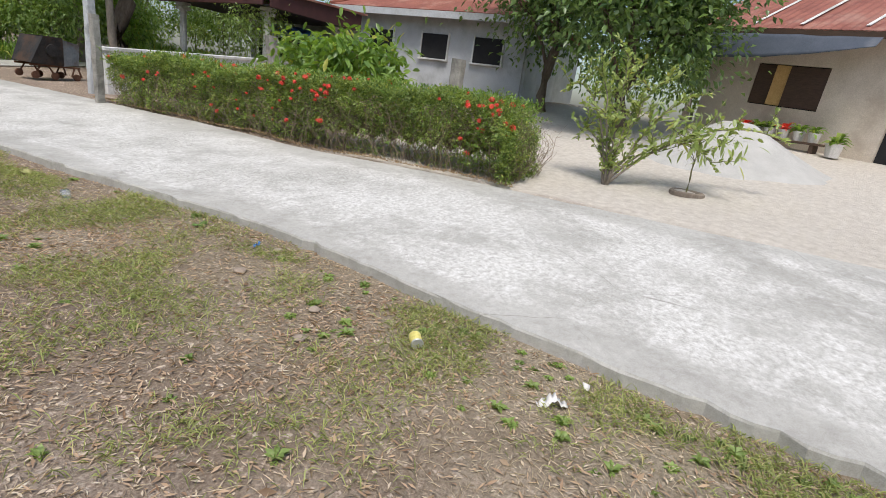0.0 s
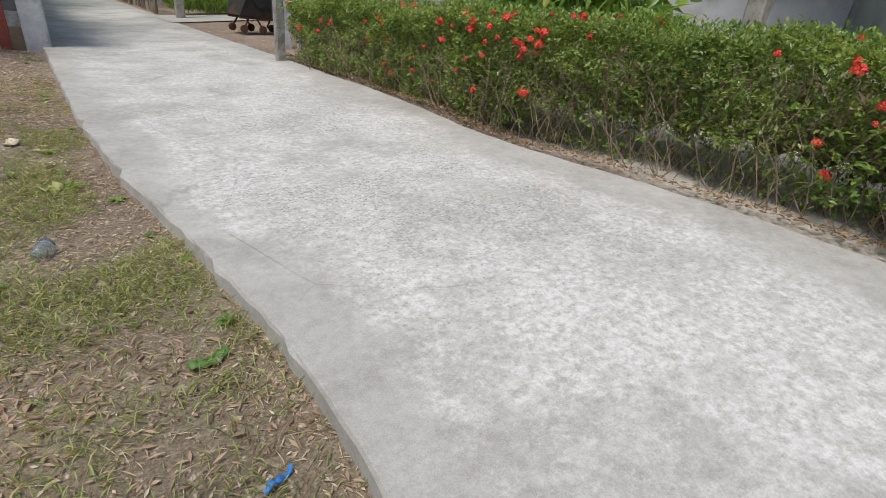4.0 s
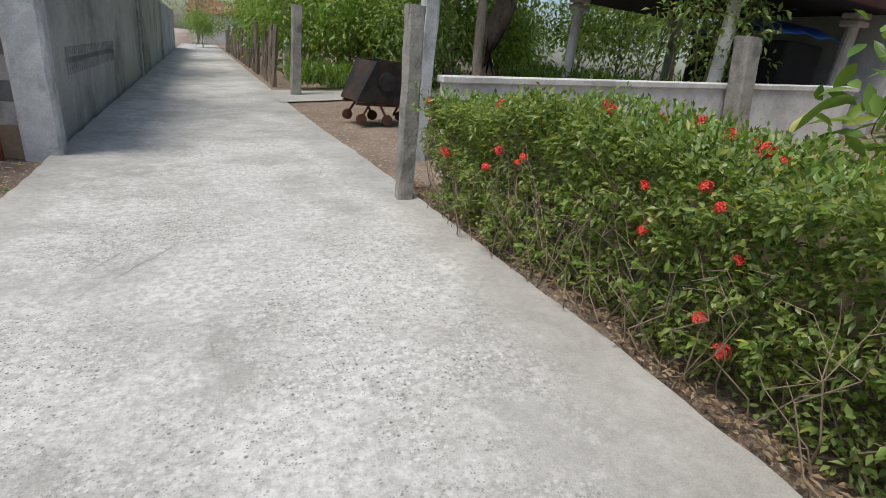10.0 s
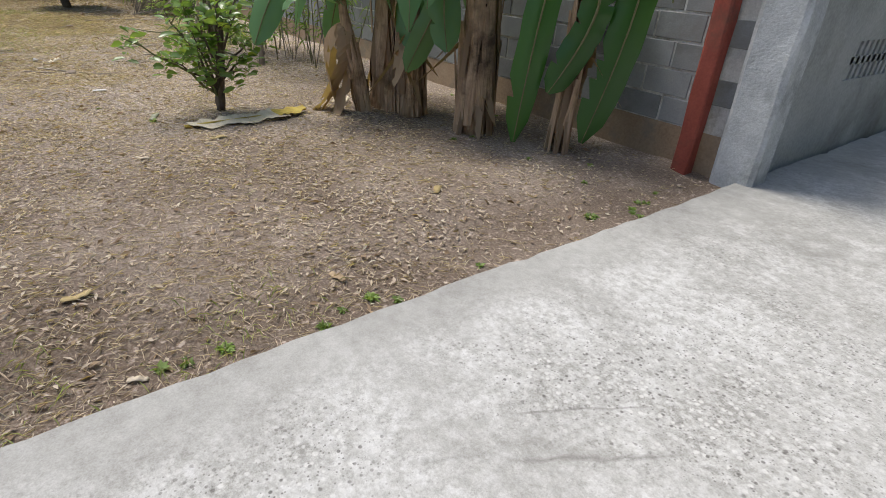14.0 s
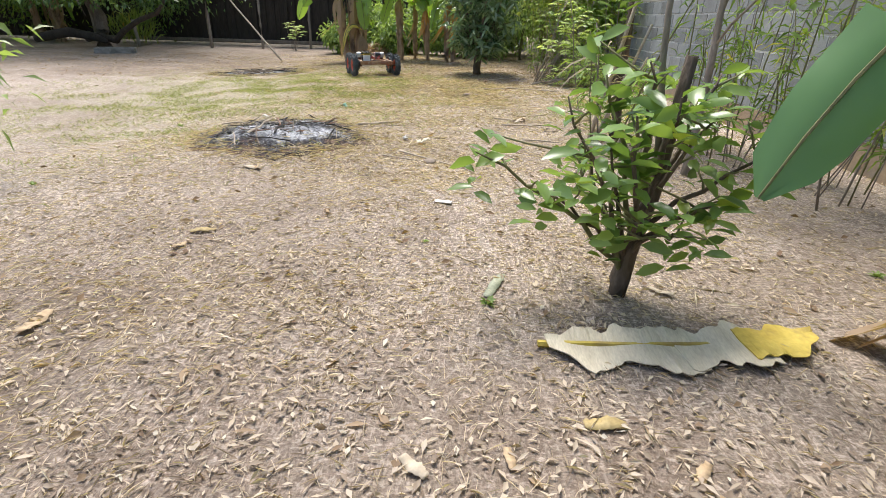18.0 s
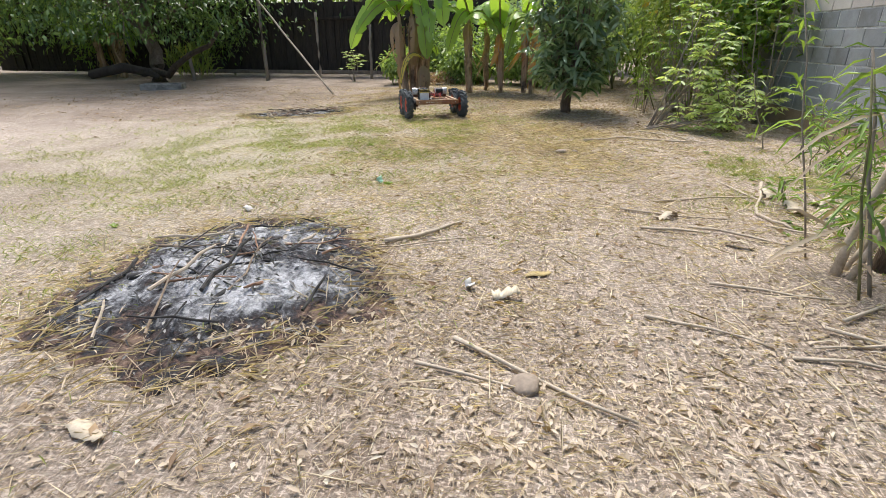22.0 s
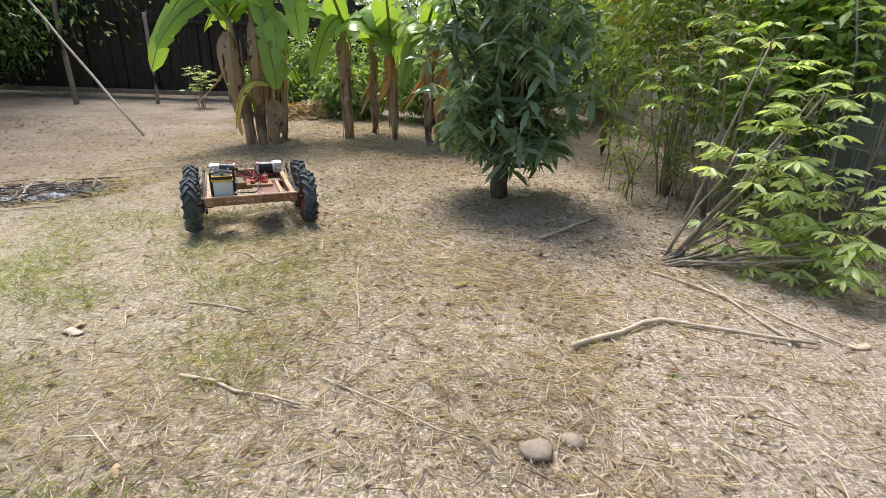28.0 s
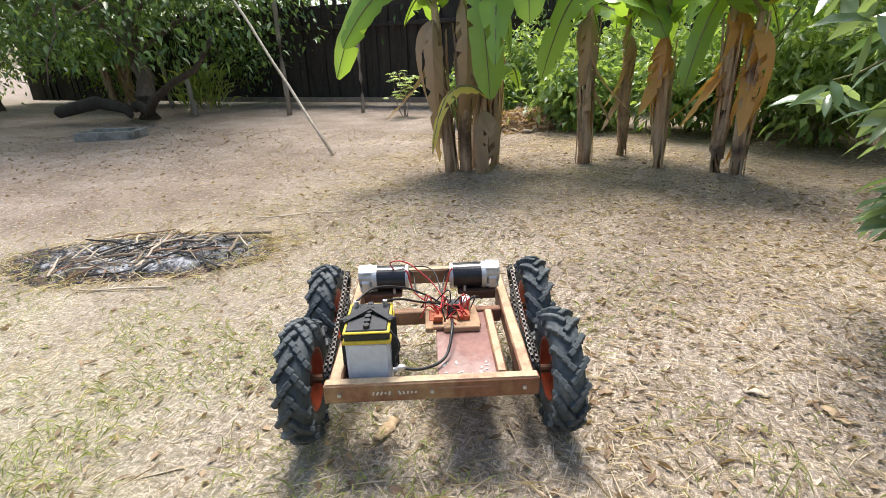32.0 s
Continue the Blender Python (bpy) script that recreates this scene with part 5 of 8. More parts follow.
def sand_heap():
    bm = bmesh.new()
    n, rings = 40, 14
    last = None
    for j in range(rings + 1):
        u = j / rings
        row = []
        for i in range(n):
            a = 2 * math.pi * i / n
            r = (1.75 + 0.18 * math.cos(2 * a) + 0.12 * noise.noise((math.cos(a) * 2, math.sin(a) * 2, 5))) * (1 - u) + 0.02
            z = 0.82 * (u ** 1.12) * (1 - 0.14 * ease(0.85, 1.0, u)) + 0.03 * noise.noise((r * 3, a * 3, 1)) * (1 - u)
            x, y = 5.1 + r * math.cos(a) * 0.95, 0.25 + r * math.sin(a)
            row.append(bm.verts.new((x, y, terrain(x, y) * (1 - u) + terrain(5.1, 0.25) * u + z - 0.04)))
        if last:
            for i in range(n):
                bm.faces.new((last[i], last[(i + 1) % n], row[(i + 1) % n], row[i]))
        last = row
    bm.faces.new(last)
    ob = part("sand_heap", bm, SANDM, None, smooth=True)
    tagged(ob, "conical heap of pale grey building sand", "sand heap")


sand_heap()


def feeder_cart(x, y, z, turn):
    """A steel hopper machine on a barrow frame with four small wheels: dark tapered box, blue grey side chute, drum."""
    base = empty("hopper_cart", (x, y, z), turn, "rusty black steel hopper machine on small wheels", "cart")
    bm = bmesh.new()
    v = [bm.verts.new(p) for p in ((-0.52, -0.3, 0.32), (0.16, -0.3, 0.3), (0.16, 0.3, 0.3), (-0.52, 0.3, 0.32), (-0.28, -0.36, 0.86), (0.12, -0.36, 0.88), (0.12, 0.36, 0.88), (-0.28, 0.36, 0.86))]
    for f in ((0, 1, 2, 3), (0, 1, 5, 4), (1, 2, 6, 5), (2, 3, 7, 6), (3, 0, 4, 7)):
        bm.faces.new([v[i] for i in f])
    hop = part("hopper", bm, STEEL_DARK, base)
    hop.modifiers.new("thick", "SOLIDIFY").thickness = 0.012
    bm = bmesh.new()
    v = [bm.verts.new(p) for p in ((0.17, -0.28, 0.3), (0.52, -0.24, 0.34), (0.5, 0.24, 0.34), (0.17, 0.28, 0.3), (0.17, -0.3, 0.84), (0.55, -0.26, 0.78), (0.55, 0.26, 0.78), (0.17, 0.3, 0.84))]
    for f in ((0, 1, 5, 4), (1, 2, 6, 5), (2, 3, 7, 6), (0, 1, 2, 3)):
        bm.faces.new([v[i] for i in f])
    ch = part("side_box", bm, STEEL_BLUE, base, "worn blue grey side box")
    ch.modifiers.new("thick", "SOLIDIFY").thickness = 0.012
    bm = bmesh.new()
    rod(bm, (-0.1, -0.38, 0.6), (-0.1, -0.31, 0.6), 0.13, 0.13, 18)
    part("fan_cover", bm, STEEL_DARK, base)
    bm = bmesh.new()
    rod(bm, (0.33, -0.27, 0.62), (0.33, 0.2, 0.62), 0.15, 0.15, 18)
    part("drum", bm, STEEL_BLUE, base)
    for s in (-1, 1):
        part("rail", boxed((1.05, 0.04, 0.04), Matrix.Translation((0.02, s * 0.24, 0.28)), 0.004), RUSTBAR, base)
        for x1, xx in ((-0.3, -0.42), (-0.14, -0.02), (0.42, 0.34), (0.5, 0.56)):
            bm = bmesh.new()
            rod(bm, (x1, s * 0.24, 0.28), (xx, s * 0.26, 0.08), 0.018, 0.018, 6)
            part("leg", bm, RUSTBAR, base)
        for xx in (-0.42, -0.02, 0.45):
            bm = bmesh.new()
            rod(bm, (xx, s * 0.26 - 0.02, 0.075), (xx, s * 0.26 + 0.02, 0.075), 0.075, 0.075, 16)
            rod(bm, (xx, s * 0.26 - 0.03, 0.075), (xx, s * 0.26 + 0.03, 0.075), 0.02, 0.02, 8)
            part("wheel", bm, RUSTBAR, base)
    return base


feeder_cart(0.88, 13.65, terrain(0.88, 13.65) + 0.03, 8)

# paved drive that joins the path
sheet("drive", [(-0.2, 16.4, terrain(0, 16) + 0.01), (6, 17.4, terrain(6, 17) + 0.03), (6, 19.2, terrain(6, 19) + 0.03), (-0.2, 18.6, terrain(0, 18) + 0.01)], [(0, 1, 2, 3)], PAVING)
tagged(bpy.data.objects["drive"], "short pale concrete drive joining the path", "drive", kind="structure")


def strap_bed(x, y, sx, sy, h, count, seed, label, mat=LIME_LEAF, w=0.035):
    rs = np.random.RandomState(seed)
    base = empty("leafy_bed", (x, y, rough(x, y)), 0, label, "plant bed")
    P = np.column_stack([rs.uniform(-sx, sx, count), rs.uniform(-sy, sy, count), rs.uniform(0, h * 0.55, count)])
    W = rs.normal(size=(count, 3)) * (0.45, 0.45, 0.2) + (0, 0, 1)
    leaf_cloud("foliage", P, W, rs.uniform(0.5, 1.0, count) * h * 0.7, w, mat, base, 0.3, seed=seed)


strap_bed(1.35, 18.95, 1.0, 0.55, 0.7, 1700, 401, "bed of bright green strap leaved plants beside the path")
strap_bed(2.4, 17.0, 0.5, 0.5, 0.9, 500, 402, "clump of tall green leaves by the drive")
strap_bed(5.7, 16.4, 0.6, 1.4, 0.9, 700, 405, "bed of bright green plants by the forked tree")
strap_bed(5.5, 13.4, 0.5, 1.8, 0.9, 900, 403, "bed of bright green plants behind the hedge")


def roadside_fence():
    rng = random.Random(31)
    base = empty("stick_fence", (0.2, 22, 0), 0, "rough fence of grey sticks along the path", "fence")
    y = 19.6
    while y < 44:
        x = 0.15 + rng.uniform(-0.06, 0.06)
        bm = bmesh.new()
        big = rng.random() < 0.25
        h = rng.uniform(1.2, 1.7) if big else rng.uniform(0.7, 1.15)
        tube(bm, bent((x - 0.2, y - 22, -0.1), (x - 0.2 + rng.uniform(-0.08, 0.08), y - 22 + rng.uniform(-0.1, 0.1), h + terrain(x, y)), 0, 4, 0.015, rng), [0.06 if big else 0.025] * 5, 6, 0.12, rng)
        part("picket", bm, FENCEWOOD, base)
        y += rng.uniform(0.18, 0.5)
    bm = bmesh.new()
    tube(bm, bent((0, -2.4, 0.8), (0, 22, 0.9), 0, 10, 0.03, rng), [0.018] * 11, 5)
    part("rail", bm, FENCEWOOD, base)


roadside_fence()
rough_post("gate_post", 0.3, 17.7, 0.2, 0.2, 1.75, OLDPOST, "dark old post where the drive meets the path", (0, 0))
rough_post("utility_pole", 1.0, 24.0, 0.2, 0.2, 6.0, PILLAR, "pale concrete utility pole beside the path", (0.02, 0))

# ---- trees right of the path ----
tree("forked_tree", 3.7, 15.6, 6.5, 2.6, 0.27, 2.6, 7000, 0.17, 0.07, TREE_LEAF, BARK, "big forked tree with thick brown trunk behind the wall", 96, (0.15, 0.1), limbs=10)
tree("forked_tree", 3.3, 15.3, 5.5, 1.8, 0.12, 2.4, 3000, 0.17, 0.07, TREE_LEAF, BARK_PALE, "slimmer pale trunk beside the big forked tree", 94, (-0.35, 0.1), limbs=8)
tree("shade_tree", 6.6, 2.5, 5.2, 1.9, 0.15, 1.0, 22000, 0.17, 0.085, SHADE_LEAF, BARK, "dense green shade tree beside the sand heap", 95, (-0.3, 0.2), limbs=16, clump=0.46, droop=0.0)
tree("shade_tree", 8.4, 4.9, 5.2, 2.1, 0.15, 1.0, 16000, 0.18, 0.09, SHADE_LEAF, BARK, "dark green tree between the two houses", 97, limbs=14, clump=0.46, droop=0.0)
tree("broadleaf_bush", 2.0, 6.15, 1.45, 0.75, 0.04, 0.3, 1500, 0.22, 0.075, LIME_LEAF, STEM, "broad light green bush behind the hedge", 98, limbs=11, droop=0.1, category="bush", clump=0.4, fine=True)
tree("broadleaf_bush", 2.3, 7.5, 1.35, 0.6, 0.04, 0.3, 800, 0.22, 0.075, LIME_LEAF, STEM, "broad light green bush behind the hedge", 99, limbs=9, droop=0.1, category="bush", clump=0.4, fine=True)
tree("small_tree", 5.25, 11.9, 2.2, 0.8, 0.05, 0.7, 1400, 0.12, 0.05, TREE_LEAF, STEM, "slender dark green shrub by the garden wall", 100, limbs=9, category="shrub")


def arching_shrub(x, y, stems, seed, label):
    """Long arching wands from one root, set with pairs of small upright leaves."""
    rng, rs = random.Random(seed), np.random.RandomState(seed)
    base = empty("guava_shrub", (x, y, rough(x, y)), 0, label, "shrub", "guava shrubs")
    P, W = [], []
    for dx, dy, top, tip in stems:
        bm = bmesh.new()
        line = []
        for i in range(13):
            u = i / 12
            z = top * (2 * u - u * u) if tip >= top else 4 * (top - 0.5 * tip) * u * (1 - u) + tip * u * u
            line.append(Vector((dx * u + rng.gauss(0, 0.012), dy * u + rng.gauss(0, 0.012), z - 0.03 * (i == 0))))
        tube(bm, line, [0.016 - 0.0011 * i for i in range(13)], 6, 0.1, rng)
        part("wand", bm, BARK_PALE, base, smooth=True)
        length = sum((q - p).length for p, q in zip(line, line[1:]))
        n = int(length / 0.03)
        for k in range(n):
            u = 0.08 + 0.92 * k / n
            f = u * 12
            p = line[min(int(f), 11)].lerp(line[min(int(f), 11) + 1], f - min(int(f), 11))
            d = (line[min(int(f), 11) + 1] - line[min(int(f), 11)]).normalized()
            side = d.cross(Vector((0, 0, 1)) if abs(d.z) < 0.9 else Vector((1, 0, 0))).normalized()
            for g in (-1, 1):
                if rng.random() < 0.85:
                    P.append(p)
                    W.append(d * 0.7 + side * g * rng.uniform(0.5, 1) + Vector((rng.gauss(0, 0.2), rng.gauss(0, 0.2), rng.uniform(0.0, 0.6))))
            if rng.random() < 0.2 and 0.12 < u < 0.92:
                e = p + Vector((rng.gauss(0, 0.16), rng.gauss(0, 0.16), rng.uniform(0.05, 0.3)))
                bm = bmesh.new()
                tube(bm, bent(p, e, 0, 3, 0.01, rng), [0.006, 0.005, 0.004, 0.003], 5)
                part("twig", bm, STEM, base, smooth=True)
                for q in range(12):
                    P.append(p.lerp(e, 0.15 + 0.85 * q / 11))
                    W.append((e - p).normalized() * 0.6 + Vector((rng.gauss(0, 0.7), rng.gauss(0, 0.7), rng.gauss(0.2, 0.4))))
    leaf_cloud("foliage", P, W, rs.uniform(0.055, 0.1, len(P)), rs.uniform(0.028, 0.044, len(P)), GUAVA_LEAF, base, 0.1, seed=seed, fine=True)


arching_shrub(1.4, 1.55, [(-0.1, 0.35, 1.35, 1.4), (0.1, 0.1, 1.6, 1.6), (0.45, -0.4, 1.35, 1.4), (0.6, -0.9, 1.25, 1.3), (0.9, -1.9, 1.0, 0.8), (-0.05, 0.75, 1.3, 1.05), (0.3, 0.3, 1.2, 1.2), (0.0, 0.5, 0.7, 0.5), (0.25, -0.5, 0.6, 0.45), (0.5, -1.2, 0.7, 0.35), (-0.2, 0.05, 0.8, 0.8), (0.2, -0.15, 1.0, 1.0)], 101, "arching young guava shrub with pale leaves beside the sandy yard")


def ringed_sapling():
    x, y = 1.75, 0.62
    z = rough(x, y)
    tree("young_papaya", x, y, 0.95, 0.5, 0.014, 0.55, 190, 0.16, 0.045, GUAVA_LEAF, STEM, "young sapling with pale green leaves in a planting ring", 103, limbs=7, droop=0.3, clump=0.3, fine=True)
    bm = bmesh.new()
    n = 24
    rings = []
    for i in range(n):
        a = 2 * math.pi * i / n
        r = 0.19 * (1 + 0.06 * math.sin(3 * a))
        rings.append([bm.verts.new((c * r * math.cos(a), c * r * math.sin(a), z1)) for c, z1 in ((0.9, -0.02), (0.9, 0.03), (1.0, 0.045), (1.1, 0.03), (1.1, -0.02))])
    for p, q in zip(rings, rings[1:] + rings[:1]):
        for k in range(4):
            bm.faces.new((p[k], q[k], q[k + 1], p[k + 1]))
    ob = part("planting_ring", bm, FENCEWOOD)
    ob.matrix_basis = pose(x, y, z)
    tagged(ob, "low brown ring laid round the sapling", "ring")


ringed_sapling()
for k, (x, y, h, s, n) in enumerate(((2.6, 23.5, 5.5, 2.0, 6000), (-6.2, 16.6, 5.0, 2.0, 6500), (-6.2, 20.3, 5.2, 2.0, 6500), (1.9, 30, 6.0, 2.2, 6000), (2.0, 38, 7, 2.6, 5000), (3.5, 47, 8, 3.2, 5000), (-5.0, 23, 6.5, 2.3, 6000), (-5.2, 31, 7, 2.6, 5000), (-5.5, 42, 8, 3.2, 5000), (7.0, 21, 8, 3.0, 6000), (9, 29, 8, 3.4, 6000), (11, 18, 7, 3.0, 5000), (4.2, 18.6, 5, 1.8, 5000), (-1.5, 62, 7, 3.5, 4000), (14, 9, 7, 3.2, 5000), (17, 2, 8, 3.5, 5000), (15, -6, 8, 3.5, 5000), (18, 15, 9, 4, 5000), (2.6, 27, 5, 2.2, 6000), (5.5, 25, 6, 2.4, 5000))):
    tree("roadside_tree", x, y, h, s, 0.13, 1.0 if k % 2 else 1.6, n, 0.2, 0.085, LIME_LEAF if k % 3 == 0 else TREE_LEAF, BARK_PALE, "leafy tree beside the concrete path", 80 + k, limbs=12, group="trees along the path", clump=0.45)
for k, (x, y) in enumerate(((2.7, 21.9), (1.3, 22.5), (1.0, 26.5), (1.2, 33.0), (12, 13), (14, 4), (12.5, 1.5), (9.5, 25), (3.4, 19.8), (1.8, 24.5), (2.4, 21.5), (3.9, 23.0), (1.3, 30.0), (-1.2, 50.0), (1.5, 42.0), (6.0, 23.0), (7.6, 21.5), (9.2, 20.0), (10.6, 18.2), (12.2, 16.2), (13.6, 13.8), (3.4, 18.4), (4.6, 20.6), (2.6, 20.4), (8.6, 17.6), (5.6, 18.6))):
    tree("roadside_bush", x, y, 2.0 + 0.22 * (k % 5), 1.0 + 0.1 * (k % 4), 0.04, 0.2, 2800, 0.16, 0.065, (TREE_LEAF, LIME_LEAF, LIME_LEAF)[k % 3], STEM, "dense green bush beside the path", 130 + k, limbs=10, group="bushes along the path", clump=0.45, category="bush")


def far_house(x, y, w, d, h, wall, label):
    base = empty("far_house", (x, y, 0), 0, label, "house")
    part("wall", boxed((w, d, h), Matrix.Translation((0, 0, h / 2)), 0), wall, base)
    bm = bmesh.new()
    v = [bm.verts.new(p) for p in ((-w / 2 - 0.5, -d / 2 - 0.5, h), (w / 2 + 0.5, -d / 2 - 0.5, h), (w / 2 + 0.5, d / 2 + 0.5, h), (-w / 2 - 0.5, d / 2 + 0.5, h), (-w / 2, 0, h + 1.4), (w / 2, 0, h + 1.4))]
    for f in ((0, 1, 5, 4), (2, 3, 4, 5), (1, 2, 5), (3, 0, 4)):
        bm.faces.new([v[i] for i in f])
    part("roof", bm, RUST, base)
    for i in range(3):
        # shade of the far rooms is painted as near-black squares
        part("window", boxed((0.8, 0.06, 0.8), Matrix.Translation((-w / 2 + w * (i + 0.5) / 3, -d / 2 - 0.02, 1.5)), 0), DARK, base)
    return base


far_house(2.5, 72, 9, 6, 3.0, WHITE, "distant white house with a red roof where the path ends")

# ---- trees, bushes and fence round the yard ----
tree("bent_tree", -23.0, -4.2, 5.4, 5.3, 0.26, 1.7, 36000, 0.17, 0.075, TREE_LEAF_SHADED, BARK, "old spreading tree with a dark trunk and low branches", 23, (-0.5, -0.5), limbs=16, clump=0.42)


def low_limb():
    base = empty("fallen_limb", (-22.2, -3.3, 0), 0, "dark curved low limb rising beside the old tree", "limb")
    rng = random.Random(77)
    bm = bmesh.new()
    tube(bm, [Vector(p) for p in ((-1.0, -1.6, 0.1), (-0.5, -0.8, 0.22), (0.0, 0.1, 0.12), (0.1, 0.45, 0.4), (0.0, 1.0, 0.75), (-0.1, 1.6, 1.0), (-0.2, 2.1, 1.6))], [0.12, 0.12, 0.11, 0.095, 0.08, 0.065, 0.04], 8, 0.1, rng)
    part("limb", bm, DARKBARK, base, smooth=True)
    bm = bmesh.new()
    tube(bm, [Vector(p) for p in ((0.4, -2.4, 0.12), (0.1, -1.4, 0.34), (0.0, -0.6, 0.2), (0.4, 0.0, 0.1))], [0.13, 0.14, 0.12, 0.07], 8, 0.15, rng)
    part("stump_root", bm, DARKWOOD, base, smooth=True)


low_limb()


def trough():
    base = empty("concrete_trough", (-20.4, -2.1, rough(-20.4, -2.1)), 25, "small open concrete trough on the ground", "trough")
    part("floor_slab", boxed((0.56, 1.0, 0.04), Matrix.Translation((0, 0, 0.03)), 0), OLDPOST, base)
    for m, s in (((-0.28, 0, 0.08), (0.06, 1.0, 0.18)), ((0.28, 0, 0.08), (0.06, 1.0, 0.18)), ((0, -0.5, 0.08), (0.62, 0.06, 0.18)), ((0, 0.5, 0.08), (0.62, 0.06, 0.18))):
        part("side", boxed(s, Matrix.Translation(m), 0.008), OLDPOST, base)


trough()


def back_fence():
    """Dark boards on posts along the far end of the yard, shade painted into their colour."""
    rng = random.Random(41)
    base = empty("board_fence", (-26.5, 2, 0), 0, "old board shed wall at the yard's far end, coloured near-black for shade", "fence")
    y = -14.0
    while y < 9:
        w = rng.uniform(0.12, 0.22)
        h = rng.uniform(2.2, 2.7)
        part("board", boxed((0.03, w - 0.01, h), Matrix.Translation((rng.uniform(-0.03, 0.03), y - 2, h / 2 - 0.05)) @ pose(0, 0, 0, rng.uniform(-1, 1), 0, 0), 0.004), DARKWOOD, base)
        y += w
    part("ground_beam", boxed((0.1, 12, 0.12), Matrix.Translation((0.5, -2, 0.05)), 0.01), FENCEWOOD, base)
    # added sheet: stops light showing through the gaps between boards
    part("added_backing", boxed((0.02, 24, 2.5), Matrix.Translation((-0.08, -4.5, 1.2)), 0), DARKWOOD, base)
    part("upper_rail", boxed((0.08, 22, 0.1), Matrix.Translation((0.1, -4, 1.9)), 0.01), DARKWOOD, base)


back_fence()
for k, (x, y, h, r) in enumerate(((-24.2, -0.9, 3.0, 0.06), (-25.0, 0.7, 2.2, 0.045), (-23.6, -3.3, 0.9, 0.06), (-25.6, 2.4, 1.8, 0.05), (-25.3, -6.0, 1.6, 0.06))):
    bm = bmesh.new()
    rng = random.Random(50 + k)
    tube(bm, bent((0, 0, -0.1), (rng.uniform(-0.05, 0.05), rng.uniform(-0.05, 0.05), h), 0, 5, 0.012, rng), [r] * 6, 7, 0.1, rng)
    ob = part("stake", bm, BARK_PALE, None, smooth=True)
    ob.matrix_basis = pose(x, y, rough(x, y))
    tagged(ob, "grey wooden stake standing before the dark fence", "stake", "stakes at the yard's end")
bm = bmesh.new()
tube(bm, bent((0, 0, 0), (-1.6, -3.4, 3.3), 0.03, 7, 0.01), [0.022] * 8, 6, 0.1)
ob = part("leaning_pole", bm, STICK, None, smooth=True)
ob.matrix_basis = pose(-19.8, 3.2, rough(-19.8, 3.2))
tagged(ob, "thin pale bamboo pole leaning into the tree", "pole")


def grey_shed():
    base = empty("grey_shed", (-27.5, 9.5, 0), 0, "pale blue grey shed glimpsed behind the bananas", "shed")
    part("wall", boxed((0.1, 3.0, 2.4), Matrix.Translation((0, 0, 1.1)), 0), GREYWALL, base)
    part("door", boxed((0.05, 0.8, 1.9), Matrix.Translation((0.08, 0.3, 0.95)), 0.005), STEEL_BLUE, base)
    part("roof", boxed((2.4, 3.4, 0.05), Matrix.Translation((-0.8, 0, 2.35)) @ pose(0, 0, 0, 0, 6, 0), 0), RUST, base)


grey_shed()
for k, (x, y, h, s) in enumerate(((-29, 13.5, 7, 3.0), (-31, 8, 8, 3.2), (-31, 2, 7, 3.0), (-30, -5, 8, 3.2), (-29, -12, 7, 3.3), (-24, -12, 6, 3.0), (-19, -17, 7, 3.2), (-12, -18, 7, 3.2), (-25, 15, 7, 3.0), (-18, 15.5, 6, 2.6), (-11, 15.5, 5.5, 2.4), (-6, 15, 5.5, 2.2), (-24, -20, 7, 3.2), (-36, 20, 9, 4), (-38, -4, 9, 4.5), (-36, -18, 9, 4.5))):
    tree("background_tree", x, y, h, s, 0.17, 1.0, 6500, 0.26, 0.12, TREE_LEAF, BARK, "dense dark green tree behind the yard", 60 + k, limbs=12, group="trees behind the yard", clump=0.48)
for k, (x, y, h, s) in enumerate(((-27.5, 11.5, 2.6, 1.5), (-23.5, 9.8, 1.9, 1.0), (-22.5, 11.0, 2.4, 1.2), (-24.8, 7.2, 1.5, 0.9), (-24.6, 5.2, 1.5, 0.8), (-26, -9.0, 2.8, 1.6), (-24, -13.5, 2.4, 1.6), (-21, -14.5, 2.6, 1.6), (-28, 5, 3, 1.6), (-27, -3.8, 2.4, 1.2), (-16, -14, 2.6, 1.7), (-10, -14.5, 2.6, 1.7), (-22.2, 6.3, 0.9, 0.6), (-21.9, 7.9, 1.1, 0.7), (-22.6, 9.0, 1.5, 0.8), (-23.4, 4.4, 0.8, 0.6), (-20.9, 9.2, 1.2, 0.7))):
    tree("background_bush", x, y, h, s, 0.05, 0.15, 3000, 0.17, 0.075, (TREE_LEAF, TREE_LEAF, LIME_LEAF)[k % 3], STEM, "dense green bush at the yard's edge", 160 + k, limbs=11, group="bushes round the yard", clump=0.48, category="bush")
banana(-25.0, -7.2, [(0, 0, 1.9, 0.11, 0, 0.1), (0.4, 0.4, 1.7, 0.1, 0.1, 0.1), (-0.3, -0.4, 1.8, 0.1, 0, -0.1), (0.1, -0.9, 1.6, 0.1, 0, -0.2)], 19, "old banana clump in the shade behind the tree", leaf_l=1.9)
strap_bed(-24.4, -3.9, 0.5, 0.6, 1.5, 200, 404, "yellow green palm like plant near the fence", YELLOWING, 0.06)

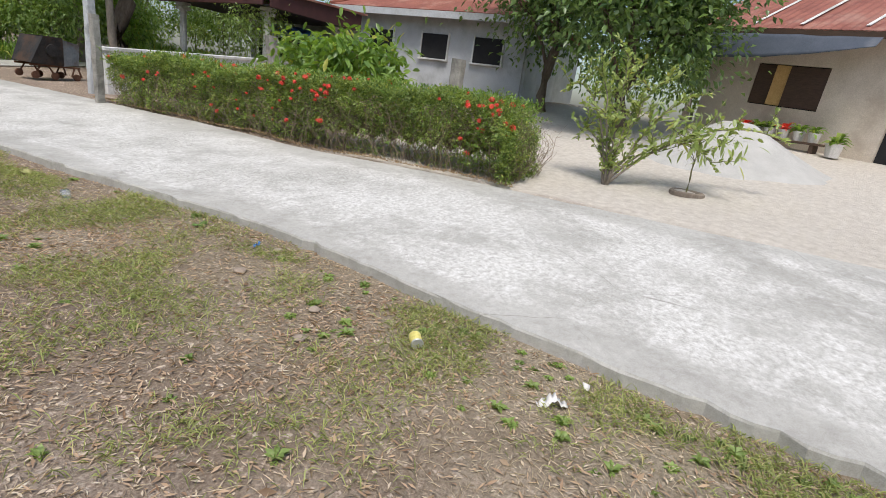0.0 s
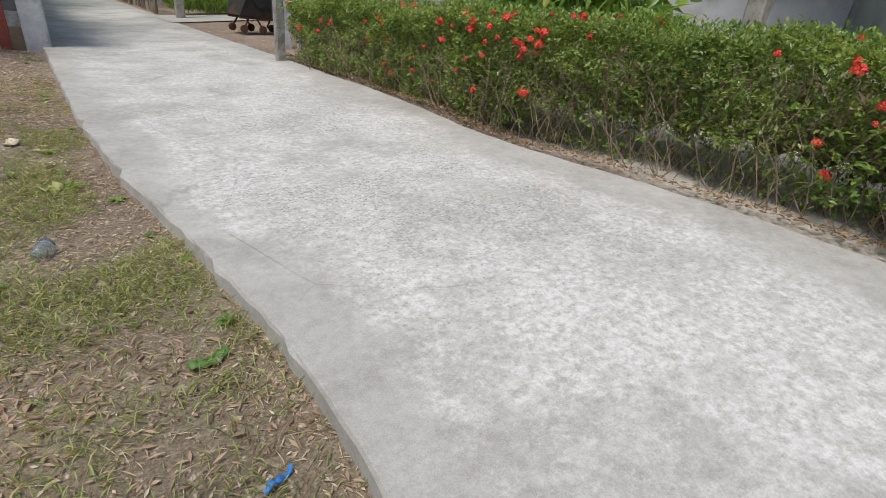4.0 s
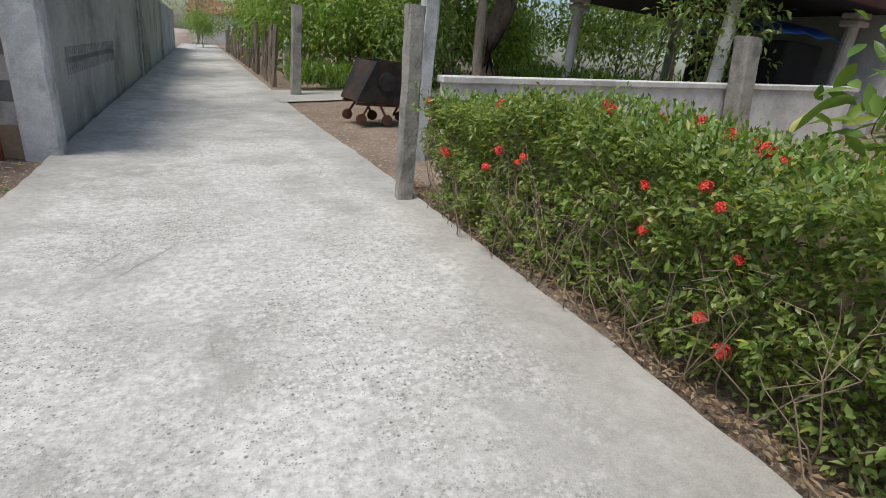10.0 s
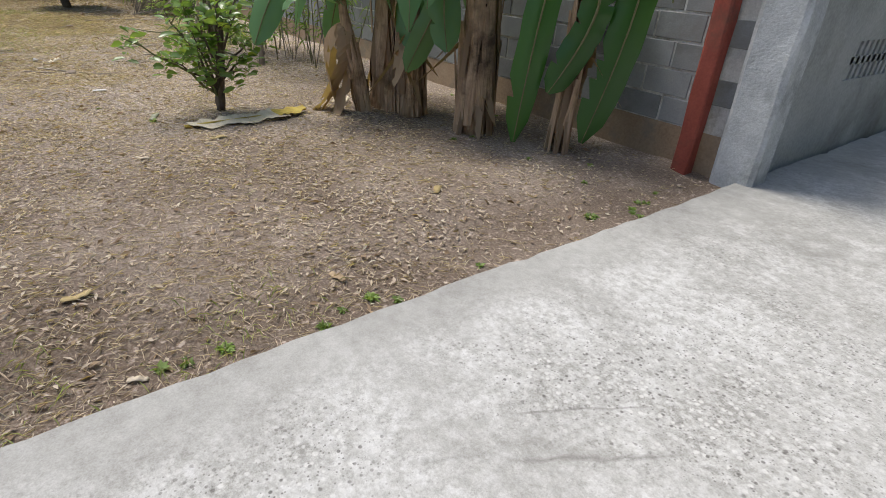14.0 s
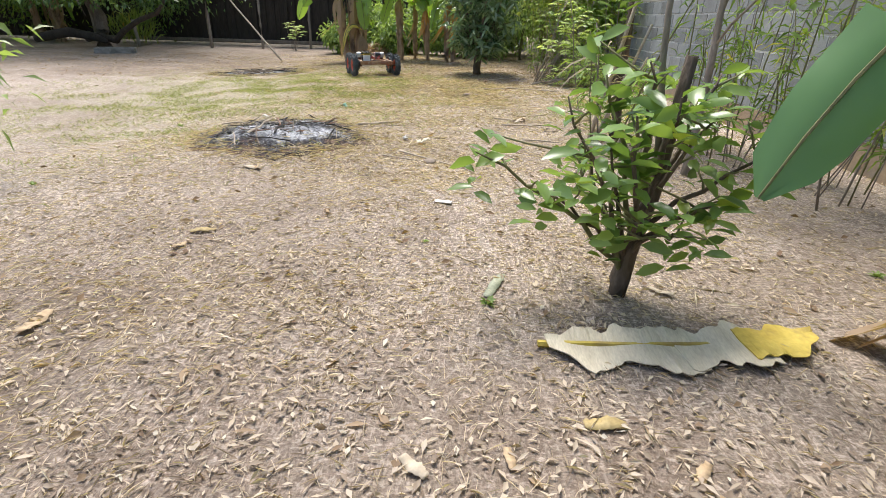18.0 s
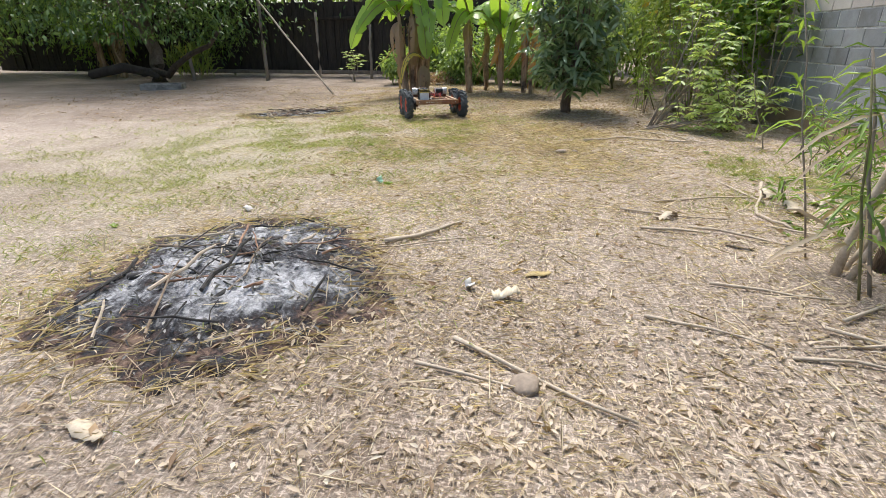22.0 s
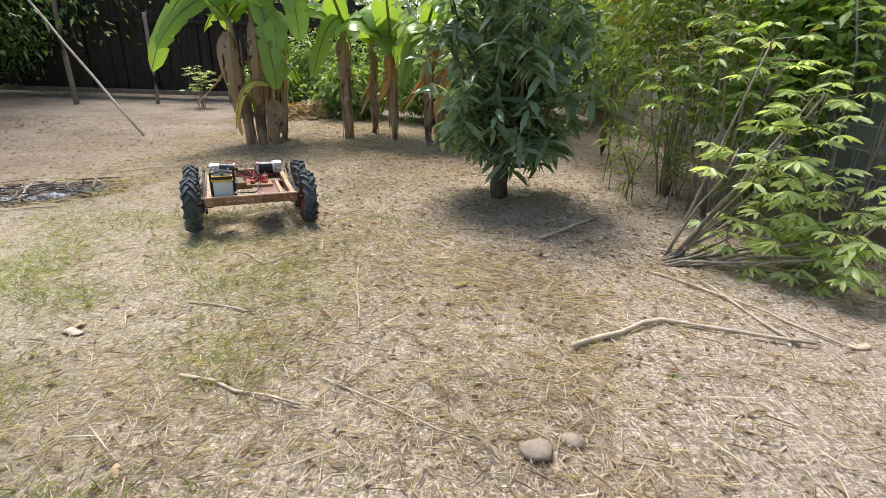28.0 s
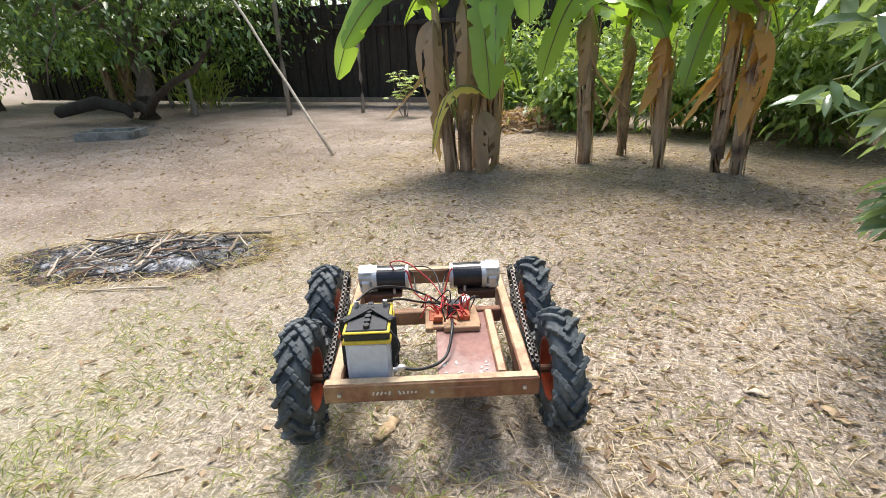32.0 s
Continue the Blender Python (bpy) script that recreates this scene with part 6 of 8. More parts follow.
# ---- along the block wall ----
def cassava(x, y, h, seed, n_heads, spread, label, lean=(0, 0), leaf=CASSAVA_LEAF):
    """Thin knobbly stems, each with heads of hand shaped leaves on long stalks."""
    rng, rs = random.Random(seed), np.random.RandomState(seed)
    base = empty("cassava", (x, y, rough(x, y)), 0, label, "cassava plant", "cassava plants")
    P, W, L = [], [], []
    for i in range(n_heads):
        a = i * 2.4
        q = Vector((math.cos(a) * spread * rng.uniform(0.3, 1) + lean[0], math.sin(a) * spread * rng.uniform(0.3, 1) + lean[1], h * rng.uniform(0.5, 1)))
        bm = bmesh.new()
        tube(bm, bent((0.05 * math.cos(a), 0.05 * math.sin(a), -0.02), q, 0, 4, 0.03, rng), [0.011, 0.01, 0.009, 0.008, 0.006], 6, 0.15, rng)
        part("stem", bm, BARK_PALE, base, smooth=True)
        for k in range(9):
            d = Vector((rng.gauss(0, 1), rng.gauss(0, 1), rng.gauss(0.3, 0.35))).normalized()
            e = q + d * rng.uniform(0.12, 0.26) - Vector((0, 0, 0.03 * k))
            stalk = bmesh.new()
            rod(stalk, q - Vector((0, 0, 0.03 * k)), e, 0.003, 0.003, 4, False)
            part("leaf_stalk", stalk, STEM, base)
            flat = Vector((d.x, d.y, 0.1)).normalized()
            side = flat.cross(Vector((0, 0, 1))).normalized()
            tilt = rng.uniform(-0.45, -0.1)
            for f in (-1.9, -1.25, -0.62, 0.0, 0.62, 1.25, 1.9):
                P.append(e)
                W.append(flat * math.cos(f) + side * math.sin(f) + Vector((0, 0, tilt)))
                L.append(rng.uniform(0.11, 0.15) * (1 - 0.3 * abs(f) / 1.9))
    leaf_cloud("foliage", P, W, np.array(L), np.array(L) * 0.3, leaf, base, 0.12, seed=seed, fine=True)


cassava(-14.5, 9.95, 1.5, 201, 7, 0.3, "tall pale leaved cassava plant beside the wall", (0.1, 0.5))
cassava(-14.4, 9.85, 0.34, 202, 9, 0.45, "fallen cassava shoots with pale leaves on the ground", (0.1, 0.75))
cassava(-14.4, 10.9, 0.7, 203, 7, 0.5, "low cassava shoots against the wall")
cassava(-15.5, 10.7, 1.9, 204, 9, 0.5, "tall leafy cassava plant near the wall", leaf=LIME_LEAF)
cassava(-16.3, 10.6, 2.2, 221, 10, 0.6, "tall yellowing cassava plant near the wall", leaf=YELLOWING)
cassava(-15.0, 11.5, 2.3, 222, 9, 0.5, "tall leafy cassava plant against the wall", leaf=LIME_LEAF)
cassava(-24.3, 2.2, 1.2, 205, 5, 0.3, "small cassava plant before the dark fence")
tree("climbing_vine", -15.9, 11.45, 2.7, 0.6, 0.03, 0.7, 2400, 0.12, 0.08, LIME_LEAF, STEM, "bright green climbing leaves covering the wall", 206, limbs=14, category="vine", clump=0.5, squash=0.6)
tree("wall_bush", -17.2, 11.1, 2.8, 1.1, 0.05, 0.9, 3200, 0.14, 0.06, YELLOWING, STEM, "dense bush grown against the wall", 207, limbs=13, category="bush", clump=0.48)
tree("wall_bush", -18.6, 10.6, 2.6, 1.1, 0.05, 0.4, 1800, 0.14, 0.06, TREE_LEAF, STEM, "tall light green bush near the bananas", 208, limbs=11, category="bush", clump=0.45)
tree("wall_bush", -20.8, 10.2, 3.0, 1.3, 0.06, 0.3, 2600, 0.15, 0.06, TREE_LEAF_SHADED, STEM, "bush behind the mango tree, leaves darkened for shade", 209, limbs=11, category="bush", clump=0.48)


def cane_clump(x, y, n, h, seed, label):
    rng, rs = random.Random(seed), np.random.RandomState(seed)
    base = empty("cane_clump", (x, y, rough(x, y)), 0, label, "cane clump", "cane clumps along the wall")
    P, W = [], []
    for i in range(n):
        p = Vector((rng.uniform(-0.5, 0.5), rng.uniform(-0.35, 0.35), -0.03))
        q = p + Vector((rng.uniform(-0.5, 0.5), rng.uniform(-0.3, 0.4), h * rng.uniform(0.5, 1)))
        bm = bmesh.new()
        r = rng.uniform(0.004, 0.01)
        tube(bm, bent(p, q, 0, 4, 0.03, rng), [r, r, r * 0.9, r * 0.8, r * 0.6], 5)
        part("cane", bm, (STEM, BARK_PALE)[i % 2], base, smooth=True)
        for k in range(26):
            u = rng.uniform(0.25, 1)
            P.append(p.lerp(q, u))
            W.append((rng.gauss(0, 1), rng.gauss(0, 1), rng.gauss(0.1, 0.5)))
    leaf_cloud("foliage", P, W, rs.uniform(0.1, 0.24, len(P)), 0.02, LIME_LEAF, base, 0.35, seed=seed)


cane_clump(-9.0, 11.0, 20, 2.0, 211, "thicket of thin canes growing along the wall")
cane_clump(-10.5, 10.6, 12, 0.45, 212, "low green shoots at the wall's foot")
cane_clump(-9.5, 10.1, 4, 1.5, 220, "pale leaning canes beside the thin dark tree")


def cut_stems():
    """Two thick pale stems with dry strap leaves splayed round their foot."""
    rng, rs = random.Random(224), np.random.RandomState(224)
    base = empty("cut_stems", (-9.57, 9.95, rough(-9.57, 9.95)), 0, "thick pale cut stems with dry strap leaves", "plant")
    for p, q, r in (((0, 0, -0.03), (-0.1, 0.3, 1.35), 0.022), ((0.05, 0.04, -0.03), (0.05, 0.42, 1.1), 0.016), ((-0.05, 0.06, -0.03), (-0.15, 0.5, 0.8), 0.013)):
        bm = bmesh.new()
        tube(bm, bent(p, q, 0, 6, 0.012, rng), [r * 1.2, r * 1.05, r, r * 0.95, r * 0.9, r * 0.85, r * 0.75], 9, 0.06, rng)
        part("stem", bm, STICK, base, smooth=True)
    n = 34
    a = rs.uniform(0, 6.28, n)
    P = np.column_stack([0.04 * np.cos(a), 0.05 + 0.04 * np.sin(a), rs.uniform(0.0, 0.9, n)])
    W = np.column_stack([np.cos(a), np.sin(a), rs.uniform(-0.4, 1.2, n)])
    leaf_cloud("dry_leaf", P, W, rs.uniform(0.25, 0.55, n), rs.uniform(0.016, 0.03, n), STRAWM, base, 0.5, seed=225, fine=True)
    n = 26
    a = rs.uniform(0, 6.28, n)
    P = np.column_stack([0.03 * np.cos(a), 0.1 + 0.05 * np.sin(a), rs.uniform(0.7, 1.3, n)])
    W = np.column_stack([np.cos(a), np.sin(a), rs.uniform(-0.1, 0.9, n)])
    leaf_cloud("green_leaf", P, W, rs.uniform(0.12, 0.26, n), rs.uniform(0.03, 0.05, n), LIME_LEAF, base, 0.3, seed=226, fine=True)


cut_stems()
cane_clump(-7.8, 11.3, 16, 1.9, 213, "thicket of thin canes growing along the wall")
cane_clump(-11.8, 10.9, 7, 0.7, 214, "low cut canes near the wall")
cane_clump(-16.2, 10.4, 16, 1.6, 215, "tangle of bare brown canes beside the bush")
cane_clump(-15.3, 10.9, 14, 1.1, 223, "heap of bare pale sticks at the wall's foot")
cane_clump(-12.9, 11.2, 4, 0.9, 216, "few cut canes at the wall")
tree("yellowing_shrub", -20.7, 8.5, 2.7, 0.9, 0.04, 0.9, 800, 0.16, 0.06, LIME_LEAF, STEM, "yellow green shrub behind the banana row", 219, limbs=10, category="shrub", clump=0.45)
tree("citrus_sapling", -7.65, 5.1, 1.25, 0.45, 0.025, 0.45, 260, 0.15, 0.045, TREE_LEAF, STEM, "small dark leaved sapling in the yard", 217, limbs=8, droop=0.2, clump=0.3)
tree("yard_sapling", -15.5, -3.0, 2.0, 0.7, 0.05, 0.8, 1200, 0.14, 0.05, TREE_LEAF, BARK, "small dark tree in the open yard", 218, limbs=9)


# ---- the rover ----
RUBBER = surface("dusty black tyre rubber", (0.032, 0.04, 0.043), (0.085, 0.1, 0.105), 14, 0.75, fine=70, bump=0.3, stain=(0.17, 0.18, 0.175))
RIMRED = surface("red painted wheel rim", (0.42, 0.05, 0.02), (0.55, 0.09, 0.035), 12, 0.5, fine=50, stain=(0.16, 0.05, 0.03))
FRAMEBAR = surface("rusty brown painted frame bar", (0.14, 0.055, 0.028), (0.3, 0.13, 0.065), 11, 0.6, fine=45, bump=0.3, stain=(0.4, 0.25, 0.13))
BARTOP = surface("lighter tan top of the frame bar", (0.4, 0.28, 0.16), (0.6, 0.46, 0.29), 13, 0.7, fine=50, stain=(0.22, 0.1, 0.055))
PLATE = surface("worn red brown plate", (0.16, 0.065, 0.05), (0.3, 0.13, 0.1), 9, 0.55, fine=50, stain=(0.38, 0.28, 0.24))
MOTORBLACK = surface("glossy black motor casing", (0.012, 0.012, 0.014), (0.02, 0.02, 0.023), 10, 0.28)
ALLOY = surface("cast aluminium", (0.5, 0.5, 0.49), (0.68, 0.68, 0.67), 14, 0.42, 0.7, fine=60)
CHAINM = surface("oily steel chain", (0.025, 0.024, 0.023), (0.085, 0.08, 0.075), 40, 0.45, 0.8, fine=90)
BATTERY = surface("translucent white battery case", (0.58, 0.62, 0.68), (0.7, 0.74, 0.8), 5, 0.35, fine=30)
LID = surface("black plastic lid", (0.014, 0.014, 0.016), (0.03, 0.03, 0.033), 12, 0.45)
YELLOW = surface("yellow plastic trim", (0.6, 0.42, 0.02), (0.72, 0.52, 0.04), 9, 0.45)
BOARDWOOD = surface("raw wooden mounting board", (0.3, 0.17, 0.09), (0.5, 0.32, 0.18), 12, 0.75, fine=50)
MODULE = surface("orange red circuit module", (0.4, 0.08, 0.03), (0.55, 0.14, 0.05), 30, 0.5, fine=90)
WIRE_RED = surface("red wire", (0.4, 0.02, 0.02), (0.55, 0.04, 0.035), 9, 0.45)
WIRE_BLACK = surface("black wire", (0.012, 0.012, 0.013), (0.025, 0.025, 0.026), 9, 0.45)
MARKS = surface("white paint pen marks", (0.6, 0.58, 0.53), (0.75, 0.73, 0.68), 20, 0.8)
STRAP = surface("black rubber strap", (0.014, 0.014, 0.015), (0.035, 0.035, 0.036), 15, 0.7)


def wheel_mesh_parts():
    """Tyre with chevron lugs, rim and hub, built once; the axle runs along x."""
    R, W = 0.218, 0.118
    tyre = bmesh.new()
    prof = [(0.105, -0.045), (0.13, -0.056), (0.165, -0.06), (0.19, -0.052), (0.199, -0.03), (0.202, 0.0), (0.199, 0.03), (0.19, 0.052), (0.165, 0.06), (0.13, 0.056), (0.105, 0.045)]
    n = 40
    rows = []
    for i in range(n):
        a = 2 * math.pi * i / n
        rows.append([tyre.verts.new((x, r * math.cos(a), r * math.sin(a))) for r, x in prof])
    for i in range(n):
        p, q = rows[i], rows[(i + 1) % n]
        for k in range(len(prof) - 1):
            tyre.faces.new((p[k], p[k + 1], q[k + 1], q[k]))
    lugs = []
    for side in (-1, 1):
        lug = bmesh.new()
        for j in range(4):
            u = j / 3
            m = pose(0, 0, 0, -17 * u) @ Matrix.Translation((side * (0.004 + 0.052 * u), 0, 0.208 - 0.014 * u ** 2)) @ pose(0, 0, 0, 0, side * 14 * u, side * 38)
            box(lug, (0.03, 0.021, 0.026 - 0.004 * u), m, 0.003)
        box(lug, (0.04, 0.02, 0.012), pose(0, 0, 0, -19) @ Matrix.Translation((side * 0.06, 0, 0.178)) @ pose(0, 0, 0, 0, side * 75, 0), 0.002)
        d = bpy.data.meshes.new("lug")
        lug.to_mesh(d)
        lug.free()
        d.materials.append(RUBBER)
        lugs.append(d)
    bmesh.ops.recalc_face_normals(tyre, faces=tyre.faces)
    rim = bmesh.new()
    prof = [(0.024, 0.012), (0.07, 0.018), (0.085, 0.03), (0.106, 0.046), (0.114, 0.05), (0.114, -0.05), (0.106, -0.046), (0.085, -0.02), (0.07, -0.006), (0.024, -0.006)]
    rows = []
    for i in range(28):
        a = 2 * math.pi * i / 28
        rows.append([rim.verts.new((x, r * math.cos(a), r * math.sin(a))) for r, x in prof])
    for i in range(28):
        p, q = rows[i], rows[(i + 1) % 28]
        for k in range(len(prof) - 1):
            rim.faces.new((p[k], p[k + 1], q[k + 1], q[k]))
    hub = bmesh.new()
    rod(hub, (-0.03, 0, 0), (0.045, 0, 0), 0.026, 0.024, 14)
    for k in range(4):
        a = k * math.pi / 2
        rod(hub, (0.012, 0.05 * math.cos(a), 0.05 * math.sin(a)), (0.03, 0.05 * math.cos(a), 0.05 * math.sin(a)), 0.008, 0.008, 6)
    out = []
    for name, bm in (("tyre", tyre), ("rim", rim), ("hub", hub)):
        d = bpy.data.meshes.new(name)
        bm.to_mesh(d)
        bm.free()
        out.append(d)
    out[0].shade_smooth()
    out[1].shade_smooth()
    return (*out, lugs)


def chain_loop(c1, r1, c2, r2, x, step=0.0125):
    """Roller chain round two sprockets in the plane at x: alternating link plates."""
    (y1, z1), (y2, z2) = c1, c2
    d = Vector((y2 - y1, z2 - z1))
    n = Vector((-d.y, d.x)).normalized()
    a1, a2 = Vector((y1, z1)), Vector((y2, z2))
    base = math.atan2(n.y, n.x)
    pts = [a1 + n * r1, a2 + n * r2]
    pts += [a2 + r2 * Vector((math.cos(base - math.pi * k / 10), math.sin(base - math.pi * k / 10))) for k in range(1, 10)]
    pts += [a2 - n * r2, a1 - n * r1]
    pts += [a1 + r1 * Vector((math.cos(base - math.pi - math.pi * k / 8), math.sin(base - math.pi - math.pi * k / 8))) for k in range(1, 8)]
    pts.append(pts[0])
    bm = bmesh.new()
    carry, k = 0.0, 0
    for p, q in zip(pts, pts[1:]):
        l = (q - p).length
        ang = math.degrees(math.atan2(q.y - p.y, q.x - p.x))
        while carry < l:
            c = p.lerp(q, carry / l)
            m = Matrix.Translation((x, c.x, c.y)) @ pose(0, 0, 0, ang)
            if k % 2:
                for s in (-1, 1):
                    box(bm, (0.0025, 0.016, 0.011), m @ Matrix.Translation((s * 0.0065, 0, 0)))
            else:
                box(bm, (0.009, 0.011, 0.009), m)
            carry += step
            k += 1
        carry -= l
    return bm


def sprocket(y, z, r, x):
    bm = bmesh.new()
    rod(bm, (x - 0.003, y, z), (x + 0.003, y, z), r * 0.93, r * 0.93, 24)
    n = int(2 * math.pi * r / 0.0125)
    for k in range(n):
        m = Matrix.Translation((x, y, z)) @ pose(0, 0, 0, 360.0 * k / n) @ Matrix.Translation((0, 0, r * 0.95))
        box(bm, (0.005, 0.005, 0.01), m)
    rod(bm, (x - 0.012, y, z), (x + 0.012, y, z), 0.02, 0.02, 12)
    return bm


def cable(points, r, material, parent, name="wire", label=""):
    """A smooth hanging wire through points."""
    fine = []
    pts = [Vector(p) for p in points]
    for i in range(len(pts) - 1):
        p0, p1, p2, p3 = pts[max(i - 1, 0)], pts[i], pts[i + 1], pts[min(i + 2, len(pts) - 1)]
        for k in range(5):
            t = k / 5
            fine.append(0.5 * (2 * p1 + (p2 - p0) * t + (2 * p0 - 5 * p1 + 4 * p2 - p3) * t * t + (3 * p1 - p0 - 3 * p2 + p3) * t ** 3))
    fine.append(pts[-1])
    bm = bmesh.new()
    tube(bm, fine, [r] * len(fine), 5)
    return part(name, bm, material, parent, label, smooth=True)


def rover(x, y, heading):
    """Four wheeled chain driven carrier. Local y points ahead, x to its right; the origin lies on the ground between the wheels."""
    base = empty("rover", (x, y, rough(x, y) + 0.012), heading, "homemade four wheeled rover with rusty frame, chains, motors and battery", "rover")
    tyre, rim, hub, lugs = wheel_mesh_parts()
    for s in (-1, 1):
        for wy in (-0.245, 0.245):
            w = mesh_object("wheel", rim.copy(), RIMRED, base, "red rim with a ribbed black tyre")
            w.matrix_basis = pose(s * 0.455, wy, 0.22, (wy > 0) * 13 + (s > 0) * 7, 0, 0 if s > 0 else 180) @ Matrix.Diagonal((0.86, 1, 1, 1))
            for d, mat, nm in ((tyre, RUBBER, "tyre"), (hub, RUSTBAR, "hub")):
                o = new(nm, d)
                if not d.materials:
                    d.materials.append(mat)
                o.parent = w
            for k in range(30):
                o = new("lug", lugs[k % 2])
                o.parent, o.matrix_basis = w, pose(0, 0, 0, 12.0 * k)
            ax = bmesh.new()
            rod(ax, (s * 0.30, wy, 0.22), (s * 0.44, wy, 0.22), 0.015, 0.015, 10)
            part("axle", ax, RUSTBAR, base)
            part("bearing", boxed((0.05, 0.09, 0.06), Matrix.Translation((s * 0.32, wy, 0.225)), 0.008), RUSTBAR, base)
    # frame: rear bar, front bar, side rails, cross bar
    zc, ht = 0.275, 0.068
    for nm, size, c in (("rear_bar", (0.70, 0.04, ht), (0, -0.40, zc)), ("front_bar", (0.62, 0.04, ht), (0, 0.42, zc + 0.035)),
                        ("side_rail", (0.045, 0.80, ht), (-0.315, 0.01, zc)), ("side_rail", (0.045, 0.80, ht), (0.315, 0.01, zc)),
                        ("cross_bar", (0.58, 0.035, 0.06), (0, 0.09, zc - 0.004)), ("inner_rail", (0.035, 0.44, 0.06), (0.235, -0.15, zc - 0.004))):
        bar = part(nm, boxed(size, Matrix.Translation(c), 0.004), FRAMEBAR, base)
        if nm != "cross_bar":
            part("tan_top", boxed((size[0] - 0.012, size[1] - 0.01, 0.004), Matrix.Translation((c[0], c[1], c[2] + size[2] / 2 + 0.0015)), 0), BARTOP, bar)
        for k in range(3):
            bm = bmesh.new()
            if size[0] > size[1]:
                q = (c[0] + (k - 1) * 0.3 * size[0] / 0.7, c[1] - size[1] / 2, c[2])
                rod(bm, (q[0], q[1] + 0.004, q[2]), (q[0], q[1] - 0.006, q[2]), 0.007, 0.007, 6)
                part("bolt", bm, ALLOY, bar)
            else:
                bm.free()
    # strokes of white paint pen that cannot be read
    rear = bpy.data.objects["rear_bar"]
    rng = random.Random(5)
    bm = bmesh.new()
    for k in range(10):
        box(bm, (0.006, 0.002, rng.uniform(0.006, 0.014)), Matrix.Translation((-0.19 + 0.013 * k + (0.02 if k > 4 else 0), -0.4215, zc)) @ pose(0, 0, 0, 0, rng.uniform(-30, 30), 0))
    tagged(part("paint_marks", bm, MARKS, rear, "small white paint pen strokes"), kind="stuff")
    # plate on the right with pen marks
    plate = part("floor_plate", boxed((0.20, 0.52, 0.012), Matrix.Translation((0.12, -0.16, 0.285)), 0.003), PLATE, base)
    bm = bmesh.new()
    for k in range(14):
        box(bm, (rng.uniform(0.006, 0.02), rng.uniform(0.004, 0.008), 0.002), Matrix.Translation((0.12 + rng.uniform(-0.08, 0.08), -0.36 + rng.uniform(0, 0.07), 0.2925)) @ pose(0, 0, 0, 0, 0, rng.uniform(0, 180)))
    tagged(part("paint_marks", bm, MARKS, plate), kind="stuff")
    # battery
    bat = part("battery", boxed((0.145, 0.2, 0.185), Matrix.Translation((-0.205, -0.26, 0.335)), 0.01), BATTERY, base, "white battery with black lid and yellow trim")
    part("trim", boxed((0.158, 0.212, 0.012), Matrix.Translation((-0.205, -0.26, 0.430)), 0.003), YELLOW, bat)
    part("lid", boxed((0.148, 0.2, 0.03), Matrix.Translation((-0.205, -0.26, 0.447)), 0.006), LID, bat)
    part("upper_trim", boxed((0.152, 0.206, 0.006), Matrix.Translation((-0.205, -0.26, 0.464)), 0.002), YELLOW, bat)
    part("lid_top", boxed((0.134, 0.188, 0.01), Matrix.Translation((-0.205, -0.26, 0.4665)), 0.003), LID, bat)
    for k in range(6):
        bm = bmesh.new()
        rod(bm, (-0.205, -0.335 + 0.03 * k, 0.47), (-0.205, -0.335 + 0.03 * k, 0.483), 0.011, 0.011, 10)
        part("cell_cap", bm, LID, bat)
    for sx in (-0.05, 0.05):
        bm = bmesh.new()
        rod(bm, (-0.205 + sx, -0.185, 0.465), (-0.205 + sx, -0.185, 0.492), 0.009, 0.008, 10)
        part("terminal", bm, ALLOY, bat)
    bm = bmesh.new()
    for p, q in (((-0.286, -0.3, 0.26), (-0.286, -0.29, 0.475)), ((-0.286, -0.29, 0.475), (-0.2, -0.22, 0.487)), ((-0.2, -0.22, 0.487), (-0.125, -0.29, 0.475)), ((-0.125, -0.29, 0.475), (-0.122, -0.31, 0.3))):
        p, q = Vector(p), Vector(q)
        m = Matrix.Translation((p + q) / 2) @ (q - p).to_track_quat("Z", "Y").to_matrix().to_4x4()
        box(bm, (0.028, 0.005, (q - p).length + 0.01), m, 0.001)
    part("strap", bm, STRAP, bat)
    bm = bmesh.new()
    for k in range(3):
        box(bm, (0.002, 0.045, 0.014), Matrix.Translation((-0.2788, -0.3 + 0.04 * k, 0.34 + 0.012 * k)) @ pose(0, 0, 0, 25))
    part("green_mark", bm, leaf_material("dark green print", (0.01, 0.12, 0.09), (0.02, 0.18, 0.13), 0.0), bat, "dark green printed shape")
    # motors with gearboxes on brackets, chains and sprockets
    for s in (-1, 1):
        my, mz = 0.225, 0.392
        bm = bmesh.new()
        rod(bm, (s * 0.10, my, mz), (s * 0.225, my, mz), 0.054, 0.054, 28)
        mot = part("motor", bm, MOTORBLACK, base, "black electric motor with cast aluminium gearbox")
        for x0, x1, r in ((0.088, 0.102, 0.055), (0.223, 0.243, 0.058)):
            bm = bmesh.new()
            rod(bm, (s * x0, my, mz), (s * x1, my, mz), r, r, 28)
            part("end_cap", bm, ALLOY, mot)
        bm = bmesh.new()
        rod(bm, (s * 0.243, my + 0.005, mz + 0.012), (s * 0.30, my + 0.005, mz + 0.012), 0.05, 0.046, 18)
        box(bm, (0.05, 0.1, 0.06), Matrix.Translation((s * 0.27, my, mz - 0.02)), 0.01)
        for k in range(4):
            a = k * math.pi / 2 + 0.7
            rod(bm, (s * 0.24, my + 0.052 * math.cos(a), mz + 0.052 * math.sin(a)), (s * 0.295, my + 0.052 * math.cos(a), mz + 0.052 * math.sin(a)), 0.009, 0.009, 8)
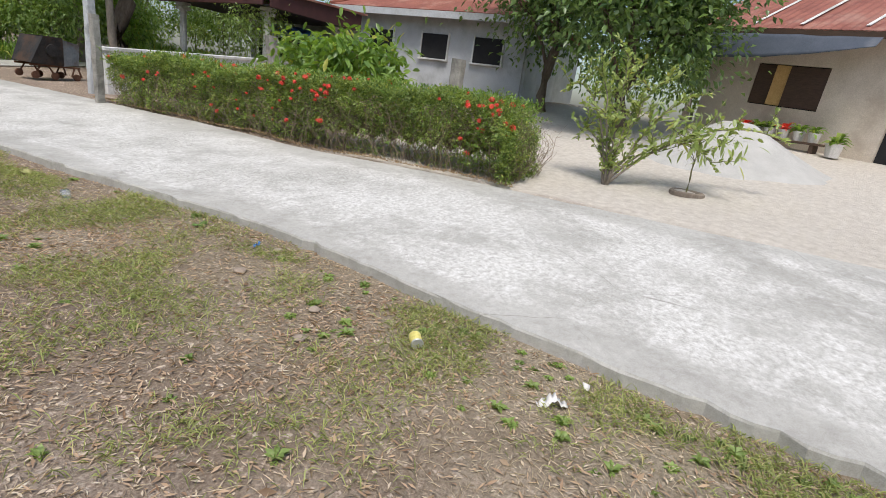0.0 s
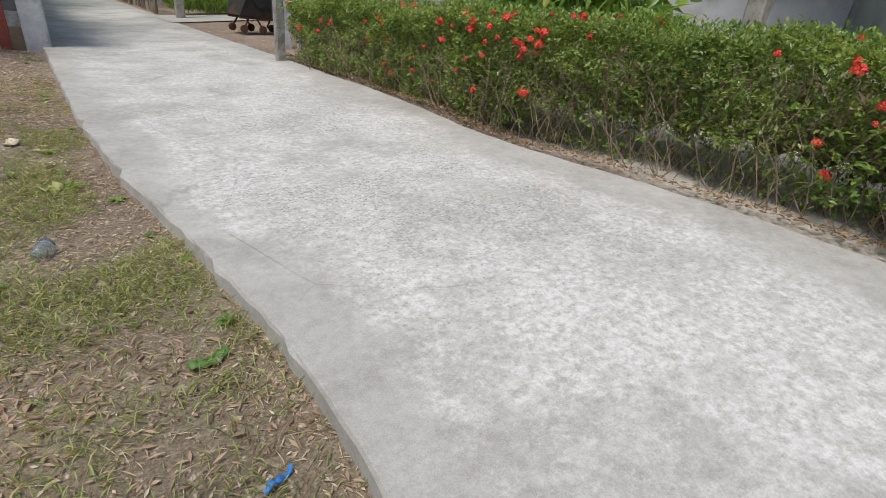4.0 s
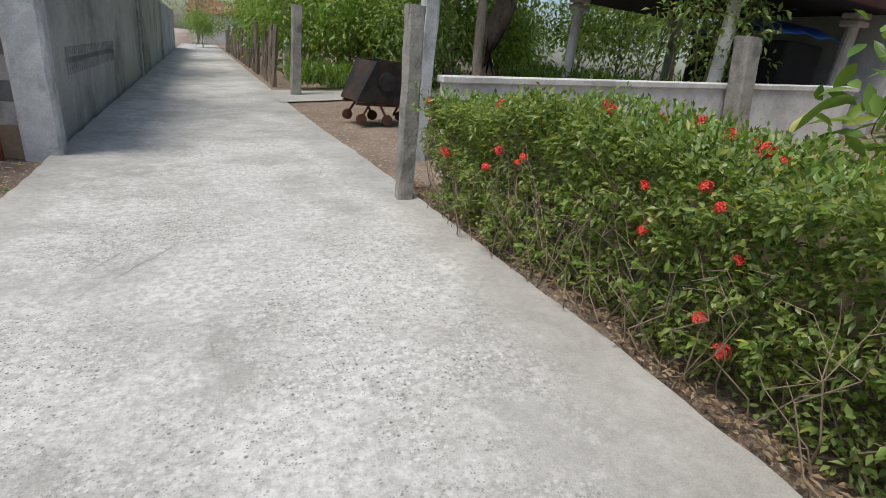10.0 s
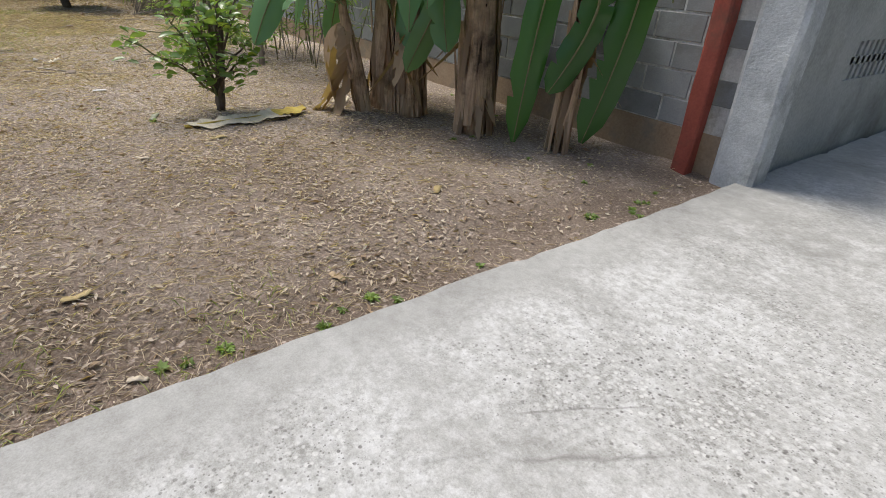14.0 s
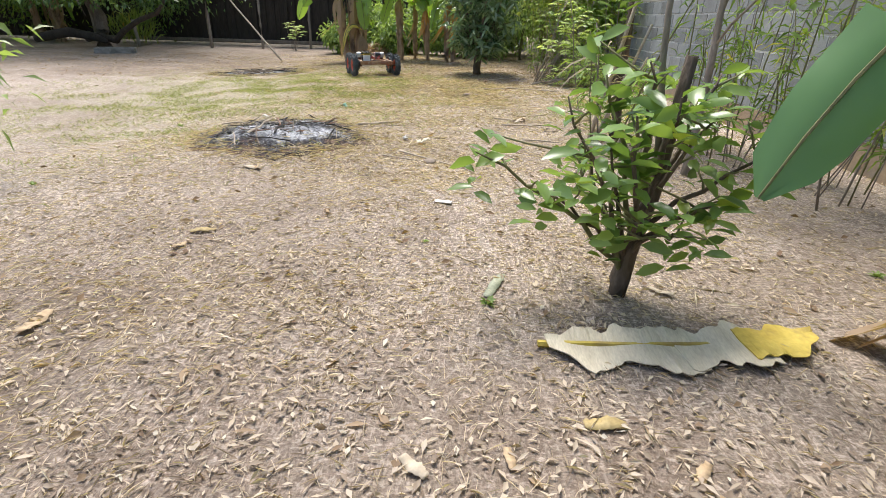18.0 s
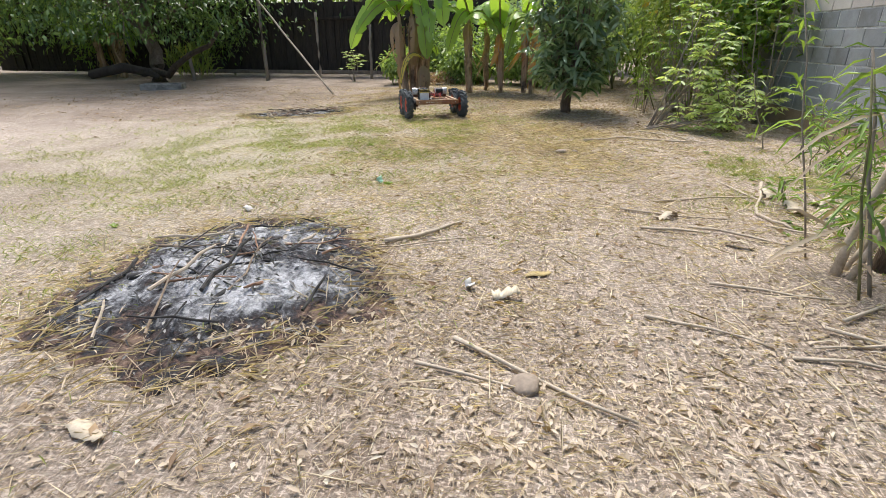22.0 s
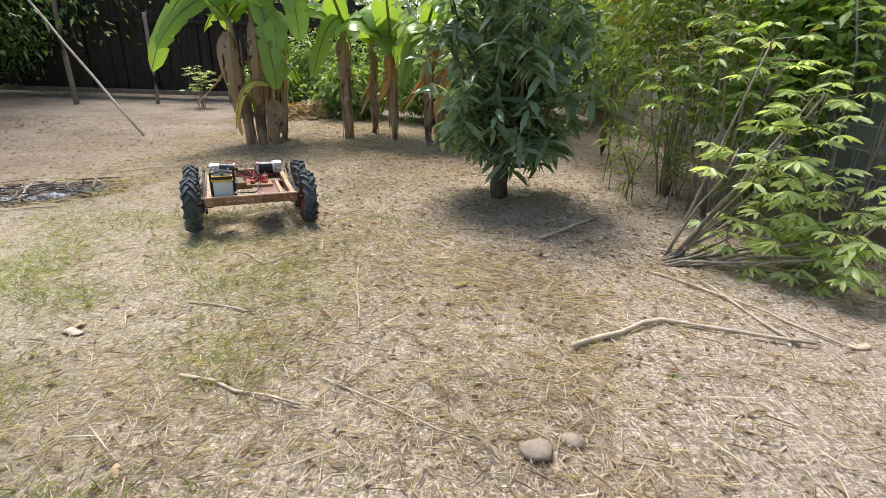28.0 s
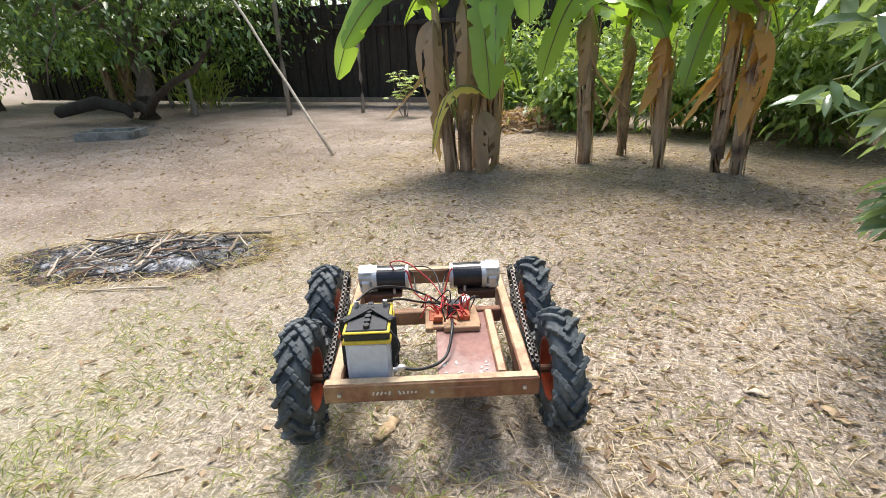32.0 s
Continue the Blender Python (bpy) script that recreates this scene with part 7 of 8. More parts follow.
        part("gearbox", bm, ALLOY, mot)
        br = part("bracket", boxed((0.16, 0.12, 0.012), Matrix.Translation((s * 0.2, my, 0.334)), 0.002), RUSTBAR, base)
        for yy in (-0.05, 0.05):
            part("bracket_leg", boxed((0.12, 0.012, 0.03), Matrix.Translation((s * 0.22, my + yy, 0.317)), 0.002), RUSTBAR, br)
            bm = bmesh.new()
            rod(bm, (s * 0.15, my + yy, 0.325), (s * 0.15, my + yy, 0.362), 0.006, 0.006, 6)
            part("stud", bm, ALLOY, br)
        x1 = s * 0.352
        part("sprocket", sprocket(my, mz, 0.03, x1), CHAINM, base)
        part("sprocket", sprocket(-0.245, 0.22, 0.075, x1), CHAINM, base)
        part("chain", chain_loop((my, mz), 0.032, (-0.245, 0.22), 0.077, x1), CHAINM, base, "oily drive chain")
        x2 = s * 0.372
        part("sprocket", sprocket(0.245, 0.22, 0.06, x2), CHAINM, base)
        part("sprocket", sprocket(-0.245, 0.22, 0.06, x2), CHAINM, base)
        part("chain", chain_loop((0.245, 0.22), 0.062, (-0.245, 0.22), 0.062, x2), CHAINM, base, "oily drive chain")
        # red and black leads of each motor
        cable([(s * 0.1, my - 0.03, mz + 0.04), (s * 0.09, my - 0.06, mz + 0.05), (s * 0.06, my - 0.1, mz - 0.03), (0.04, 0.0, 0.35)], 0.0035, WIRE_RED, mot)
        cable([(s * 0.1, my + 0.03, mz + 0.03), (s * 0.07, my + 0.05, mz - 0.02), (s * 0.05, my - 0.06, mz - 0.06), (0.05, 0.02, 0.34)], 0.0035, WIRE_BLACK, mot)
    # electronics on a small wooden board
    brd = part("mounting_board", boxed((0.2, 0.17, 0.016), Matrix.Translation((0.09, 0.02, 0.302)) @ pose(0, 0, 0, 0, 0, 4), 0.003), BOARDWOOD, base)
    part("board_edge", boxed((0.03, 0.2, 0.022), Matrix.Translation((-0.005, 0.0, 0.312)), 0.003), BOARDWOOD, brd)
    part("board_edge", boxed((0.14, 0.03, 0.022), Matrix.Translation((0.12, -0.07, 0.302)), 0.003), BOARDWOOD, brd)
    for cx, cy, sx, sy, sz, mat, nm in ((0.02, 0.0, 0.05, 0.09, 0.014, MODULE, "circuit_module"), (0.03, -0.03, 0.035, 0.03, 0.028, MODULE, "relay"), (0.1, 0.06, 0.06, 0.06, 0.035, LID, "controller"), (0.13, 0.0, 0.05, 0.06, 0.02, MODULE, "circuit_module"), (0.145, 0.06, 0.035, 0.05, 0.05, ALLOY, "heat_sink")):
        part(nm, boxed((sx, sy, sz), Matrix.Translation((cx, cy, 0.311 + sz / 2)), 0.002), mat, brd)
    for k in range(26):
        p = Vector((0.02 + rng.uniform(0, 0.13), 0.02 + rng.uniform(-0.07, 0.07), 0.325))
        q = p + Vector((rng.uniform(-0.09, 0.09), rng.uniform(-0.08, 0.08), 0.0))
        mid = (p + q) / 2 + Vector((rng.uniform(-0.03, 0.03), rng.uniform(-0.03, 0.03), rng.uniform(0.025, 0.07)))
        cable([p, mid, q], 0.0028, WIRE_RED if k % 3 else WIRE_BLACK, brd)
    cable([(-0.155, -0.185, 0.49), (-0.1, -0.12, 0.46), (-0.04, -0.03, 0.4), (0.03, 0.03, 0.36)], 0.0045, WIRE_BLACK, base)
    cable([(-0.255, -0.185, 0.49), (-0.2, -0.1, 0.5), (-0.1, 0.02, 0.44), (0.0, 0.05, 0.38), (0.06, 0.04, 0.34)], 0.0045, WIRE_BLACK, base)
    cable([(0.08, -0.04, 0.33), (0.08, -0.16, 0.36), (0.05, -0.28, 0.31), (-0.03, -0.36, 0.32), (-0.11, -0.36, 0.33)], 0.0055, WIRE_BLACK, base)
    cable([(-0.13, -0.34, 0.46), (-0.1, -0.36, 0.42), (-0.115, -0.36, 0.36), (-0.11, -0.36, 0.32)], 0.004, WIRE_BLACK, base)
    bm = bmesh.new()
    rod(bm, (-0.125, -0.37, 0.328), (-0.085, -0.365, 0.335), 0.008, 0.008, 8)
    box(bm, (0.02, 0.02, 0.016), Matrix.Translation((-0.1, -0.366, 0.333)), 0.003)
    part("connector", bm, ALLOY, base)
    cable([(-0.12, 0.26, 0.42), (-0.02, 0.36, 0.38), (0.03, 0.3, 0.36), (0.05, 0.1, 0.33)], 0.003, WIRE_BLACK, base)
    base.scale = (0.93, 0.93, 0.93)
    cable([(-0.15, 0.2, 0.44), (-0.16, 0.2, 0.475), (-0.09, 0.22, 0.46), (0.02, 0.16, 0.38), (0.06, 0.06, 0.34)], 0.003, WIRE_RED, base)
    return base


rover(-15.08, 6.73, 113.4)


# ---- ash heaps, sticks, litter ----
FLAKE = leaf_material("charred straw flakes", (0.02, 0.018, 0.018), (0.36, 0.35, 0.34), 0.1, 0.9)


def ash_heap(x, y, a, b, turn, seed, label, sticks, h, burnt, pale):
    rng = random.Random(seed)
    base = empty("ash_heap", (x, y, 0), 0, label, "ash heap")
    n, rings = 96, 26
    ct, st = math.cos(radians(turn)), math.sin(radians(turn))
    verts, faces, burn = [], [], []
    rs = np.random.RandomState(seed)
    for j in range(rings + 1):
        u = j / rings
        for i in range(n):
            t = 2 * math.pi * i / n
            k = 1.28 * (1 - u) * (1 + 0.22 * noise.noise((math.cos(t) * 1.6, math.sin(t) * 1.6, seed)) + 0.12 * noise.noise((math.cos(t) * 5, math.sin(t) * 5, seed)))
            px, py = a * k * math.cos(t), b * k * math.sin(t)
            qx, qy = px * ct - py * st, px * st + py * ct
            lump = 0.03 * noise.noise((qx * 7, qy * 7, seed)) + 0.022 * noise.noise((qx * 18, qy * 18, seed))
            z = rough(x + qx, y + qy) + 0.012 + h * ease(0.2, 0.65, u) + lump * ease(0, 0.35, u) - 0.03 * ease(0.12, 0, u)
            verts.append((qx, qy, z))
            v = ease(-0.04, 0.5, u) * pale + (0.34 * noise.noise((qx * 2.4, qy * 2.4, seed + 1)) + 0.26 * noise.noise((qx * 7, qy * 7, seed + 2))) * ease(0.0, 0.25, u)
            v = min(max(v, 0.0), 1.0)
            burn += (v, v, v, 1.0)
    for j in range(rings):
        faces += [(j * n + i, j * n + (i + 1) % n, (j + 1) * n + (i + 1) % n, (j + 1) * n + i) for i in range(n)]
    ob = sheet("ash", verts, faces, ASH, base)
    ob.data.color_attributes.new("burn", "FLOAT_COLOR", "POINT").data.foreach_set("color", burn)
    # curled flakes of charred straw
    m = 900
    pick = rs.randint(0, n * (rings - 3), m)
    P = np.array(verts)[pick] + rs.normal(size=(m, 3)) * (0.03, 0.03, 0.0) + (0, 0, 0.006)
    W = rs.normal(size=(m, 3)) * (1, 1, 0.35) + (0, 0, 0.2)
    flakes = leaf_cloud("charred_straw", P, W, rs.uniform(0.02, 0.07, m), rs.uniform(0.006, 0.016, m), FLAKE, base, 0.1, seed=seed)
    tagged(flakes, kind="stuff")
    # straw blown and raked over the rim
    m = 1100
    t, k = rs.uniform(0, 6.28, m), rs.normal(1.12, 0.13, m)
    px, py = a * k * np.cos(t), b * k * np.sin(t)
    qx, qy = px * ct - py * st, px * st + py * ct
    P = np.column_stack([qx, qy, [rough(x + u, y + v) + 0.022 for u, v in zip(qx, qy)]])
    W = rs.normal(size=(m, 3)) * (1, 1, 0.12)
    tagged(leaf_cloud("rim_straw", P, W, rs.uniform(0.04, 0.2, m), rs.uniform(0.003, 0.007, m), STRAWM, base, 0.05, seed=seed + 5), kind="stuff")
    for k in range(sticks):
        t, r = rng.uniform(0, 6.28), rng.uniform(0, 0.95)
        px, py = a * r * math.cos(t), b * r * math.sin(t)
        qx, qy = px * ct - py * st, px * st + py * ct
        d = rng.uniform(0, 6.28)
        l = rng.choice((rng.uniform(0.08, 0.2), rng.uniform(0.15, 0.4), rng.uniform(0.3, 0.6)))
        p = Vector((qx, qy, 0)) - Vector((math.cos(d), math.sin(d), 0)) * l / 2
        q = p + Vector((math.cos(d), math.sin(d), 0)) * l
        p.z, q.z = rough(x + p.x, y + p.y) + h * 0.7 + 0.03, rough(x + q.x, y + q.y) + h * 0.7 + rng.uniform(0.02, 0.09)
        bm = bmesh.new()
        rr = rng.uniform(0.003, 0.008) * (1 + 0.4 * (l > 0.4))
        tube(bm, bent(p, q, 0, 4, 0.03 * l, rng), [rr, rr, rr * 0.9, rr * 0.8, rr * 0.6], 6, 0.15, rng)
        black = rng.random() < burnt
        part("charred_stick" if black else "burnt_stick", bm, CHAR_AND_SHADE if black else rng.choice((STICK, TWIG, SCORCHED)), base)
    return base


ash_heap(-8.93, 6.93, 0.8, 0.62, 20, 501, "burnt patch of grey ash and charred sticks on the ground", 46, 0.03, 0.62, 0.57)
ash_heap(-16.0, 4.05, 0.86, 0.44, 112, 502, "smaller burnt ash patch strewn with brown sticks", 110, 0.02, 0.3, 0.54)


def stick(points, r, seed, label="dry pale stick lying on the ground", mat=STICK):
    rng = random.Random(seed)
    pts = []
    for (x0, y0), (x1, y1) in zip(points, points[1:]):
        for k in range(4):
            u = k / 4
            pts.append((x0 + (x1 - x0) * u, y0 + (y1 - y0) * u))
    pts.append(points[-1])
    r *= 0.62
    bm = bmesh.new()
    line = [Vector((x + rng.uniform(-0.012, 0.012), y + rng.uniform(-0.012, 0.012), rough(x, y) + r * 0.9 + rng.uniform(0, 0.015))) for x, y in pts]
    o = line[0].copy()
    tube(bm, [p - o for p in line], [r * (1 - 0.5 * i / len(line)) for i in range(len(line))], 6, 0.18, rng)
    ob = part("stick", bm, mat, None, smooth=True)
    ob.matrix_basis = Matrix.Translation(o)
    return tagged(ob, label, "stick", "sticks on the yard")


for k, (pts, r) in enumerate(((((-8.7, 6.55), (-8.9, 6.95)), 0.03), (((-8.75, 6.9), (-9.25, 6.95)), 0.026), (((-8.6, 6.75), (-8.82, 6.62)), 0.03), (((-8.5, 7.1), (-8.95, 7.2)), 0.022))):
    stick(pts, r, 570 + k, "charred black stick lying in the ash", CHAR_AND_SHADE)

LONG = "long bent dry branch lying on the soil"
for k, (pts, r) in enumerate((
        (((-13.2, 8.95), (-13.5, 9.5), (-13.27, 10.17)), 0.026), (((-14.77, 9.05), (-15.35, 9.67)), 0.022), (((-14.6, 9.9), (-14.25, 10.4), (-14.0, 11.1)), 0.018),
        (((-13.3, 10.1), (-14.2, 9.9)), 0.014), 
        (((-8.9, 8.9), (-8.75, 9.35)), 0.012), (((-9.3, 9.25), (-9.2, 9.75)), 0.014), (((-8.7, 9.4), (-8.6, 10.2)), 0.012), (((-9.0, 9.7), (-9.5, 10.4)), 0.016),
        (((-8.55, 8.1), (-8.2, 8.75)), 0.016), (((-8.35, 8.0), (-8.3, 8.4)), 0.012), (((-8.9, 9.6), (-8.7, 10.15)), 0.013), (((-8.85, 9.9), (-8.75, 9.5)), 0.012),
        (((-9.51, 6.94), (-9.15, 7.12)), 0.026), (((-9.3, 7.08), (-9.35, 7.24)), 0.02), (((-10.9, 10.1), (-11.4, 9.9)), 0.016), (((-11.2, 8.6), (-11.4, 9.2)), 0.01),
        (((-10.5, 9.0), (-10.4, 9.7)), 0.012), (((-10.8, 9.3), (-11.1, 10.2)), 0.013), (((-10.2, 9.4), (-9.9, 10.0)), 0.015), (((-14.6, 8.2), (-14.2, 8.7)), 0.013),
        (((-13.6, 6.9), (-13.5, 7.3), (-13.75, 7.5)), 0.01), (((-14.3, 6.95), (-14.1, 7.15), (-14.35, 7.3)), 0.011), (((-13.3, 7.9), (-14.2, 7.75)), 0.009), (((-14.4, 8.1), (-14.0, 8.9)), 0.009),
        (((-9.39, 7.59), (-9.6, 7.79), (-9.95, 7.93)), 0.024), (((-9.26, 7.49), (-9.69, 8.12)), 0.008), (((-11.39, 10.26), (-10.59, 9.94), (-10.27, 10.05)), 0.022), (((-10.11, 9.07), (-10.1, 9.49)), 0.016), (((-12.9, 7.8), (-12.53, 8.46)), 0.008), (((-14.2, 9.7), (-13.6, 10.14), (-13.3, 10.32)), 0.014),
        (((-12.9, 7.2), (-12.7, 7.75)), 0.014), (((-17.0, 4.2), (-17.3, 5.2)), 0.01), (((-15.6, 4.7), (-15.4, 4.1)), 0.012), (((-10.3, 9.9), (-10.0, 10.5)), 0.012))):
    stick(pts, r, 520 + k, LONG if len(pts) > 2 else "dry pale stick lying on the ground")
stick(((-2.72, 3.5), (-2.55, 3.8)), 0.005, 590, "thin twig beside the path's edge", TWIG)

PAPER = surface("scrap of white card", (0.62, 0.6, 0.57), (0.78, 0.76, 0.73), 12, 0.8)
PLASTIC_BLUE = surface("crumpled blue wrapper", (0.02, 0.12, 0.4), (0.06, 0.25, 0.6), 20, 0.4)
STONE = surface("brown field stone", (0.22, 0.17, 0.13), (0.4, 0.33, 0.26), 10, 0.95, fine=50, bump=0.6)
GREENLEAF = leaf_material("fallen green leaf", (0.08, 0.17, 0.04), (0.15, 0.27, 0.07), 0.2, 0.5)
TINLABEL = surface("yellow printed can label", (0.6, 0.5, 0.1), (0.75, 0.68, 0.25), 30, 0.4)


def scrap(name, x, y, l, w, turn, material, label, category, seed, curl=0.02, torn=0.25):
    """A curled flat scrap with a ragged outline."""
    rng = random.Random(seed)
    bm = bmesh.new()
    n = 12
    up, lo = [], []
    for i in range(n + 1):
        u = i / n
        h = w / 2 * (1 - torn * rng.random()) * (0.35 + 0.65 * math.sin(math.pi * min(max(u, 0.06), 0.94)) ** 0.5)
        z = curl * (0.4 + 0.6 * math.sin(u * 7 + seed)) + 0.008 + 0.5 * curl * noise.noise((u * 6, seed, 3))
        up.append(bm.verts.new(((u - 0.5) * l, h, z + curl * rng.random())))
        lo.append(bm.verts.new(((u - 0.5) * l, -h, z + curl * rng.random() * 0.5)))
    for i in range(n):
        bm.faces.new((lo[i], lo[i + 1], up[i + 1], up[i]))
    ob = part(name, bm, material, None, smooth=True)
    ob.modifiers.new("thick", "SOLIDIFY").thickness = 0.002
    ob.matrix_basis = pose(x, y, rough(x, y), 0, 0, turn)
    return tagged(ob, label, category)


LEAFDRY = surface("dry pale banana leaf", (0.55, 0.47, 0.33), (0.76, 0.68, 0.52), 6, 0.8, fine=40, stretch=(1, 4, 1))
LEAFYEL = surface("yellow banana leaf", (0.55, 0.38, 0.05), (0.7, 0.55, 0.12), 6, 0.7, fine=40, stain=(0.3, 0.2, 0.08))


def dead_banana_leaf():
    base = empty("fallen_banana_leaf", (-5.8, 9.53, rough(-5.8, 9.53)), 97, "fallen yellow and cream banana leaf on the soil", "banana leaf")
    rng = random.Random(9)
    for k, (x0, x1, w, mat) in enumerate(((-0.52, 0.02, 0.27, LEAFDRY), (-0.05, 0.3, 0.27, LEAFDRY), (0.2, 0.52, 0.2, LEAFYEL))):
        bm = bmesh.new()
        n = 26
        rows = []
        for i in range(n + 1):
            u = i / n
            x = x0 + (x1 - x0) * u
            taper = (1 - 0.7 * ease(0.6, 1, u) * (k == 2)) * (1 - 0.6 * ease(0.3, 0, u) * (k == 0))
            up = w / 2 * taper * (0.75 + 0.5 * noise.noise((x * 7, k, 1)) + 0.3 * noise.noise((x * 23, k, 4)))
            lo = w / 2 * taper * (0.95 + 0.6 * noise.noise((x * 6, k, 8)) + 0.35 * noise.noise((x * 21, k, 6)))
            z = 0.008 + 0.012 * math.sin(x * 9) ** 2 + 0.005 * k
            bow = 0.05 * (x / 0.52) ** 2
            rows.append([bm.verts.new((x, up + bow, z + 0.02 + 0.025 * noise.noise((x * 12, k, 2)))), bm.verts.new((x, 0.01 + bow, z + 0.012)), bm.verts.new((x, -lo + bow, z + 0.01 + 0.03 * noise.noise((x * 14, k, 5)) ** 2))])
        for p, q in zip(rows, rows[1:]):
            for c in (0, 1):
                bm.faces.new((p[c + 1], q[c + 1], q[c], p[c]))
        pc = part("blade", bm, mat, base)
        pc.modifiers.new("thick", "SOLIDIFY").thickness = 0.004
    bm = bmesh.new()
    tube(bm, [(-0.55, 0.055, 0.014), (-0.2, 0.02, 0.022), (0.2, 0.015, 0.022), (0.53, 0.045, 0.016)], [0.014, 0.012, 0.01, 0.006], 6)
    part("midrib", bm, LEAFYEL, base)


dead_banana_leaf()
card = part("white_card", boxed((0.115, 0.042, 0.005), Matrix(), 0.001), PAPER)
card.matrix_basis = pose(-7.31, 8.55, rough(-7.31, 8.55) + 0.012, 3, -2, 75)
tagged(card, "strip of white card lying on the soil", "card")
scrap("paper_scrap", -9.01, 8.11, 0.06, 0.05, 30, PAPER, "small white paper scrap", "paper", 2)
scrap("husk", -8.96, 8.29, 0.14, 0.07, 100, LEAFDRY, "pale dry husk on the soil", "husk", 3, 0.03)
scrap("paper_scrap", -3.25, 0.71, 0.14, 0.07, -60, PAPER, "curled white scrap beside the path", "paper", 4, 0.03)
scrap("paper_scrap", -2.98, 0.62, 0.05, 0.04, 20, PAPER, "curled white scrap beside the path", "paper", 5)
scrap("blue_wrapper", -2.72, 3.17, 0.1, 0.025, 25, PLASTIC_BLUE, "crumpled blue wrapper by the path's edge", "wrapper", 6, 0.02)
scrap("green_leaf", -2.74, 3.78, 0.15, 0.055, 20, GREENLEAF, "fresh green leaf fallen by the path", "leaf", 7, 0.02, 0.05)
scrap("olive_leaf", -3.08, 5.66, 0.15, 0.075, 50, surface("dull olive leaf", (0.24, 0.25, 0.08), (0.4, 0.39, 0.15), 14, 0.7), "dull olive leaf on the grass", "leaf", 8, 0.03, 0.05)
scrap("brown_leaf", -3.24, 6.6, 0.13, 0.07, 60, LEAFDRY, "dry tan leaf on the soil", "leaf", 9, 0.02, 0.05)
scrap("curled_leaf", -6.25, 8.84, 0.24, 0.06, 160, surface("withered grey green leaf", (0.2, 0.22, 0.14), (0.4, 0.41, 0.3), 12, 0.8), "withered grey green leaf near the sapling", "leaf", 10, 0.004, 0.3)
scrap("green_plastic", -10.9, 7.1, 0.07, 0.05, 50, surface("pale green plastic", (0.25, 0.5, 0.35), (0.4, 0.65, 0.5), 9, 0.4), "pale green plastic scrap in the grass", "plastic", 11, 0.03)
scrap("paper_scrap", -10.0, 6.4, 0.07, 0.05, 80, PAPER, "white paper scrap in the thin grass", "paper", 12)
scrap("brown_leaf", -6.0, 10.45, 0.2, 0.08, 100, LEAFDRY, "dry tan leaf on the soil", "leaf", 13, 0.03)
scrap("brown_leaf", -14.45, 9.0, 0.1, 0.06, 30, DEADLEAF, "dry orange brown leaf on the soil", "leaf", 14, 0.03)


FALLEN = [(-5.77, 7.08, 0.16), (-5.2, 8.58, 0.1), (-5.38, 9.13, 0.13), (-5.22, 9.35, 0.09), (-5.24, 8.84, 0.08), (-6.26, 9.59, 0.11), (-3.54, 8.08, 0.11), (-4.2, 7.48, 0.09), (-3.19, 9.06, 0.1), (-2.98, 8.2, 0.07),
          (-6.68, 7.29, 0.13), (-6.49, 7.26, 0.08), (-7.02, 7.88, 0.06), (-7.83, 7.11, 0.15), (-9.25, 8.43, 0.14), (-13.28, 6.5, 0.09), (-12.36, 7.24, 0.07), (-13.22, 6.51, 0.12), (-13.88, 8.42, 0.1),
          (-14.8, 6.67, 0.12), (-15.37, 8.11, 0.1), (-15.42, 7.88, 0.09), (-3.75, 10.02, 0.13), (-3.09, 6.49, 0.12), (-3.07, 0.33, 0.09), (-13.28, 10.4, 0.12)]
TAN = surface("dry tan leaf", (0.36, 0.25, 0.14), (0.6, 0.45, 0.28), 20, 0.8)
PALETAN = surface("bleached dry leaf", (0.45, 0.37, 0.27), (0.64, 0.55, 0.42), 20, 0.8)
OLIVE = surface("yellow olive fallen leaf", (0.3, 0.22, 0.09), (0.52, 0.4, 0.18), 16, 0.7)
for k, (x, y, l) in enumerate(FALLEN):
    mat, look_of = ((TAN, "dry tan leaf curled on the soil"), (PALETAN, "bleached dry leaf on the soil"), (OLIVE, "yellow olive leaf fallen on the soil"), (TAN, "dry tan leaf curled on the soil"))[k % 4]
    ob = scrap("fallen_leaf", x, y, l, l * 0.45, 47 * k, mat, look_of, "leaf", 900 + k, 0.007, 0.3)
    tagged(ob, group="fallen leaves")


def tin():
    x, y = -3.2, 1.47
    base = empty("tin_can", (x, y, rough(x, y) + 0.035), 40, "small yellow and white drink can lying on the soil", "can")
    bm = bmesh.new()
    rod(bm, (-0.045, 0, 0), (0.045, 0, 0), 0.033, 0.033, 18)
    part("body", bm, TINLABEL, base)
    for s in (-1, 1):
        bm = bmesh.new()
        rod(bm, (s * 0.044, 0, 0), (s * 0.05, 0, 0), 0.034, 0.03, 18)
        part("rim", bm, ALLOY, base)


tin()
GLASSY, tg, pg = nodes_of("clear plastic bottle")
pg.inputs["Base Color"].default_value, pg.inputs["Roughness"].default_value, pg.inputs["Transmission Weight"].default_value = (0.85, 0.92, 0.95, 1), 0.12, 0.85


def bottle():
    x, y = -3.16, 4.85
    base = empty("plastic_cup", (x, y, rough(x, y) + 0.03), 70, "clear crumpled plastic cup on the grass", "cup")
    bm = bmesh.new()
    tube(bm, [(-0.06, 0, 0), (-0.03, 0, 0.002), (0, 0, 0), (0.04, 0, 0.004)], [0.028, 0.03, 0.034, 0.038], 14, 0.08, random.Random(2))
    part("body", bm, GLASSY, base, smooth=True)


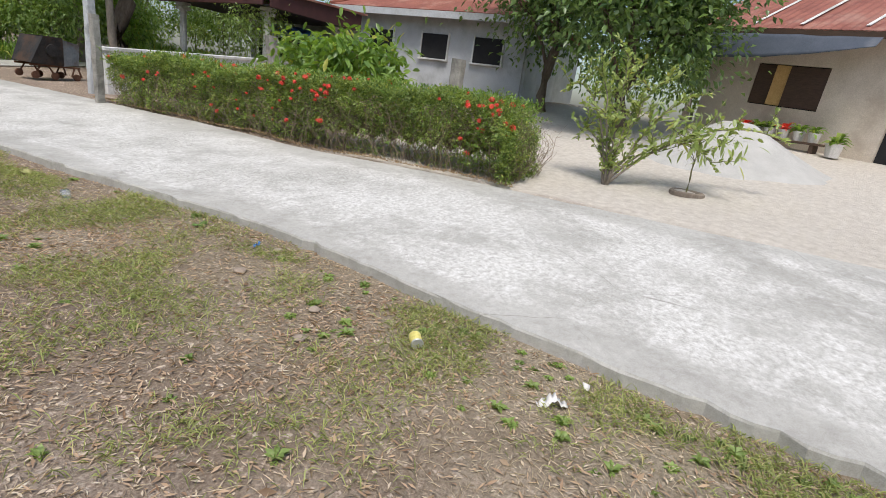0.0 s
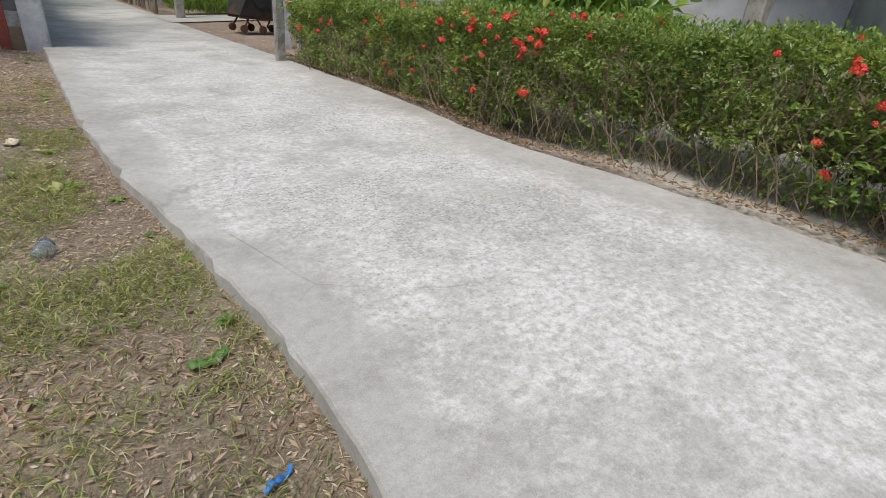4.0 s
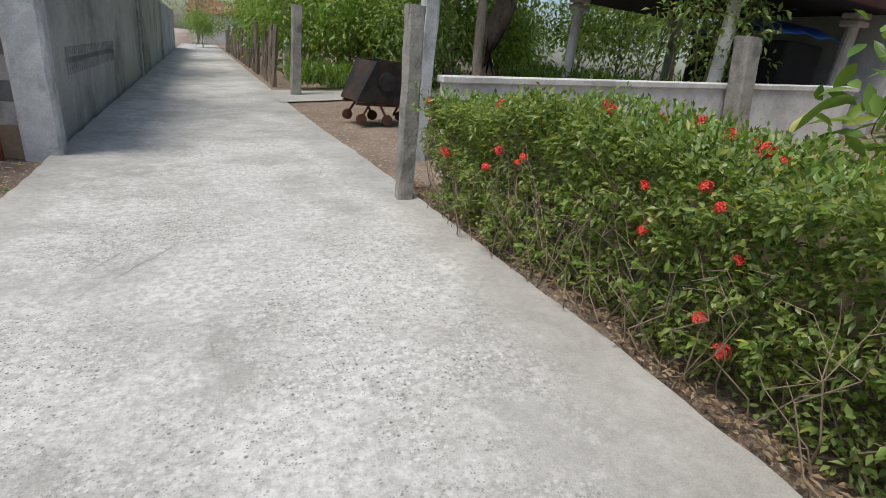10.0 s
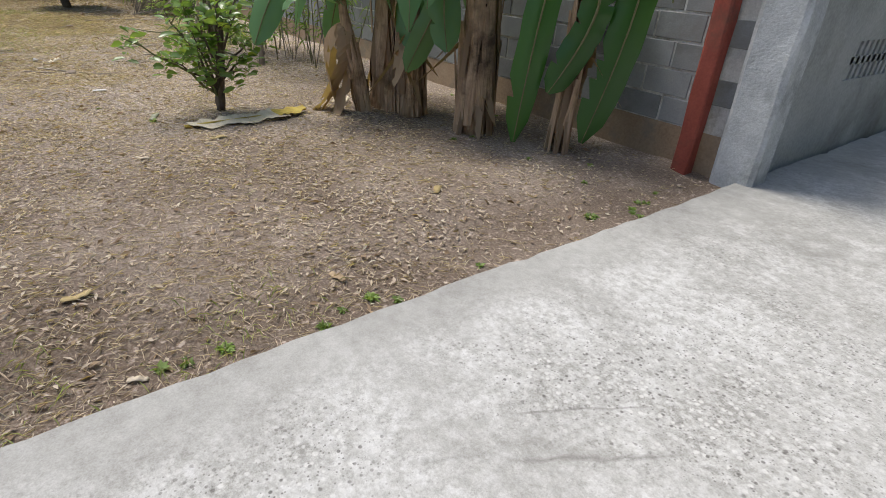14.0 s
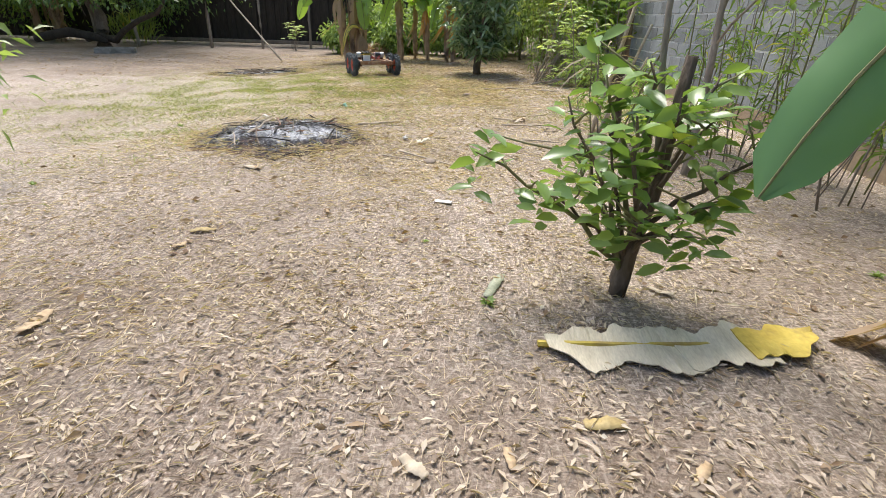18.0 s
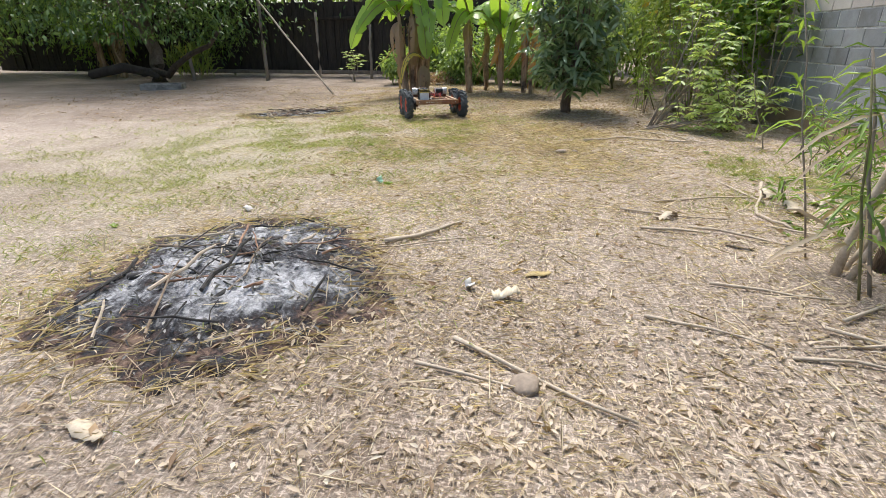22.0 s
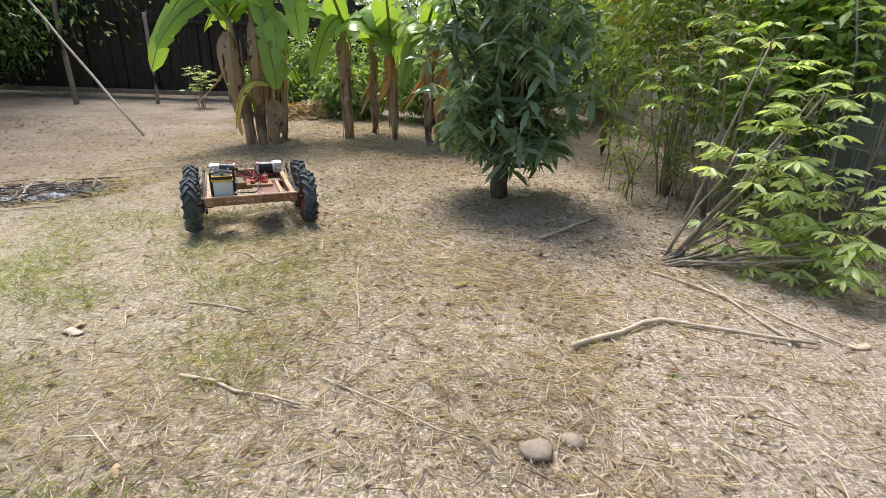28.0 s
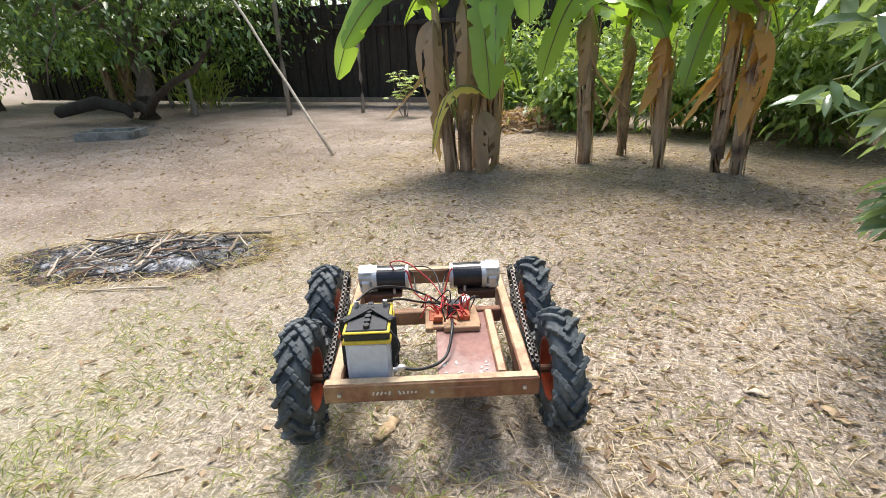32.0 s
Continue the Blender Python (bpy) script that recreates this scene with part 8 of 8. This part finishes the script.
bottle()
rng = random.Random(15)
for k, (x, y, s) in enumerate(((-8.33, 8.39, 0.055), (-8.62, 7.66, 0.03), (-12.5, 8.66, 0.06), (-12.56, 8.8, 0.045), (-3.55, 1.95, 0.04), (-2.77, 3.17, 0.028), (-2.66, 3.01, 0.034), (-3.19, 2.79, 0.045), (-3.26, 2.11, 0.035), (-22.0, 6.0, 0.12), (-21.6, 5.6, 0.09), (-22.6, 5.0, 0.14), (-22.2, 6.6, 0.1), (-23.0, 5.7, 0.13))):
    bm = bmesh.new()
    bmesh.ops.create_icosphere(bm, subdivisions=2, radius=s)
    for v in bm.verts:
        v.co *= 1 + 0.35 * noise.noise(v.co / s * 0.9 + Vector((k, k, k))) + 0.25 * noise.noise(v.co / s * 2.2 + Vector((k, 2, k)))
        v.co.z *= 0.4
    ob = part("stone", bm, STONE, None, smooth=True)
    ob.matrix_basis = pose(x, y, rough(x, y) + s * 0.25, 0, 0, k * 50)
    tagged(ob, "rough grey brown stone half set in the soil", "stone", "stones on the yard")


def scattered(name, count, density, length, width, material, label, category, seed, upright=0.0, lift=0.006, box_=(-22, -2.5, -4, 12), droop=0.1):
    """Loose bits over the ground, denser where density(x, y) says so."""
    rs = np.random.RandomState(seed)
    P, W = [], []
    while len(P) < count:
        xs, ys, k = rs.uniform(box_[0], box_[1], 4000), rs.uniform(box_[2], box_[3], 4000), rs.uniform(size=4000)
        for x, y, q in zip(xs, ys, k):
            if (track(x, y) if name in ("straw", "leaf_litter") else 1) > q and q < density(x, y):
                P.append((x, y, rough(x, y) + lift))
        if len(P) == 0:
            break
    P = np.array(P[:count])
    n = len(P)
    a = rs.uniform(0, 2 * math.pi, n)
    W = np.column_stack([np.cos(a), np.sin(a), rs.uniform(0.0, 0.25, n) + upright * rs.uniform(0.6, 1.6, n)])
    ob = leaf_cloud(name, P, W, rs.uniform(length[0], length[1], n), rs.uniform(width[0], width[1], n), material, None, droop, seed=seed)
    return tagged(ob, label, category, kind="stuff")


def on_soil(x, y):
    return 0.0 if x > left_edge(y) - 0.02 or y > 12.05 else 1.0


def track(x, y):
    """How near the walk a place lies: 1 close by, falling off to the sides."""
    if x > -5.0 and y < 7:
        return 0.55
    if x < -14.5:
        return 0.75 * math.exp(-((y - 6.5) / 3.6) ** 2)
    return math.exp(-((y - 8.0) / 2.6) ** 2) * (0.9 if x > -6 else 1.0)


scattered("straw", 120000, lambda x, y: on_soil(x, y) * track(x, y) * (0.35 + 0.65 * ease(-0.25, 0.35, noise.noise((x * 0.8, y * 0.8, 9)))), (0.02, 0.1), (0.0015, 0.004), STRAWM, "dry straw scattered over the soil", "straw", 701)
scattered("leaf_litter", 60000, lambda x, y: on_soil(x, y) * track(x, y) * (0.2 + 0.8 * ease(-0.1, 0.4, noise.noise((x * 0.7, y * 0.7, 19)))) * (1 if x > -9 else 0.55), (0.012, 0.038), (0.004, 0.011), STRAWM, "dry pale leaf litter on the soil", "leaf litter", 702, 0.0, droop=0.0)
scattered("leaf_chips", 15000, lambda x, y: on_soil(x, y) * math.exp(-((y - 9.0) / 2.4) ** 2) * (0.25 + 0.75 * ease(-0.2, 0.4, noise.noise((x * 0.9, y * 0.9, 41)))) * ease(-13, -9, x), (0.018, 0.055), (0.007, 0.019), STRAWM, "pale broken leaf chips strewn on the soil", "leaf litter", 709, 0.1, 0.008, (-14, -3, 5.5, 12), 0.1)
scattered("dead_leaves", 9000, lambda x, y: on_soil(x, y) * (track(x, y) * 0.3 + 1.6 * math.exp(-((x + 15.8) ** 2 + (y - 8.3) ** 2) / 5) + 1.2 * math.exp(-((x + 18.2) ** 2 / 3 + (y - 6.5) ** 2 / 4)) + 0.9 * math.exp(-((x + 19.5) ** 2 + (y + 0.5) ** 2) / 12)), (0.02, 0.075), (0.01, 0.03), DEADLEAF, "brown dead leaves strewn on the soil", "dead leaves", 703, 0.02, droop=0.02)


def grassy(x, y):
    g = 0.42 * math.exp(-(((x + 12.4) / 3.2) ** 2 + ((y - 5.2) / 2.4) ** 2))
    g += (0.75 + 0.5 * ease(2.0, 4.5, y)) * ease(-5.8, -3.6, x) * ease(8.0, 3.0, y)
    g += 0.6 * math.exp(-((x - left_edge(y) + 0.25) / 0.22) ** 2) * ease(9.5, 7, y) + 1.4 * math.exp(-((x - left_edge(y) + 0.3) / 0.3) ** 2) * ease(2.6, 1.0, y)
    g += 0.7 * math.exp(-(((x + 11.5) / 1.2) ** 2 + ((y - 10.6) / 0.7) ** 2))
    g += 0.3 * math.exp(-(((x + 13.5) / 2.0) ** 2 + ((y - 6.8) / 1.2) ** 2))
    if g < 0.02:
        return 0.0
    return on_soil(x, y) * g * ease(-0.25 if x > -8 else -0.38, 0.55, noise.noise((x * 1.7, y * 1.7, 29)) + 0.25 * noise.noise((x * 6, y * 6, 2)))


scattered("grass", 62000, grassy, (0.035, 0.1), (0.003, 0.007), GRASSM, "thin tufts of short green grass", "grass", 704, 0.9, 0.0, droop=0.3)
scattered("path_grit", 1500, lambda x, y: 0.5 if left_edge(y) < x < right_edge(y) else 0.0, (0.008, 0.03), (0.006, 0.016), DEADLEAF, "specks of leaf and grit on the path", "grit", 705, 0.05, 0.03, (-3, 0.1, 0, 18))
scattered("hedge_litter", 2600, lambda x, y: math.exp(-((x - right_edge(y) - 0.06) / 0.07) ** 2) if 2.3 < y < 10.5 else 0.0, (0.02, 0.05), (0.01, 0.02), DEADLEAF, "dry leaves caught along the hedge's foot", "leaf litter", 706, 0.2, 0.05, (-0.15, 0.4, 2.2, 10.6))
CHIPS = leaf_material("reddish brown dry leaf chips", (0.2, 0.115, 0.07), (0.56, 0.41, 0.29), 0.25, 0.9, yellow=(0.75, 0.66, 0.54))
scattered("brown_litter", 26000, lambda x, y: on_soil(x, y) * (0.25 + 0.75 * ease(-0.3, 0.35, noise.noise((x * 0.9, y * 0.9, 51)))) * ease(-7.5, -5.0, x) * ease(7.5, 3.5, y), (0.012, 0.06), (0.005, 0.013), CHIPS, "reddish brown dry leaf chips on the soil", "leaf litter", 711, 0.12, 0.006, (-7.5, -2.5, -2.5, 7.5), 0.05)
MANGO_DRY = leaf_material("greyish brown fallen mango leaves", (0.17, 0.125, 0.095), (0.5, 0.41, 0.32), 0.25, 0.85, yellow=(0.66, 0.6, 0.52))
scattered("mango_litter", 13000, lambda x, y: (math.exp(-(((x + 15.6) / 2.6) ** 2 + ((y - 8.9) / 1.9) ** 2)) + 0.8 * math.exp(-(((x + 17.8) / 1.3) ** 2 + ((y - 6.8) / 2.2) ** 2))) * (0.3 + 0.7 * ease(-0.3, 0.35, noise.noise((x * 1.1, y * 1.1, 61)))), (0.015, 0.07), (0.006, 0.019), MANGO_DRY, "greyish brown fallen leaves under the mango tree and the bananas", "leaf litter", 712, 0.06, 0.006, (-20.5, -10.5, 3.5, 12), 0.05)
scattered("raked_straw", 9000, lambda x, y: math.exp(-(((x + 13.2) / 1.6) ** 2 + ((y - 8.3) / 1.4) ** 2)) * (0.25 + 0.75 * ease(-0.2, 0.3, noise.noise((x * 1.3, y * 1.3, 63)))), (0.05, 0.17), (0.0025, 0.006), STRAWM, "loose tangle of pale dry straw on the soil", "straw", 713, 0.06, 0.008, (-17, -9, 5, 11.6), 0.05)
STALK = leaf_material("pale dry stalks", (0.42, 0.35, 0.26), (0.76, 0.68, 0.55), 0.25, 0.9)
scattered("dry_stalks", 1500, lambda x, y: on_soil(x, y) * (0.9 * math.exp(-(((x + 11.0) / 3.5) ** 2 + ((y - 9.6) / 1.0) ** 2)) + 0.25 * math.exp(-((y - 8.0) / 2.2) ** 2) * ease(-6.5, -8.5, x) + 0.6 * math.exp(-(((x + 8.9) / 1.3) ** 2 + ((y - 6.9) / 1.1) ** 2))), (0.05, 0.26), (0.003, 0.007), STALK, "long dry stalks strewn over the soil", "stalks", 707, 0.0, 0.004, (-17, -6, 5, 11.6), 0.0)


def brush_pile(x, y, r, h, seed):
    """A low heap of raked dry leaves and thin branches."""
    rng, rs = random.Random(seed), np.random.RandomState(seed)
    base = empty("brush_pile", (x, y, rough(x, y)), 0, "low heap of raked dry leaves and branches", "brush pile")
    n = 2600
    a, k = rs.uniform(0, 6.28, n), np.sqrt(rs.uniform(0, 1, n))
    P = np.column_stack([r * k * np.cos(a), 1.5 * r * k * np.sin(a), h * (1 - k ** 2) * rs.uniform(0.5, 1.05, n) + 0.01])
    tagged(leaf_cloud("dry_leaves", P, rs.normal(size=(n, 3)) * (1, 1, 0.5), rs.uniform(0.06, 0.2, n), rs.uniform(0.02, 0.06, n), CHIPS, base, 0.15, seed=seed), kind="stuff")
    for i in range(26):
        t, d = rng.uniform(0, 6.28), rng.uniform(0, 6.28)
        p = Vector((0.7 * r * math.cos(t), r * math.sin(t), h * 0.4))
        q = p + Vector((math.cos(d), math.sin(d), rng.uniform(-0.1, 0.35))) * rng.uniform(0.3, 0.8)
        bm = bmesh.new()
        g = rng.uniform(0.005, 0.014)
        tube(bm, bent(p, q, 0, 4, 0.02, rng), [g, g, g * 0.9, g * 0.8, g * 0.5], 5, 0.1, rng)
        part("branch", bm, rng.choice((STICK, TWIG)), base, smooth=True)


brush_pile(-22.4, 5.7, 0.8, 0.32, 640)
for k, (x, y, l) in enumerate(((-10.75, 10.25, 0.3), (-10.6, 10.45, 0.24), (-10.9, 10.5, 0.2), (-11.1, 10.2, 0.22), (-9.9, 9.6, 0.16), (-10.4, 9.3, 0.18))):
    tagged(scrap("husk", x, y, l, l * 0.4, 60 * k, PALETAN, "pale dry husk among the low weeds", "husk", 660 + k, 0.03, 0.4), group="dry husks by the wall")

# ---- small weeds along the path's edge, at the wall's foot and on the yard ----
WEED = leaf_material("weed leaves", (0.11, 0.19, 0.045), (0.28, 0.38, 0.12), 0.35, 0.5)


def weed_mesh(seed, n, ll):
    """A rosette whose leaves all spring from one root."""
    rs = np.random.RandomState(seed)
    a = rs.uniform(0, 6.28, n)
    W = np.column_stack([np.cos(a), np.sin(a), rs.uniform(0.1, 1.3, n)])
    ob = leaf_cloud("weed", np.zeros((n, 3)), W, rs.uniform(0.5, 1.2, n) * ll, rs.uniform(0.3, 0.5, n) * ll, WEED, None, 0.3, seed=seed)
    data = ob.data
    bpy.data.objects.remove(ob)
    bm = bmesh.new()
    bm.from_mesh(data)
    bmesh.ops.remove_doubles(bm, verts=bm.verts, dist=0.0005)
    bm.to_mesh(data)
    bm.free()
    return data


WEEDS = [weed_mesh(801, 18, 0.04), weed_mesh(802, 26, 0.055), weed_mesh(803, 14, 0.06), weed_mesh(804, 34, 0.045)]
rng = random.Random(808)
spots = [(left_edge(y) - rng.uniform(0.06, 0.3), y) for y in [rng.uniform(-0.5, 11.8) for _ in range(46)]]
spots += [(rng.uniform(-6.6, -3.3), rng.uniform(10.6, 11.75)) for _ in range(16)]
spots += [(rng.uniform(-5.2, -3.2), rng.uniform(0.5, 7.5)) for _ in range(60)]
spots += [(rng.gauss(-11.2, 0.9), rng.uniform(9.9, 11.4)) for _ in range(60)]
spots += [(left_edge(y) - rng.uniform(0.1, 0.8), y) for y in [rng.uniform(-0.8, 2.2) for _ in range(60)]]
spots += [(rng.uniform(-14, -5.5), rng.uniform(5.5, 10.0)) for _ in range(8)]
for x, y in spots:
    ob = new("weed", WEEDS[rng.randrange(4)])
    ob.matrix_basis = pose(x, y, rough(x, y) - 0.004, 0, 0, rng.uniform(0, 360)) @ Matrix.Scale(rng.uniform(0.6, 1.25), 4)
    tagged(ob, "low green broad leaved weed growing in the soil", "weed", "weeds in the yard")
